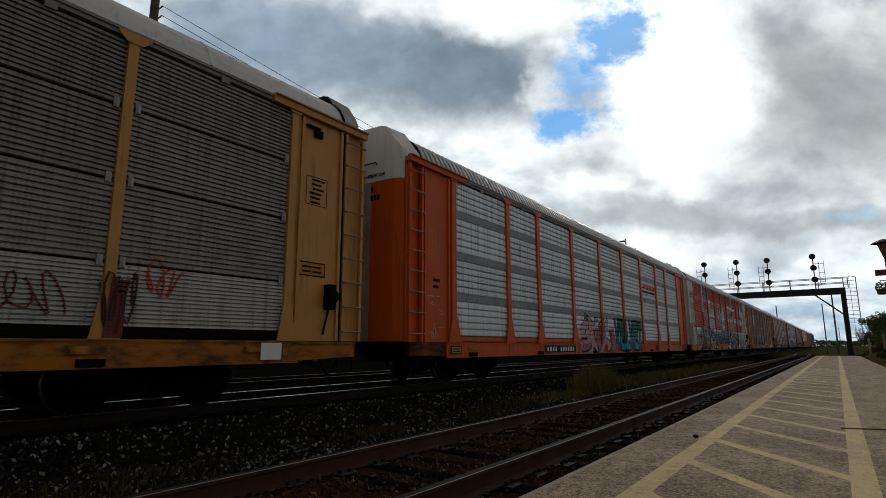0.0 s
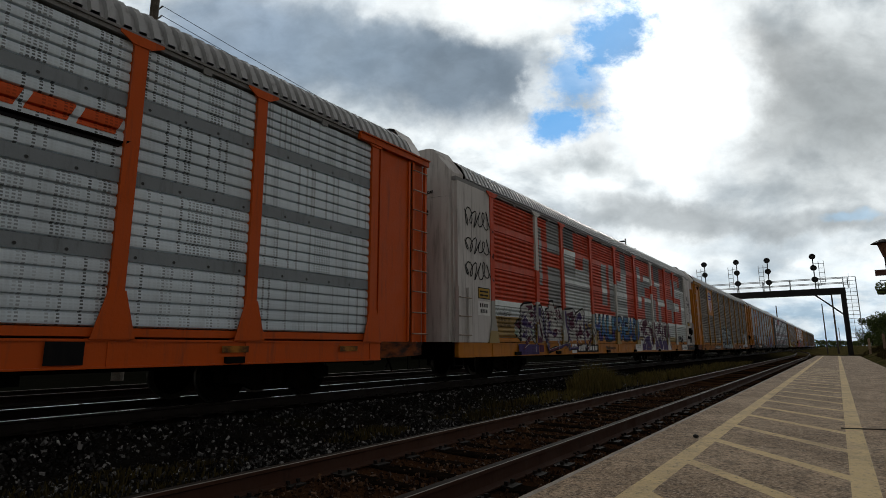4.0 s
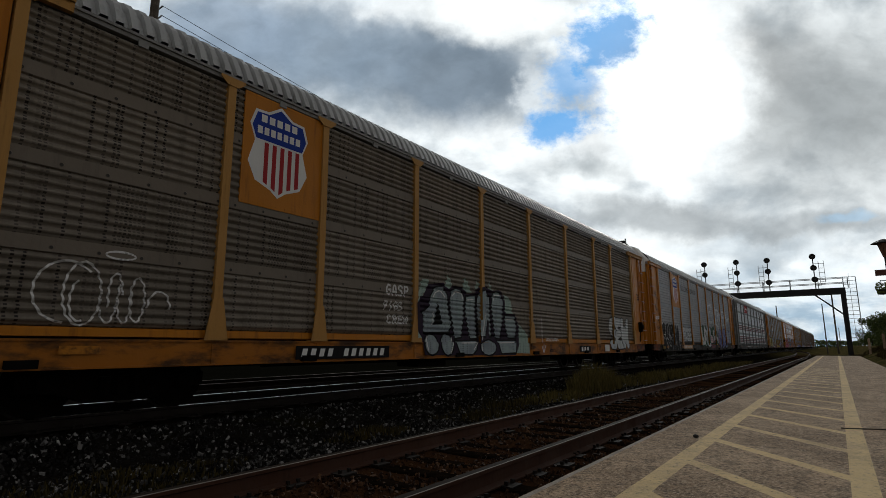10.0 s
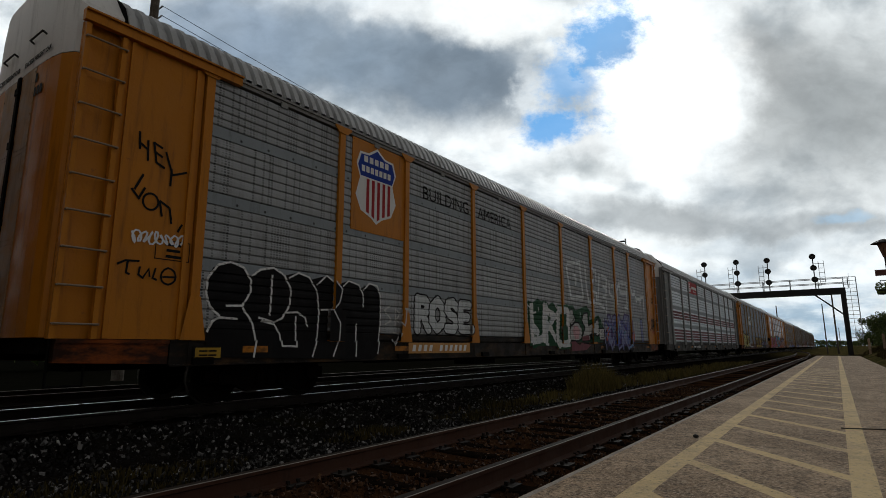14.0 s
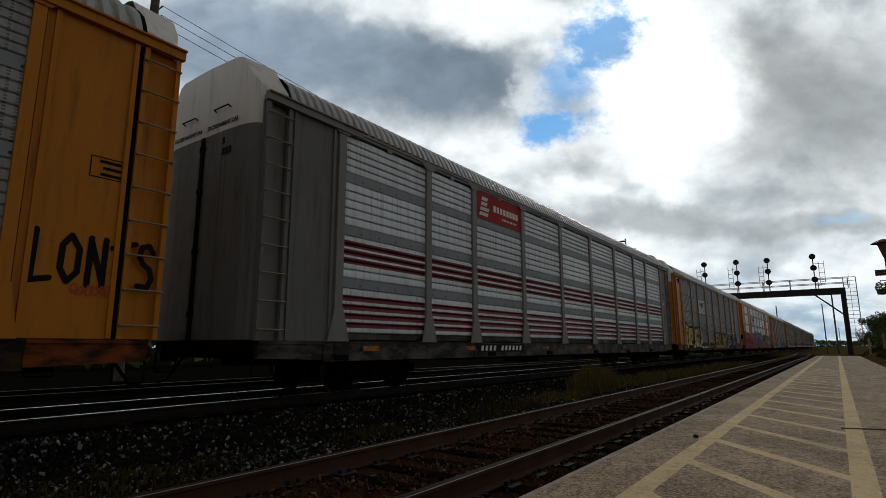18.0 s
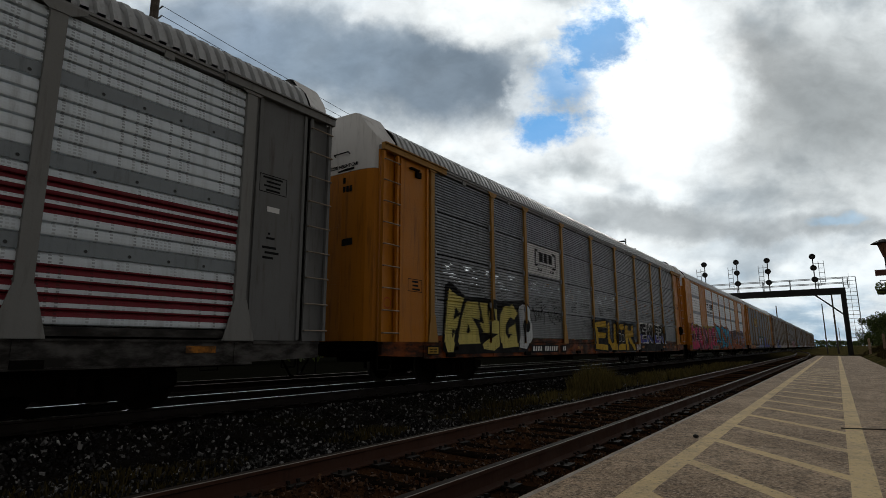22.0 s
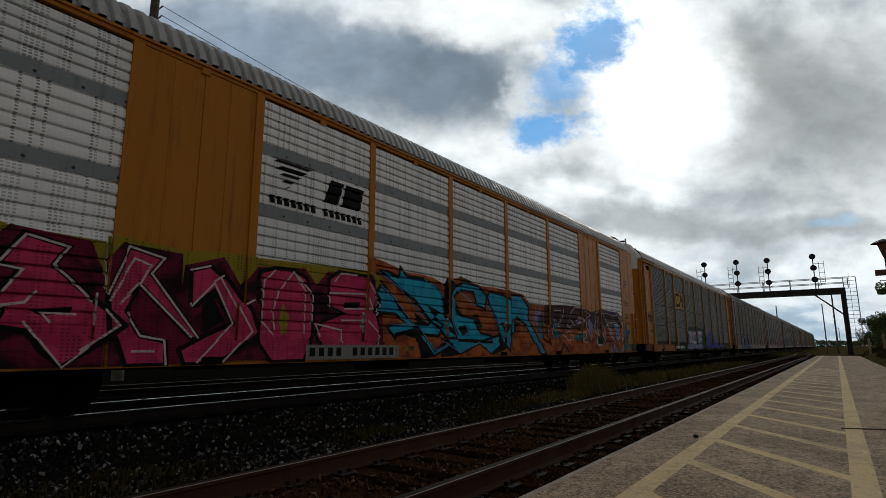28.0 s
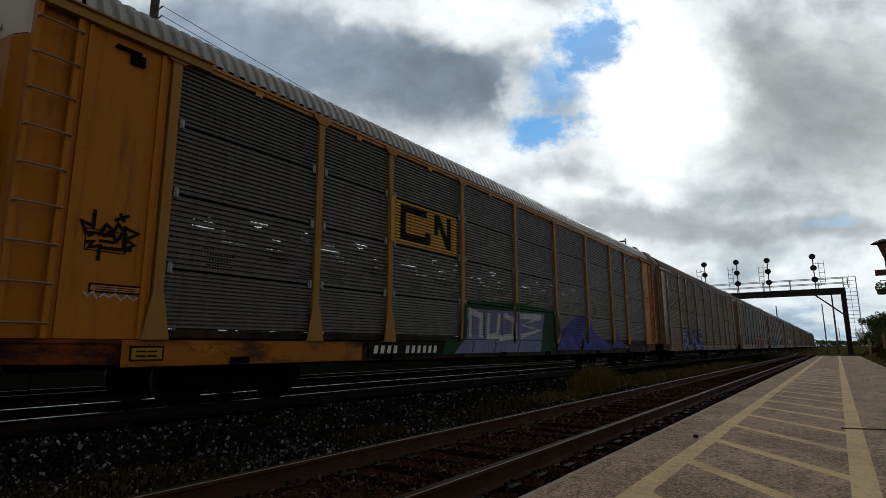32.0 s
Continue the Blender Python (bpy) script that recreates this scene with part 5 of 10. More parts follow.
def lay_mesh(car, name, bm, mats, label="", flush=False, wobble=0.0):
    if wobble:
        ys, zs = [v.co.y for v in bm.verts], [v.co.z for v in bm.verts]
        for lo, hi, axis in ((min(ys), max(ys), 1), (min(zs), max(zs), 2)):
            for i in range(1, int((hi - lo) / 0.2)):
                co, no = [0, 0, 0], [0, 0, 0]
                co[axis], no[axis] = lo + 0.2 * i, 1
                bmesh.ops.bisect_plane(bm, geom=bm.verts[:] + bm.edges[:] + bm.faces[:], plane_co=co, plane_no=no)
        for v in bm.verts:
            p = (v.co.y * 3.1, v.co.z * 3.1, v.co.x * 260)
            q = noise.noise_vector(p)
            v.co.y += wobble * q.x
            v.co.z = max(0.63, v.co.z + wobble * q.y)
    for v in bm.verts:
        v.co.y += PLAY[car.name]
    ys = [v.co.y + HALF for v in bm.verts]
    lo, hi = min(ys), max(ys)
    cuts = [(p + d) for p in POSTS for d in (-0.2, -0.086, 0.086, 0.2) if lo < p + d < hi]
    for u in cuts + [x for x in (1.66, 25.54) if lo < x < hi]:
        bmesh.ops.bisect_plane(bm, geom=bm.verts[:] + bm.edges[:] + bm.faces[:], plane_co=(0, u - HALF, 0), plane_no=(0, 1, 0))
    for z in (SILL_HI, 1.56):
        bmesh.ops.bisect_plane(bm, geom=bm.verts[:] + bm.edges[:] + bm.faces[:], plane_co=(0, 0, z), plane_no=(0, 0, 1))
    zs = [v.co.z for v in bm.verts]
    folds = FOLDS[car.name]
    for z, _ in folds:
        if min(zs) < z < max(zs):
            bmesh.ops.bisect_plane(bm, geom=bm.verts[:] + bm.edges[:] + bm.faces[:], plane_co=(0, 0, z), plane_no=(0, 0, 1))
    bmesh.ops.split_edges(bm, edges=bm.edges[:])
    heights, depths = [z for z, _ in folds], [x for _, x in folds]
    for f in bm.faces:
        c = f.calc_center_median()
        u = c.y + HALF
        gap = min(abs(u - p) for p in POSTS)
        if c.z < SILL_HI:
            x = 0.063
        elif gap < (0.2 if c.z < 1.56 else 0.086):
            x = 0.094
        elif u < 1.66 or u > 25.54:
            x = 0.053 if flush else 0.023
        elif any(a < u < b and c.z > z for a, b, z in PLATES.get(car.name, ())):
            x = 0.036
        elif any(a < u < b for a, b in PLAIN_BAYS[car.name]):
            x = 0.031
        else:
            x = None
        for v in f.verts:
            v.co.x += SIDE + (0.004 + float(np.interp(v.co.z, heights, depths)) if x is None else x)
        if f.normal.x < 0:
            f.normal_flip()
    bmesh.ops.remove_doubles(bm, verts=bm.verts[:], dist=0.00001)
    return place(name, finish(name, bm, mats=len(mats), normals=False), mats, car, None, label)


def rect(u0, u1, z0, z1, slant=0.0):
    return [(u0, z0), (u1, z0), (u1 + slant, z1), (u0 + slant, z1)]


def field(car, name, u0, u1, z0, z1, mat, layer=1, label="", flush=False, slant=0.0):
    return lay(car, name, [(rect(u0, u1, z0, z1, slant), layer, 0)], [mat], label, flush)


def bars(car, u0, u1, z0, z1, count, mat, layer=3, fill=0.56, gap_at=(), flush=False, slant=0.0):
    """Characters that stay plain bars."""
    w = (u1 - u0) / count
    for i in range(count):
        if i not in gap_at:
            field(car, "lettering_bar", u0 + w * i, u0 + w * (i + fill), z0, z1, mat, layer, flush=flush, slant=slant)


def number_plate(car, u0, u1, z0, z1, ground=None, ink=None, gap=4, count=11):
    field(car, "number_board", u0, u1, z0, z1, ground or DECAL_BLACK, 1, "black number board with white marks")
    h = z1 - z0
    bars(car, u0 + 0.12, u1 - 0.1, z0 + h * 0.2, z1 - h * 0.2, count, ink or DECAL_WHITE, 3, 0.55, (gap,), slant=0.035)


def placard(car, u0, u1, z0, z1, mat=None, flush=False, up=0):
    field(car, "placard", u0, u1, z0, z1, DECAL_BLACK, 1 + up, flush=flush)
    field(car, "placard", u0 + 0.025, u1 - 0.025, z0 + 0.025, z1 - 0.025, mat or PLACARD, 3 + up, "small printed notice plate", flush=flush)
    h = (z1 - z0 - 0.05) / 5
    for k in (1, 3):
        bars(car, u0 + 0.08, u1 - 0.08, z0 + 0.025 + h * k, z0 + 0.025 + h * (k + 0.8), 2, DECAL_BLACK, 5 + up, 0.9, flush=flush)


def stencil(car, u0, u1, z1, rows, mat, size=0.055, frame=False, flush=False):
    """Small stencilled text rows as bars, at times in a ruled frame."""
    rng = random.Random(int(u0 * 100))
    z0 = z1 - rows * size * 1.7
    for r in range(rows):
        z = z1 - size * 1.7 * (r + 1)
        field(car, "stencil_bar", u0 + 0.06 + rng.uniform(0, 0.1), u1 - 0.06 - rng.uniform(0, 0.15), z + size * 0.4, z + size * 1.2, mat, 1, flush=flush)
    if frame:
        t = 0.014
        lay(car, "stencil_frame", [(rect(u0, u1, z0 - t, z0), 1, 0), (rect(u0, u1, z1, z1 + t), 1, 0), (rect(u0, u0 + t, z0, z1), 1, 0), (rect(u1 - t, u1, z0, z1), 1, 0)], [mat], flush=flush)


def stroke(p, q, w, tip=0.0):
    """A bar from p to q, pointed at its end."""
    p, q = Vector(p), Vector(q)
    d = (q - p).normalized()
    s = Vector((-d.y, d.x)) * w / 2
    pts = [p - s, q - s] + ([q + d * tip] if tip else []) + [q + s, p + s]
    return [tuple(v) for v in pts]


FORMS = {       # letter-like strokes in a unit cell
    "a": ([(0.05, 0.0), (0.45, 1.0)], [(0.45, 1.0), (0.92, 0.0)], [(0.28, 0.36), (0.75, 0.36)]),
    "f": ([(0.18, 0.0), (0.24, 1.0)], [(0.2, 0.9), (0.98, 0.84)], [(0.22, 0.5), (0.72, 0.47)]),
    "y": ([(0.06, 0.92), (0.5, 0.48)], [(0.95, 0.96), (0.42, 0.0)], [(0.5, 0.3), (0.3, 0.02)]),
    "c": ([(0.92, 0.88), (0.2, 0.88)], [(0.16, 0.95), (0.14, 0.08)], [(0.14, 0.1), (0.9, 0.1)], [(0.86, 0.05), (0.88, 0.5)], [(0.88, 0.46), (0.5, 0.46)]),
    "v": ([(0.0, 0.95), (0.35, 0.8)], [(0.3, 0.95), (0.62, 0.02)], [(0.95, 0.95), (0.55, 0.02)]),
    "m": ([(0.06, 0.0), (0.22, 0.95)], [(0.2, 0.95), (0.6, 0.12)], [(0.55, 0.95), (0.98, 0.05)]),
    "o": ([(0.1, 0.12), (0.26, 0.95)], [(0.26, 0.9), (0.8, 0.9)], [(0.8, 0.95), (0.92, 0.1)], [(0.15, 0.1), (0.88, 0.1)]),
    "e": ([(0.2, 0.02), (0.1, 0.9)], [(0.1, 0.9), (0.9, 0.95)], [(0.9, 0.92), (0.78, 0.52)], [(0.8, 0.52), (0.2, 0.48)], [(0.1, 0.08), (0.98, 0.12)]),
    "x": ([(0.0, 0.98), (0.98, 0.02)], [(0.1, 0.05), (0.55, 0.5)], [(0.5, 0.5), (0.95, 0.98)]),
}
SHAPES = (
    ([(0.12, 0.0), (0.3, 1.0)], [(0.3, 0.95), (0.98, 0.85)], [(0.2, 0.5), (0.85, 0.45)], [(0.1, 0.06), (0.95, 0.1)]),
    ([(0.05, 0.0), (0.2, 1.0)], [(0.2, 0.95), (0.52, 0.3)], [(0.52, 0.3), (0.8, 1.0)], [(0.8, 1.0), (0.98, 0.0)]),
    ([(0.1, 0.1), (0.12, 0.9)], [(0.12, 0.9), (0.88, 0.95)], [(0.88, 0.95), (0.9, 0.1)], [(0.9, 0.08), (0.1, 0.05)]),
    ([(0.1, 0.0), (0.25, 1.0)], [(0.25, 0.92), (0.9, 0.72)], [(0.9, 0.72), (0.3, 0.48)], [(0.4, 0.5), (0.98, 0.0)]),
    ([(0.9, 0.95), (0.2, 0.8)], [(0.2, 0.8), (0.82, 0.42)], [(0.82, 0.42), (0.1, 0.05)], [(0.5, 0.6), (1.0, 0.2)]),
    ([(0.15, 1.0), (0.1, 0.1)], [(0.1, 0.08), (0.9, 0.15)], [(0.85, 0.1), (0.95, 1.0)], [(0.1, 0.5), (0.5, 0.35)]),
)


def wild(car, u0, u1, z0, z1, count, fills, edge, shine, seed, halo=None, thick=0.26, flush=False, label="sprayed graffiti lettering", keys="", bits=7, rim=1.55, lined=False, ground=None):
    """Interlocked spray-can shapes that cannot be read."""
    rng = random.Random(seed)
    w = (u1 - u0) / count
    h = z1 - z0
    if halo:
        pts_top = [(u0 - 0.15 + (u1 - u0 + 0.3) * i / (count * 3), z1 + rng.uniform(-0.05, 0.28) * h * 0.5) for i in range(count * 3 + 1)]
        for i in range(len(pts_top) - 1):
            (a, za), (b, zb) = pts_top[i], pts_top[i + 1]
            lay(car, "graffiti_cloud", [([(a, z0), (b, z0), (b, zb), (a, za)], 0, 0)], [halo], "sprayed background cloud of the graffiti", flush)
            if ground:
                lay(car, "graffiti_ground", [([(a, z0), (b, z0), (b, zb - 0.2), (a, za - 0.2)], 0.5, 0)], [ground], "", flush)
    for i in range(count):
        shape = FORMS[keys[i % len(keys)]] if keys else SHAPES[rng.randrange(len(SHAPES))]
        base = u0 + w * i
        t = min(w, h) * thick
        lean = rng.uniform(-0.12, 0.12) * w
        segs = []
        for a, b in shape:
            pa = (base + w * (a[0] * 1.12 - 0.06) + lean * a[1] + rng.uniform(-0.05, 0.05) * w, z0 + h * min(1, max(0, a[1] + rng.uniform(-0.05, 0.05))))
            pb = (base + w * (b[0] * 1.12 - 0.06) + lean * b[1] + rng.uniform(-0.05, 0.05) * w, z0 + h * min(1, max(0, b[1] + rng.uniform(-0.05, 0.05))))
            segs.append((pa, pb))
        polys = []
        up = 0.1 * (i % 2)
        for j, (pa, pb) in enumerate(segs):
            polys.append((stroke(pa, pb, t * rim, t * 0.4 + t * (rim - 1) * 0.3), 1 + 0.2 * j + up, 0))
            if lined:
                polys.append((stroke(pa, pb, t * 1.12, t * 0.45), 2 + 0.2 * j + up, len(fills) + 1))
        for j, (pa, pb) in enumerate(segs):
            polys.append((stroke(pa, pb, t, t * 0.4), 3.1 + 0.3 * j + up, 1 + (i + j) % len(fills)))
        for j, (pa, pb) in enumerate(segs):
            d = (Vector(pb) - Vector(pa)).normalized()
            s = Vector((-d.y, d.x)) * t * 0.33
            polys.append((stroke(Vector(pa) + s, Vector(pb) + s - d * t * 0.3, t * 0.10), 5 + 0.2 * j + up, len(fills) + 1))
        for j in range(bits):
            p = Vector((base + w * rng.uniform(-0.05, 1.05), z0 + h * rng.uniform(0.03, 0.9)))
            ang = rng.choice((0.4, 1.2, 1.57, 2.0, 2.7)) + rng.uniform(-0.25, 0.25)
            q = p + Vector((math.cos(ang), math.sin(ang))) * rng.uniform(0.12, 0.4) * min(w, h)
            q.y = min(q.y, z1 + 0.05)
            polys.append((stroke(p, q, t * rng.uniform(0.12, 0.34), t * rng.uniform(0.1, 0.6)), 6.3 + 0.2 * j + up, rng.randrange(len(fills) + 2)))
        lay(car, "graffiti_letter", polys, [edge, *fills, shine], label, flush, 0.05)


def word(car, text, u0, u1, z0, z1, fills, edge, shine=None, swell=0.05, rim=0.06, shear=0.0, label="sprayed graffiti letter", wobble=0.05):
    """Readable sprayed letters, each in its cell, with a dark rim; the fill may change with height."""
    w = (u1 - u0) / len(text)
    for i, ch in enumerate(text):
        bm = bmesh.new()
        fit = None
        for layer, off, mi in ((3, swell, 1), (1, swell + rim, 0)):
            me = letters(ch, 1.0, off, shear=shear)
            if fit is None:
                xs, ys = [v.co.x for v in me.vertices], [v.co.y for v in me.vertices]
                fit = (min(xs), max(xs), min(ys), max(ys))
            o = len(bm.faces)
            bm.from_mesh(me)
            bm.faces.ensure_lookup_table()
            seen = set()
            for f in bm.faces[o:]:
                f.material_index = mi
                for v in f.verts:
                    if v not in seen:
                        seen.add(v)
                        a = (v.co.x - fit[0]) / (fit[1] - fit[0])
                        b = (v.co.y - fit[2]) / (fit[3] - fit[2])
                        v.co = Vector((layer * 0.0022, u0 + w * (i + 0.04 + a * 0.92) - HALF, z0 + (z1 - z0) * b))
            bpy.data.meshes.remove(me)
        if len(fills) > 1:
            bmesh.ops.bisect_plane(bm, geom=bm.verts[:] + bm.edges[:] + bm.faces[:], plane_co=(0, 0, z0 + (z1 - z0) * 0.42), plane_no=(0, 0, 1))
            for f in bm.faces:
                if f.material_index == 1 and f.calc_center_median().z < z0 + (z1 - z0) * 0.42:
                    f.material_index = 2
        bm.normal_update()
        lay_mesh(car, "graffiti_letter", bm, [edge, *fills], label, wobble=wobble)


def scribble(car, u0, u1, z0, z1, loops, mat, width, seed, flush=False, label="thin sprayed scrawl"):
    """A handwritten tag as one wandering ribbon."""
    rng = random.Random(seed)
    pts = []
    m = loops * 12
    amp = [rng.uniform(0.5, 1.0) for _ in range(loops * 2 + 2)]
    for i in range(m + 1):
        f = i / m
        a = amp[int(f * loops * 2)]
        pts.append(Vector((u0 + (u1 - u0) * (f * 0.9 + 0.05 + 0.30 / loops * math.sin(f * loops * math.tau * 1.6)), (z0 + z1) / 2 + (z1 - z0) * 0.5 * a * math.cos(f * loops * math.tau * 1.37 + 1))))
    bm = bmesh.new()
    last = None
    for i, p in enumerate(pts):
        d = (pts[min(i + 1, m)] - pts[max(i - 1, 0)]).normalized()
        s = Vector((-d.y, d.x)) * width * 0.5
        pair = [bm.verts.new((0.009 + 0.00002 * i, (p + k * s).x - HALF, (p + k * s).y)) for k in (-1, 1)]
        if last:
            bm.faces.new((last[0], last[1], pair[1], pair[0]))
        last = pair
    bm.normal_update()
    lay_mesh(car, "graffiti_tag", bm, [mat], label, flush)


def loops(car, rings, mat, width, label="white sprayed outline scrawl"):
    """Open outlines of rounded letters."""
    polys = []
    for cu, cz, ru, rz, a0, a1 in rings:
        m = 16
        arc = [(a0 + (a1 - a0) * i / m) * math.tau for i in range(m + 1)]
        for p, q in zip(arc, arc[1:]):
            polys.append(([(cu + (ru + k) * math.cos(t), cz + (rz + k) * math.sin(t)) for t, k in ((p, 0), (q, 0), (q, width), (p, width))], 3, 0))
    lay(car, "graffiti_tag", polys, [mat], label)


def lines(car, segs, mat, width, label="thin sprayed scrawl", flush=False):
    lay(car, "graffiti_tag", [(stroke(p, q, width), 3 + 0.05 * i, 0) for i, (p, q) in enumerate(segs)], [mat], label, flush)


GLYPHS = {      # rounded pen paths in a unit cell
    "S": ([(0.85, 0.8), (0.6, 0.95), (0.25, 0.9), (0.15, 0.7), (0.35, 0.55), (0.7, 0.45), (0.85, 0.25), (0.65, 0.06), (0.15, 0.08)],),
    "P": ([(0.2, 0.02), (0.2, 0.95)], [(0.2, 0.92), (0.7, 0.92), (0.88, 0.72), (0.7, 0.5), (0.25, 0.48)]),
    "A": ([(0.12, 0.02), (0.3, 0.8), (0.5, 0.95), (0.7, 0.8), (0.88, 0.02)], [(0.25, 0.35), (0.75, 0.35)]),
    "I": ([(0.5, 0.02), (0.5, 0.96)],),
    "N": ([(0.15, 0.02), (0.18, 0.95)], [(0.18, 0.9), (0.82, 0.08)], [(0.82, 0.02), (0.85, 0.95)]),
    "E": ([(0.85, 0.92), (0.2, 0.92), (0.15, 0.5), (0.2, 0.08), (0.88, 0.08)], [(0.2, 0.5), (0.7, 0.5)]),
    "W": ([(0.05, 0.95), (0.2, 0.08), (0.5, 0.6), (0.8, 0.08), (0.97, 0.95)],),
    "R": ([(0.18, 0.02), (0.2, 0.95)], [(0.2, 0.92), (0.7, 0.92), (0.85, 0.72), (0.65, 0.52), (0.25, 0.5)], [(0.5, 0.5), (0.88, 0.04)]),
    "O": ([(0.5, 0.95), (0.15, 0.75), (0.12, 0.3), (0.45, 0.06), (0.85, 0.25), (0.88, 0.7), (0.5, 0.95)],),
    "G": ([(0.85, 0.85), (0.45, 0.95), (0.15, 0.65), (0.15, 0.3), (0.5, 0.05), (0.88, 0.2), (0.88, 0.5), (0.55, 0.48)],),
    "C": ([(0.88, 0.85), (0.45, 0.95), (0.15, 0.65), (0.15, 0.3), (0.5, 0.05), (0.88, 0.2)],),
    "L": ([(0.2, 0.98), (0.15, 0.04), (0.9, 0.1)],),
    "T": ([(0.0, 0.8), (1.1, 0.95)], [(0.55, 0.9), (0.45, 0.0)]),
    "(": ([(0.95, 0.98), (0.4, 0.85), (0.12, 0.5), (0.35, 0.15), (0.9, 0.0)],),
    ")": ([(0.05, 0.95), (0.6, 0.85), (0.9, 0.5), (0.7, 0.12), (0.1, 0.05)], [(0.3, 0.75), (0.45, 0.25)]),
    "~": ([(0.0, 0.35), (0.25, 0.8), (0.55, 0.35), (0.8, 0.1), (1.05, 0.7)], [(0.15, 0.1), (0.5, 0.75)]),
}


def fat(car, text, u0, u1, z0, z1, fills, edge, radius, rim, label="sprayed bubble graffiti letter", spread=1.0):
    """Fat round strokes with a rim; each letter lies over the one before."""
    w, h = (u1 - u0) / len(text), z1 - z0

    def disc(c, r):
        return [(c[0] + r * math.cos(math.tau * k / 14), c[1] + r * math.sin(math.tau * k / 14)) for k in range(14)]
    for i, ch in enumerate(text):
        polys = []
        for layer, r, mi in ((0.8 + 1.3 * i, radius + rim, 0), (1.6 + 1.3 * i, radius, 1)):
            j = 0
            for path in GLYPHS[ch]:
                pts = [(u0 + w * (i + 0.5 + (x - 0.5) * spread), z0 + radius + (h - 2 * radius) * y) for x, y in path]
                for p in pts:
                    polys.append((disc(p, r), layer + 0.04 * j, mi))
                    j += 1
                for p, q in zip(pts, pts[1:]):
                    polys.append((stroke(p, q, 2 * r), layer + 0.04 * j, mi))
                    j += 1
        lay(car, "graffiti_letter", polys, [edge, fills[i % len(fills)]], label)


def ribbon(pts, w):
    """Quads of a line of even width with mitred joints."""
    p = [Vector(q) for q in pts]
    closed = (p[0] - p[-1]).length < 1e-6 and len(p) > 3
    if closed:
        p = p[:-1]
    m, sides = len(p), []
    for i in range(m):
        a = p[i] - p[i - 1] if i or closed else p[1] - p[0]
        b = p[(i + 1) % m] - p[i] if i < m - 1 or closed else a
        a, b = a.normalized(), b.normalized()
        t = a + b
        t = t.normalized() if t.length > 0.2 else a
        n = Vector((-t.y, t.x))
        k = w / 2 / max(0.55, n.dot(Vector((-a.y, a.x))))
        sides.append((p[i] + n * k, p[i] - n * k))
    if closed:
        sides.append(sides[0])
    return [[tuple(a[0]), tuple(a[1]), tuple(b[1]), tuple(b[0])] for a, b in zip(sides, sides[1:])]


def ink(car, base, mats, label, fills=(), lines=(), width=0.03, rim=0.0, layer=1.0, flush=False, shade=0.0):
    """Sprayed shapes: filled fields, the first with a rim in the second paint, and lines in the last; u runs from base."""
    if not rim and len(fills) + len(lines) > 1:
        for i, f in enumerate(fills):
            ink(car, base, mats, label, fills=[f], layer=layer + 0.04 * i, flush=flush)
        for i, q in enumerate(lines):
            ink(car, base, mats, label, lines=[q], width=width, layer=layer + 0.02 * i, flush=flush)
        return
    bm = bmesh.new()

    def face(pts, up, mi):
        f = bm.faces.new([bm.verts.new((up * 0.0022, base + u - HALF, max(0.632, z))) for u, z in pts])
        f.material_index = mi
    for i, (mi, pts) in enumerate(fills):
        face(pts, layer + (1.5 + 0.02 * i if rim and i else 0.04 * i), mi)
    bm.normal_update()
    bmesh.ops.triangulate(bm, faces=bm.faces[:])
    if shade:
        for j, quad in enumerate(ribbon(list(fills[0][1]) + [fills[0][1][0]], shade)):
            face(quad, layer - 0.4 + 0.005 * j, 1)
    if rim:
        for j, quad in enumerate(ribbon(list(fills[0][1]) + [fills[0][1][0]], rim)):
            face(quad, layer + 1 + 0.005 * j, 1)
    top = (2 if len(mats) > 2 else len(mats) - 1) if rim else 0
    for i, pts in enumerate(lines):
        for j, quad in enumerate(ribbon(pts, width)):
            face(quad, layer + (2 if rim else 0) + 0.02 * i + 0.003 * j, top)
    bm.normal_update()
    return lay_mesh(car, "graffiti_letter" if rim else "graffiti_paint", bm, mats, label, flush)


def emblem_plate(car, u0, u1, z0, z1, mat, label):
    """A flat sheet-metal plate over the folds, to carry an emblem."""
    p = PLAY[car.name]
    PLATES.setdefault(car.name, []).append((u0 + p, u1 + p, z0))
    bm = bmesh.new()
    box(bm, SIDE + 0.0, SIDE + 0.034, u0 + p - HALF, u1 + p - HALF, z0, z1)
    for u in (u0 + 0.05, (u0 + u1) / 2, u1 - 0.05):
        for z in (z0 + 0.04, z1 - 0.04):
            box(bm, SIDE + 0.034, SIDE + 0.04, u + p - HALF - 0.012, u + p - HALF + 0.012, z - 0.012, z + 0.012)
    part("emblem_plate", bm, mat, car, label)


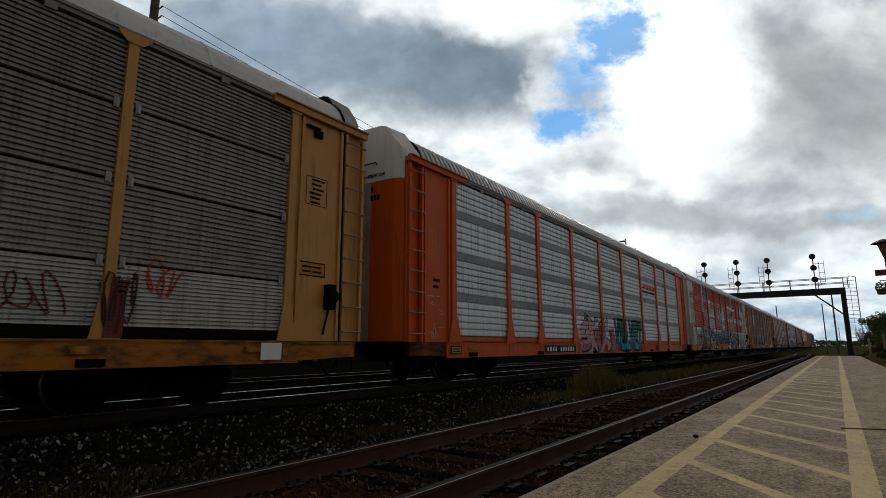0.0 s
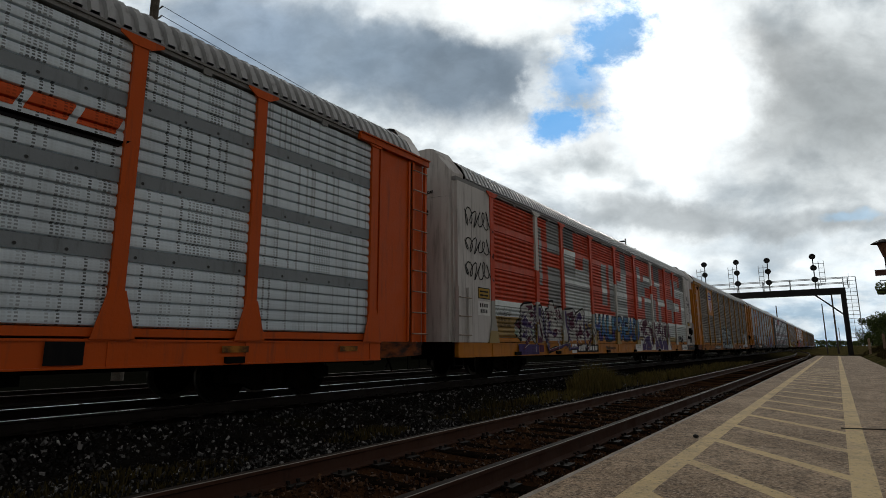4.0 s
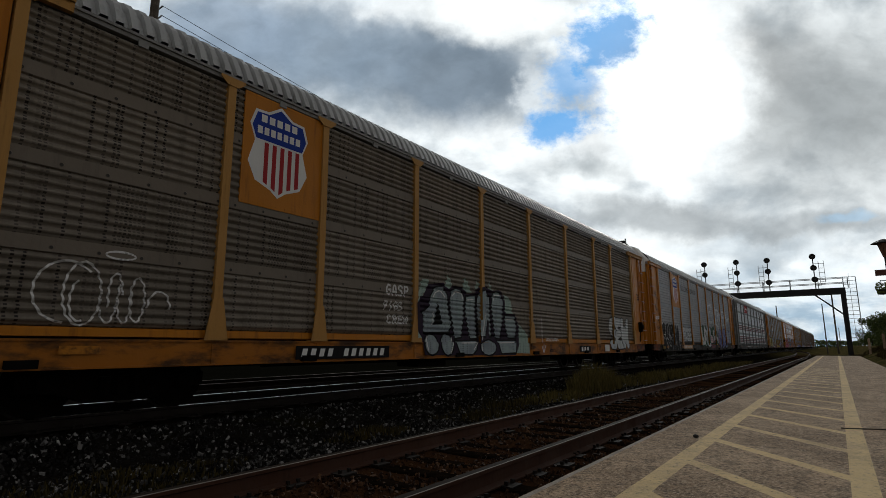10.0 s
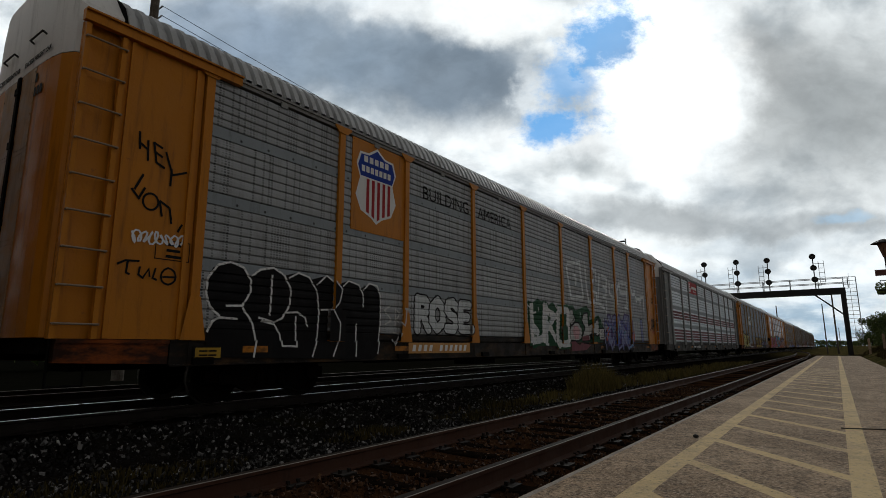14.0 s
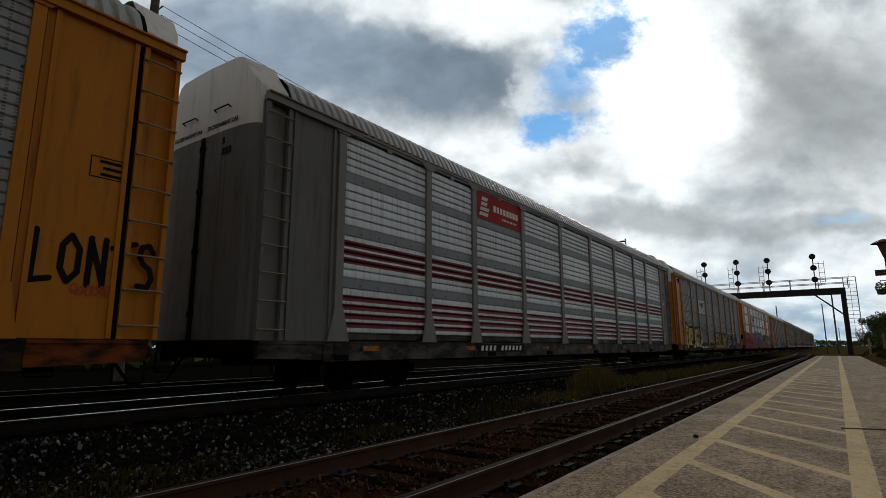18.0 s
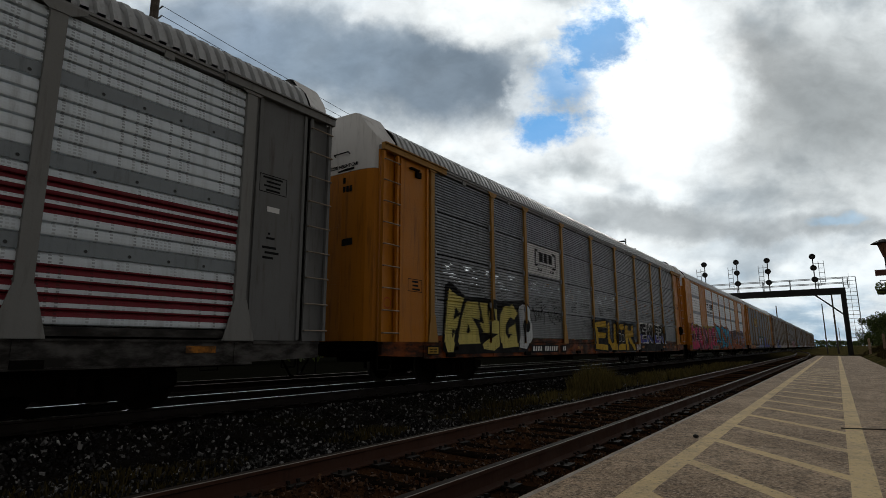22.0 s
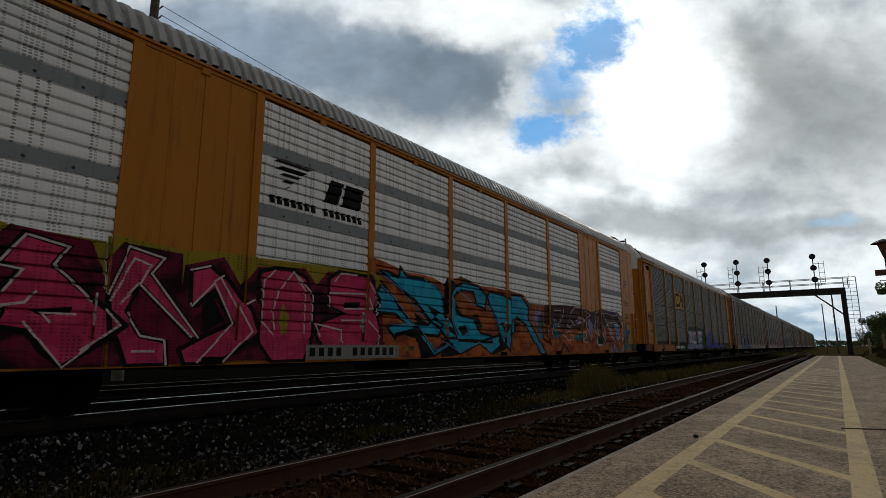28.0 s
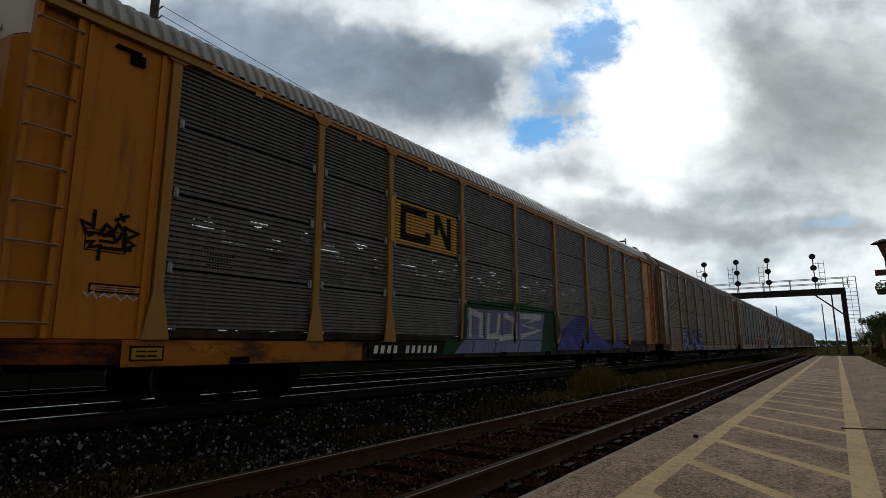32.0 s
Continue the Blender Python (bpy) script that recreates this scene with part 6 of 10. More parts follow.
def shield(car, u0, u1, z0, z1):
    """Plain shield: blue head with white bars, red and white stripes below."""
    def outline(k):
        cu, cz, hw, hh = (u0 + u1) / 2, (z0 + z1) / 2, (u1 - u0) / 2 * k, (z1 - z0) / 2 * k
        base = [(-0.80, 0.78), (-0.95, 0.45), (-0.78, 0.12), (-0.96, -0.35), (-0.72, -0.72), (-0.25, -0.86), (0, -1.0), (0.25, -0.86), (0.72, -0.72), (0.96, -0.35), (0.78, 0.12), (0.95, 0.45), (0.80, 0.78), (0.4, 0.80), (0.0, 1.0), (-0.4, 0.80)]
        return [(cu + x * hw, cz + z * hh) for x, z in base]
    lay(car, "emblem_shield", [(outline(1.0), 1, 0)], [P_WHITE], "white edged shield emblem")
    h, cu, cz, hw = z1 - z0, (u0 + u1) / 2, (z0 + z1) / 2, (u1 - u0) / 2
    head = [(x, max(z, cz + 0.05 * h)) for x, z in outline(0.93) if z > cz - 0.02 * h]
    bm = bmesh.new()
    f = bm.faces.new([bm.verts.new((2 * 0.0022, u - HALF, z)) for u, z in outline(0.93)])
    bmesh.ops.bisect_plane(bm, geom=bm.verts[:] + bm.edges[:] + bm.faces[:], plane_co=(0, 0, cz + 0.08 * h), plane_no=(0, 0, 1), clear_inner=True)
    lay_mesh(car, "emblem_head", bm, [P_BLUE], "blue upper field of the emblem")
    for i in range(6):
        a = u0 + 0.12 * (u1 - u0) + (u1 - u0) * 0.76 * (i + 0.1) / 6
        b = a + (u1 - u0) * 0.76 * 0.52 / 6
        bm = bmesh.new()
        bm.faces.new([bm.verts.new((2 * 0.0022, u - HALF, z)) for u, z in outline(0.93)])
        for co, no in (((0, a - HALF, 0), (0, -1, 0)), ((0, b - HALF, 0), (0, 1, 0)), ((0, 0, cz + 0.06 * h), (0, 0, 1))):
            bmesh.ops.bisect_plane(bm, geom=bm.verts[:] + bm.edges[:] + bm.faces[:], plane_co=co, plane_no=no, clear_outer=True)
        lay_mesh(car, "emblem_stripe", bm, [P_RED])
    bars(car, cu - hw * 0.62, cu + hw * 0.62, cz + 0.27 * h, cz + 0.35 * h, 5, P_WHITE, 4, 0.72)
    bars(car, cu - hw * 0.72, cu + hw * 0.72, cz + 0.14 * h, cz + 0.22 * h, 7, P_WHITE, 4, 0.72)


def readable(car, text, u0, u1, z0, z1, mat, layer=2, flush=False):
    me = letters(text, 1.0)
    bm = bmesh.new()
    bm.from_mesh(me)
    bpy.data.meshes.remove(me)
    xs, ys = [v.co.x for v in bm.verts], [v.co.y for v in bm.verts]
    a, b, c, d = min(xs), max(xs), min(ys), max(ys)
    for v in bm.verts:
        v.co = Vector((layer * 0.0022, u0 + (u1 - u0) * (v.co.x - a) / (b - a) - HALF, z0 + (z1 - z0) * (v.co.y - c) / (d - c)))
    bm.normal_update()
    return lay_mesh(car, "lettering", bm, [mat], "stencilled lettering", flush)


HOOD_TEXT = []


def hood_text(car):
    """EXCESS HEIGHT CAR on the white end hood, with two grab irons."""
    if not HOOD_TEXT:
        HOOD_TEXT.append(letters("EXCESS HEIGHT CAR", 0.1, 0.005))
    for x in (-0.72, 0.72):
        place("lettering", HOOD_TEXT[0], DECAL_BLACK, car, Matrix.Translation((x * 0.78, -HALF - 0.176, 4.82)) @ Matrix.Rotation(math.pi / 2, 4, "X"))
    for x in (-0.5, 0.55):
        def grab():
            bm = bmesh.new()
            tube(bm, (-0.22, -0.05, 0), (0.22, -0.05, 0), 0.014, 6)
            for q in (-0.22, 0.22):
                tube(bm, (q, -0.05, 0), (q, 0.01, -0.03), 0.014, 6)
            return finish("grab_iron", bm)
        place("grab_iron", shared("grab", grab), STEEL_DARK, car, Matrix.Translation((x, -HALF - 0.17, 5.12)))

    def smudge(z, h, w):
        bm = bmesh.new()
        extrude(bm, [(0.42, z), (0.42 + w, z + 0.01), (0.42 + w, z + h), (0.42 + w * 0.5, z + h), (0.42, z + h * 0.6)], "y", -HALF - 0.174, -HALF - 0.171)
        return finish("painted_out_mark", bm)
    if car == dict(CARS)[6]:
        for z, h in ((4.70, 0.06), (3.02, 0.16)):
            place("painted_out_mark", smudge(z, h, 0.5), DECAL_BLACK, car, None, "black painted out mark")
    number = shared("endbars", lambda: _bar_mesh())
    for r, z in ((0, 4.42), (1, 4.22)):
        for i in range(4 if r == 0 else 6):
            place("lettering_bar", number, DECAL_BLACK, car, Matrix.Translation((0.3 + i * 0.1, -HALF - 0.176, z)))


def _bar_mesh():
    bm = bmesh.new()
    box(bm, 0, 0.075, -0.002, 0.0, 0, 0.13)
    return finish("lettering_bar", bm)


def clips(car):
    """Small hinge clips beside the posts at the panel joints."""
    def clip_mesh():
        bm = bmesh.new()
        box(bm, 0.02, 0.05, -0.035, 0.035, -0.07, 0.07)
        tube(bm, (0.05, 0, -0.06), (0.05, 0, 0.06), 0.016, 6)
        return finish("panel_clip", bm)
    me = shared("clip", clip_mesh)
    for u in POSTS:
        for z in FINE_Z[1:4]:
            for d in (-0.14, 0.14):
                if 1.8 < u + d < 25.4:
                    place("panel_clip", me, GALV, car, Matrix.Translation((SIDE, u + d - HALF, z)))


def latch_pocket(car, u):
    bm = bmesh.new()
    box(bm, SIDE + 0.021, SIDE + 0.08, u - HALF - 0.09, u - HALF + 0.09, 4.72, 4.86)
    box(bm, SIDE + 0.021, SIDE + 0.1, u - HALF - 0.3, u - HALF + 0.02, 4.87, 4.9)
    part("latch_pocket", bm, BLACK, car, "dark latch pocket under the header")


def sill_fittings(car, seed):
    """Tie-down brackets, pipe and valve below the sill."""
    rng = random.Random(seed)
    for i in range(6):
        u = 2.6 + 4.0 * i + rng.uniform(-0.8, 0.8)
        bm = bmesh.new()
        box(bm, SIDE - 0.1, SIDE + 0.09, u - HALF - 0.16, u - HALF + 0.16, 0.64, 0.74)
        part("tie_down_bracket", bm, BLACK, car)
    bm = bmesh.new()
    tube(bm, (SIDE - 0.25, -8.0, 0.58), (SIDE - 0.25, 8.0, 0.58), 0.025, 6)
    part("brake_pipe", bm, BLACK, car)


def brake_gear(car, u, flush=False):
    """Brake wheel housing, chain box and hoses on the end sheet."""
    x = SIDE + (0.05 if flush else 0.02)
    bm = bmesh.new()
    box(bm, x, x + 0.16, u - HALF - 0.06, u - HALF + 0.1, 1.55, 2.0)
    tube(bm, (x + 0.1, u - HALF + 0.02, 1.78), (x + 0.2, u - HALF + 0.02, 1.78), 0.12, 12)
    tube(bm, (x + 0.05, u - HALF + 0.02, 1.55), (x + 0.05, u - HALF - 0.1, 1.1), 0.02, 6)
    part("brake_gear", bm, BLACK, car)


def decorate():
    c = dict(CARS)
    for k in range(1, 9):
        hood_text(c[k])
    for k in (0, 6, 8):
        clips(c[k])
    strip_paint = painted("reflector_strip", (0.45, 0.17, 0.015), amount=0.85, rust=0.3, dirt=(0.03, 0.018, 0.01), runs=(0.38, 0.62), drip=(3.0, 4.0))
    for k in range(0, 9):
        rng = random.Random(300 + k)
        for u in (2.4, 6.0, 10.4, 14.2, 18.3, 22.2, 24.6):
            if rng.random() < 0.75:
                field(c[k], "reflector", u, u + 0.46, 0.80, 0.90, strip_paint, 0.4, "faded orange reflector strip")
    for k, u in ((0, 26.35), (3, 26.3), (6, 26.3)):
        brake_gear(c[k], u)
    brake_gear(c[2], 26.05, True)
    for k in (0, 3, 6, 8):
        latch_pocket(c[k], 1.2)
    latch_pocket(c[0], 26.0)
    for k in range(9):
        sill_fittings(c[k], 400 + k)
    for k in (3, 4, 6, 8):
        for u, z in ((0.95, 2.35), (26.0, 3.3)):
            stencil(c[k], u, u + 0.5, z, 3, DECAL_BLACK, 0.05, True)
        if k != 3:
            placard(c[k], 1.6, 2.05, 0.7, 0.9)
    placard(c[1], 1.6, 2.05, 0.7, 0.9)
    # leading yellow car
    a = c[0]
    placard(a, 25.6, 26.22, 2.12, 2.38, YELLOW)
    stencil(a, 25.7, 26.2, 3.95, 6, DECAL_BLACK, 0.05, True)
    field(a, "number_board", 24.9, 25.3, 0.68, 0.95, DECAL_WHITE, 1)
    scribble(a, 16.2, 19.0, 1.2, 1.8, 9, F_FADED, 0.024, 11, label="faded red sprayed scrawl")
    scribble(a, 19.4, 22.2, 1.2, 1.8, 9, F_FADED, 0.024, 3, label="faded red sprayed scrawl")
    lay(a, "graffiti_splash", [(rect(22.53, 22.77, 1.0, 1.75, 0.05), 3, 0)], [F_FADED], "red paint sprayed on the post foot")
    scribble(a, 22.45, 22.95, 1.0, 2.0, 3, F_BROWN, 0.03, 9)
    scribble(a, 23.0, 23.5, 1.5, 2.1, 2, RED, 0.03, 8)
    # orange car
    a = c[1]
    number_plate(a, 6.81, 9.28, 0.69, 0.92)
    ink(c[1], 9.7, (F_STEEL,), "pale grey sprayed ground", fills=[(0, [(0, 0.67), (0.06, 1), (0.22, 1.06), (1.24, 1.08), (1.87, 1.09), (2.43, 1.05), (2.4, 0.67), (1.03, 0.64)])], layer=0.2)
    ink(c[1], 9.9, (F_BLUSH, F_BLACK, F_WHITE), "pink sprayed graffiti letter with black rim", fills=[(0, [(0.08, 1.65), (0.25, 1.72), (0.44, 1.91), (0.69, 1.97), (0.81, 1.82), (0.8, 1.48), (1, 1.45), (1, 1.08), (0.74, 0.78), (0.19, 0.69), (-0.03, 0.7), (0.2, 1.02), (0.05, 1.13), (-0.02, 1.51), (0.08, 1.54)]),
        (1, [(0.42, 1.41), (0.52, 1.5), (0.52, 1.38), (0.45, 1.31)]),
        (1, [(0.07, 1.21), (0.7, 1.21), (0.55, 1.09), (0.19, 1.12)])], lines=[[(0.46, 1.33), (0.92, 1.5)],
        [(0.03, 1.52), (0.05, 1.2)]], width=0.03, rim=0.045, layer=1.2)
    ink(c[1], 10.4, (F_BLUSH, F_BLACK, F_WHITE), "pink sprayed graffiti letter with black rim", fills=[(0, [(-0.03, 1.96), (-0.04, 2.1), (0.37, 1.99), (1.02, 1.71), (1.02, 1.49), (0.81, 1.45), (1.14, 0.65), (0.56, 0.82), (0.59, 1.45), (0.32, 1.48), (0.31, 1.82)])], lines=[[(0.59, 1.45), (0.5, 0.74)],
        [(0.31, 1.49), (0.81, 1.46)]], width=0.03, rim=0.045, layer=1)
    ink(c[1], 11.3, (F_PINK, F_BLACK, F_WHITE), "pink sprayed graffiti letter with black rim", fills=[(0, [(0.14, 1.48), (0.93, 1.99), (1.01, 1.95), (0.83, 1.03), (0.3, 0.7), (0.17, 1.05), (-0.04, 1.38)]),
        (1, [(0.51, 1.52), (0.68, 1.66), (0.64, 1.48)])], lines=[[(0.06, 1.28), (0.32, 1.59), (0.83, 1.79)]], width=0.03, rim=0.045, layer=1.4)
    ink(c[1], 12.1, (F_BLUSH, F_BLACK, F_WHITE), "pink sprayed graffiti letter with black rim", fills=[(0, [(0.07, 1.65), (0.78, 2.03), (0.68, 1.55), (0.34, 1.32), (1.1, 1.02), (0.79, 0.74), (0.49, 0.68), (0.44, 1.06), (-0.01, 0.73)]),
        (1, [(0.19, 1.43), (0.44, 1.56), (0.34, 1.32)])], lines=[[(0.1, 1.59), (-0.01, 0.74)],
        [(0.16, 1.5), (0.66, 1.84)]], width=0.03, rim=0.045, layer=1.2)
    ink(c[1], 11.4, (F_PALE, F_BLACK), "small pale sprayed ring", fills=[(0, [(0.36, 1.92), (0.33, 1.87), (0.26, 1.82), (0.16, 1.8), (0.06, 1.81), (-0.02, 1.83), (-0.05, 1.88), (-0.02, 1.93), (0.05, 1.97), (0.15, 2), (0.25, 1.99), (0.33, 1.97)]),
        (1, [(0.23, 1.89), (0.22, 1.88), (0.19, 1.87), (0.15, 1.86), (0.1, 1.86), (0.07, 1.86), (0.06, 1.88), (0.07, 1.89), (0.1, 1.9), (0.14, 1.91), (0.19, 1.91), (0.22, 1.91)])], rim=0.04, layer=1.2)
    ink(c[1], 9.9, (F_PINK,), "deeper pink sprayed lower part", fills=[(0, [(0.18, 1.01), (0.96, 1.02), (0.74, 0.78), (0.19, 0.69), (-0.01, 0.7)]),
        (0, [(3, 1.56), (3.65, 1.62), (3.89, 1.05), (3.98, 0.64), (3.24, 0.65), (3.28, 1.02)])], layer=1.6)
    ink(c[1], 9.9, (F_BLACK,), "black sprayed shade of the letters", lines=[[(-0.01, 0.69), (0.51, 0.71), (0.81, 0.82), (1, 1.06)],
        [(2.99, 0.74), (3.3, 1.01), (3.13, 1.51)],
        [(1.19, 0.84), (1.42, 0.69), (1.63, 0.66)],
        [(3.19, 1.52), (3.33, 1.37), (3.31, 1.17)]], width=0.06, layer=3.2)
    word(a, "VELVET", 13.66, 17.6, 0.76, 1.97, [F_TEAL, F_CYAN], F_BLACK)
    for i in range(4):
        field(a, "emblem_block", 18.3 + i * 0.56, 18.76 + i * 0.56, 3.66, 3.92, P_ORANGE, 2, "orange slanted emblem block", slant=0.1)
    field(a, "emblem_underline", 18.08, 20.5, 3.5, 3.6, F_BLACK, 2, slant=0.12)
    placard(a, 19.93, 20.35, 0.67, 0.95, DECAL_BLACK)
    stencil(a, 0.85, 1.35, 2.5, 2, DECAL_BLACK, 0.09)
    lines(a, [((0.75, 2.05), (0.95, 2.03)), ((1.08, 2.04), (1.18, 2.05)), ((0.86, 1.85), (0.92, 1.92)), ((0.9, 1.84), (1.0, 1.86)), ((1.15, 1.75), (1.3, 1.68)), ((1.2, 1.62), (1.38, 1.64)), ((1.1, 1.33), (1.4, 1.33)), ((0.86, 1.1), (0.98, 1.42)), ((0.98, 1.42), (1.1, 1.12)), ((0.82, 1.2), (0.95, 1.18)), ((0.93, 1.05), (0.97, 1.3)), ((1.03, 1.05), (1.0, 1.3))], F_PALE, 0.014, "thin white chalk scrawl")
    # repainted car
    a = c[2]
    placard(a, 0.84, 1.44, 2.12, 2.42, flush=True)
    field(a, "number_board", 0.84, 1.42, 1.69, 2.06, DECAL_WHITE, 1, flush=True)
    bars(a, 0.92, 1.36, 1.9, 2.0, 4, DECAL_BLACK, 3, flush=True)
    bars(a, 0.95, 1.33, 1.75, 1.85, 4, DECAL_BLACK, 3, flush=True)
    for s, (z0, z1) in enumerate(((3.9, 4.6), (3.2, 3.8), (2.55, 3.15))):
        scribble(a, 0.15, 1.6, z0, z1, 4, DECAL_BLACK, 0.035, 30 + s, True, "black sprayed scrawl")
    for i, t in enumerate(("YOU NEED TO", "WORK ON YOUR", "PULL OUT GAME")):
        readable(a, t, 1.98, 2.66, 1.74 - 0.16 * i, 1.85 - 0.16 * i, F_BLACK)
    ink(c[2], 2.9, (F_PALE,), "white sprayed body of the piece", fills=[(0, [(0.34, 1.04), (0.38, 1.67), (0.37, 2.06), (0.56, 2.16), (1.14, 2.22), (1.21, 2.1), (1.76, 2.19), (1.92, 1.88), (2.02, 1.12), (2.06, 2.06), (2.29, 2.11), (2.42, 2.34), (2.66, 2.37), (2.78, 2.13), (3.35, 2.22), (3.44, 2.13), (4.39, 2.21), (4.58, 2.06), (5.25, 2.25), (5.43, 2.13), (5.35, 1.48), (6.12, 1.58), (6.33, 1.34), (6.13, 1.11)]),
        (0, [(-0.02, 1.52), (0.28, 1.7), (0.31, 1.51), (0.31, 1.05), (0, 1.25)])], layer=0.3)
    ink(c[2], 2.9, (F_BLACK,), "black sprayed outline of the piece", lines=[[(0.34, 1.04), (0.38, 1.67), (0.37, 2.06), (0.56, 2.16), (1.14, 2.22), (1.21, 2.1), (1.76, 2.19), (1.92, 1.88), (2.02, 1.12)],
        [(2.08, 1.08), (2.06, 2.06), (2.29, 2.11), (2.42, 2.34), (2.66, 2.37), (2.78, 2.13), (3.35, 2.22), (3.44, 2.13), (4.39, 2.21), (4.58, 2.06), (5.25, 2.25), (5.43, 2.13), (5.35, 1.48), (6.12, 1.58), (6.33, 1.34)],
        [(-0.02, 1.52), (0.28, 1.7), (0.31, 1.51), (0.31, 1.05), (0, 1.25)]], width=0.06, layer=1)
    ink(c[2], 3, (F_NAVY,), "dark violet sprayed shapes", fills=[(0, [(0.34, 1.67), (0.79, 2.04), (0.68, 1.74), (1.1, 1.48), (0.79, 1.4), (0.37, 1.52)]),
        (0, [(1.15, 2.08), (1.57, 2.08), (1.59, 1.75), (1.31, 1.84)]),
        (0, [(0.28, 1.17), (0.66, 1.42), (0.69, 1.08)]),
        (0, [(2.02, 1.22), (2.1, 1.63), (2.41, 1.75), (2.29, 1.41)]),
        (0, [(3.36, 2.08), (3.57, 2.07), (3.78, 1.53), (4.02, 1.06), (3.65, 1.11), (3.38, 1.61)]),
        (0, [(4.5, 1.96), (4.88, 2.13), (5.15, 1.89), (4.93, 1.81), (4.72, 1.86), (4.47, 1.51)]),
        (0, [(0, 0.96), (1.33, 0.94), (1.35, 0.65), (0.03, 0.65)])], layer=2)
    ink(c[2], 3.5, (F_PLUM,), "plum sprayed shapes", fills=[(0, [(0.04, 2.09), (0.5, 2.13), (0.62, 1.82), (0.44, 1.72), (0.29, 2)]),
        (0, [(0.62, 1.23), (0.86, 1.2), (1.22, 1.03), (0.73, 0.98)]),
        (0, [(0.72, 1.79), (0.92, 1.67), (0.91, 1.41), (1.31, 1.12), (1.11, 1.16), (0.73, 1.62)]),
        (0, [(1.52, 2.02), (2.05, 2), (2, 1.87), (1.59, 1.86)]),
        (0, [(2.23, 2.09), (2.55, 2.1), (2.77, 1.81), (2.31, 1.73)]),
        (0, [(1.97, 1.28), (2.2, 1.48), (2.75, 1.4), (2.46, 1.32), (2.1, 1.14)])], layer=2.3)
    ink(c[2], 2.9, (F_PLUM,), "plum sprayed shapes", fills=[(0, [(3.71, 1.98), (4.35, 2.11), (4.49, 1.56), (4.18, 1.44), (3.87, 1.79)]),
        (0, [(4.75, 1.26), (4.99, 1.7), (5.27, 1.31)]),
        (0, [(5.54, 1.49), (6.07, 1.36), (5.64, 1.17)]),
        (0, [(-0.02, 1.48), (0.26, 1.64), (0.29, 1.39)]),
        (0, [(1.45, 0.94), (1.77, 0.92), (1.79, 0.71), (1.47, 0.71)])], layer=2.3)
    ink(c[2], 2.9, (F_MINT,), "teal sprayed shapes", fills=[(0, [(0.85, 1.4), (1.21, 1.42), (1.31, 1.23), (0.86, 1.24)]),
        (0, [(2.93, 1.36), (3.39, 1.31), (3.07, 1.18)]),
        (0, [(3.86, 1.91), (4.16, 1.91), (4.17, 1.79), (3.9, 1.8)]),
        (0, [(-0.01, 1.37), (0.2, 1.33), (0.19, 1.16), (0, 1.26)]),
        (0, [(1.73, 1.6), (1.89, 1.52), (1.9, 1.25)])], layer=2.6)
    ink(c[2], 3.3, (F_WHITE,), "white sprayed lines of the piece", lines=[[(0.04, 1.65), (0.47, 2.01), (0.36, 1.73), (0.8, 1.46), (0.47, 1.39)],
        [(0.75, 2.17), (0.82, 1.86), (0.93, 1.62), (1.52, 1.1)],
        [(0.38, 1.18), (0.39, 1.42), (0.81, 1.42)],
        [(1.72, 1.19), (1.8, 1.65), (2.14, 1.77), (2.4, 1.48), (2.99, 1.39)],
        [(2.62, 2.16), (2.54, 1.9), (2.14, 1.77)],
        [(3.26, 1.62), (3.49, 1.29), (3.79, 1.06)],
        [(4.18, 1.48), (4.2, 1.97), (4.58, 2.15), (4.9, 1.89), (4.73, 1.62), (5.14, 1.34)],
        [(4.31, 1.24), (4.87, 1.24)]], width=0.035, layer=3.4)
    ink(c[2], 15.2, (F_WHITE,), "white sprayed body of the piece", fills=[(0, [(0.12, 1.32), (0.12, 1.71), (0.3, 2), (0.76, 2.18), (1.29, 2.2), (1.62, 2), (1.66, 2.15), (1.79, 2.01), (1.72, 1.8), (2.17, 1.87), (2.32, 2.12), (2.48, 2.34), (2.74, 2.11), (2.54, 1.72), (2.54, 1.45), (2.99, 1.7), (3.1, 1.59), (3.33, 2.03), (3.63, 2.16), (4.09, 2.07), (4.1, 1.85), (4.47, 2.22), (4.71, 2.06), (5.04, 2.18), (5.54, 2.03), (5.63, 1.61), (5.58, 1.25), (5.85, 1.15), (5.81, 0.67), (0.16, 0.71), (0.03, 1.1), (0.2, 1.23), (0.64, 1.16), (0.7, 1.35)])], layer=0.3)
    ink(c[2], 15.2, (F_BLACK,), "black sprayed outline of the piece", lines=[[(-0.02, 1.06), (0.2, 1.23), (0.64, 1.16), (0.73, 1.35), (0.12, 1.32)],
        [(0.12, 1.32), (0.12, 1.71), (0.3, 2), (0.76, 2.18), (1.29, 2.2), (1.62, 2), (1.66, 2.15), (1.79, 2.01), (1.72, 1.8), (2.17, 1.87), (2.32, 2.12), (2.48, 2.34), (2.74, 2.11), (2.54, 1.72), (2.54, 1.45)],
        [(2.54, 1.45), (2.99, 1.7), (3.1, 1.59), (3.33, 2.03), (3.63, 2.16), (4.09, 2.07), (4.1, 1.85), (4.47, 2.22), (4.71, 2.06), (5.04, 2.18), (5.54, 2.03), (5.63, 1.61), (5.58, 1.25), (5.85, 1.15), (5.81, 0.67)]], width=0.045, layer=1)
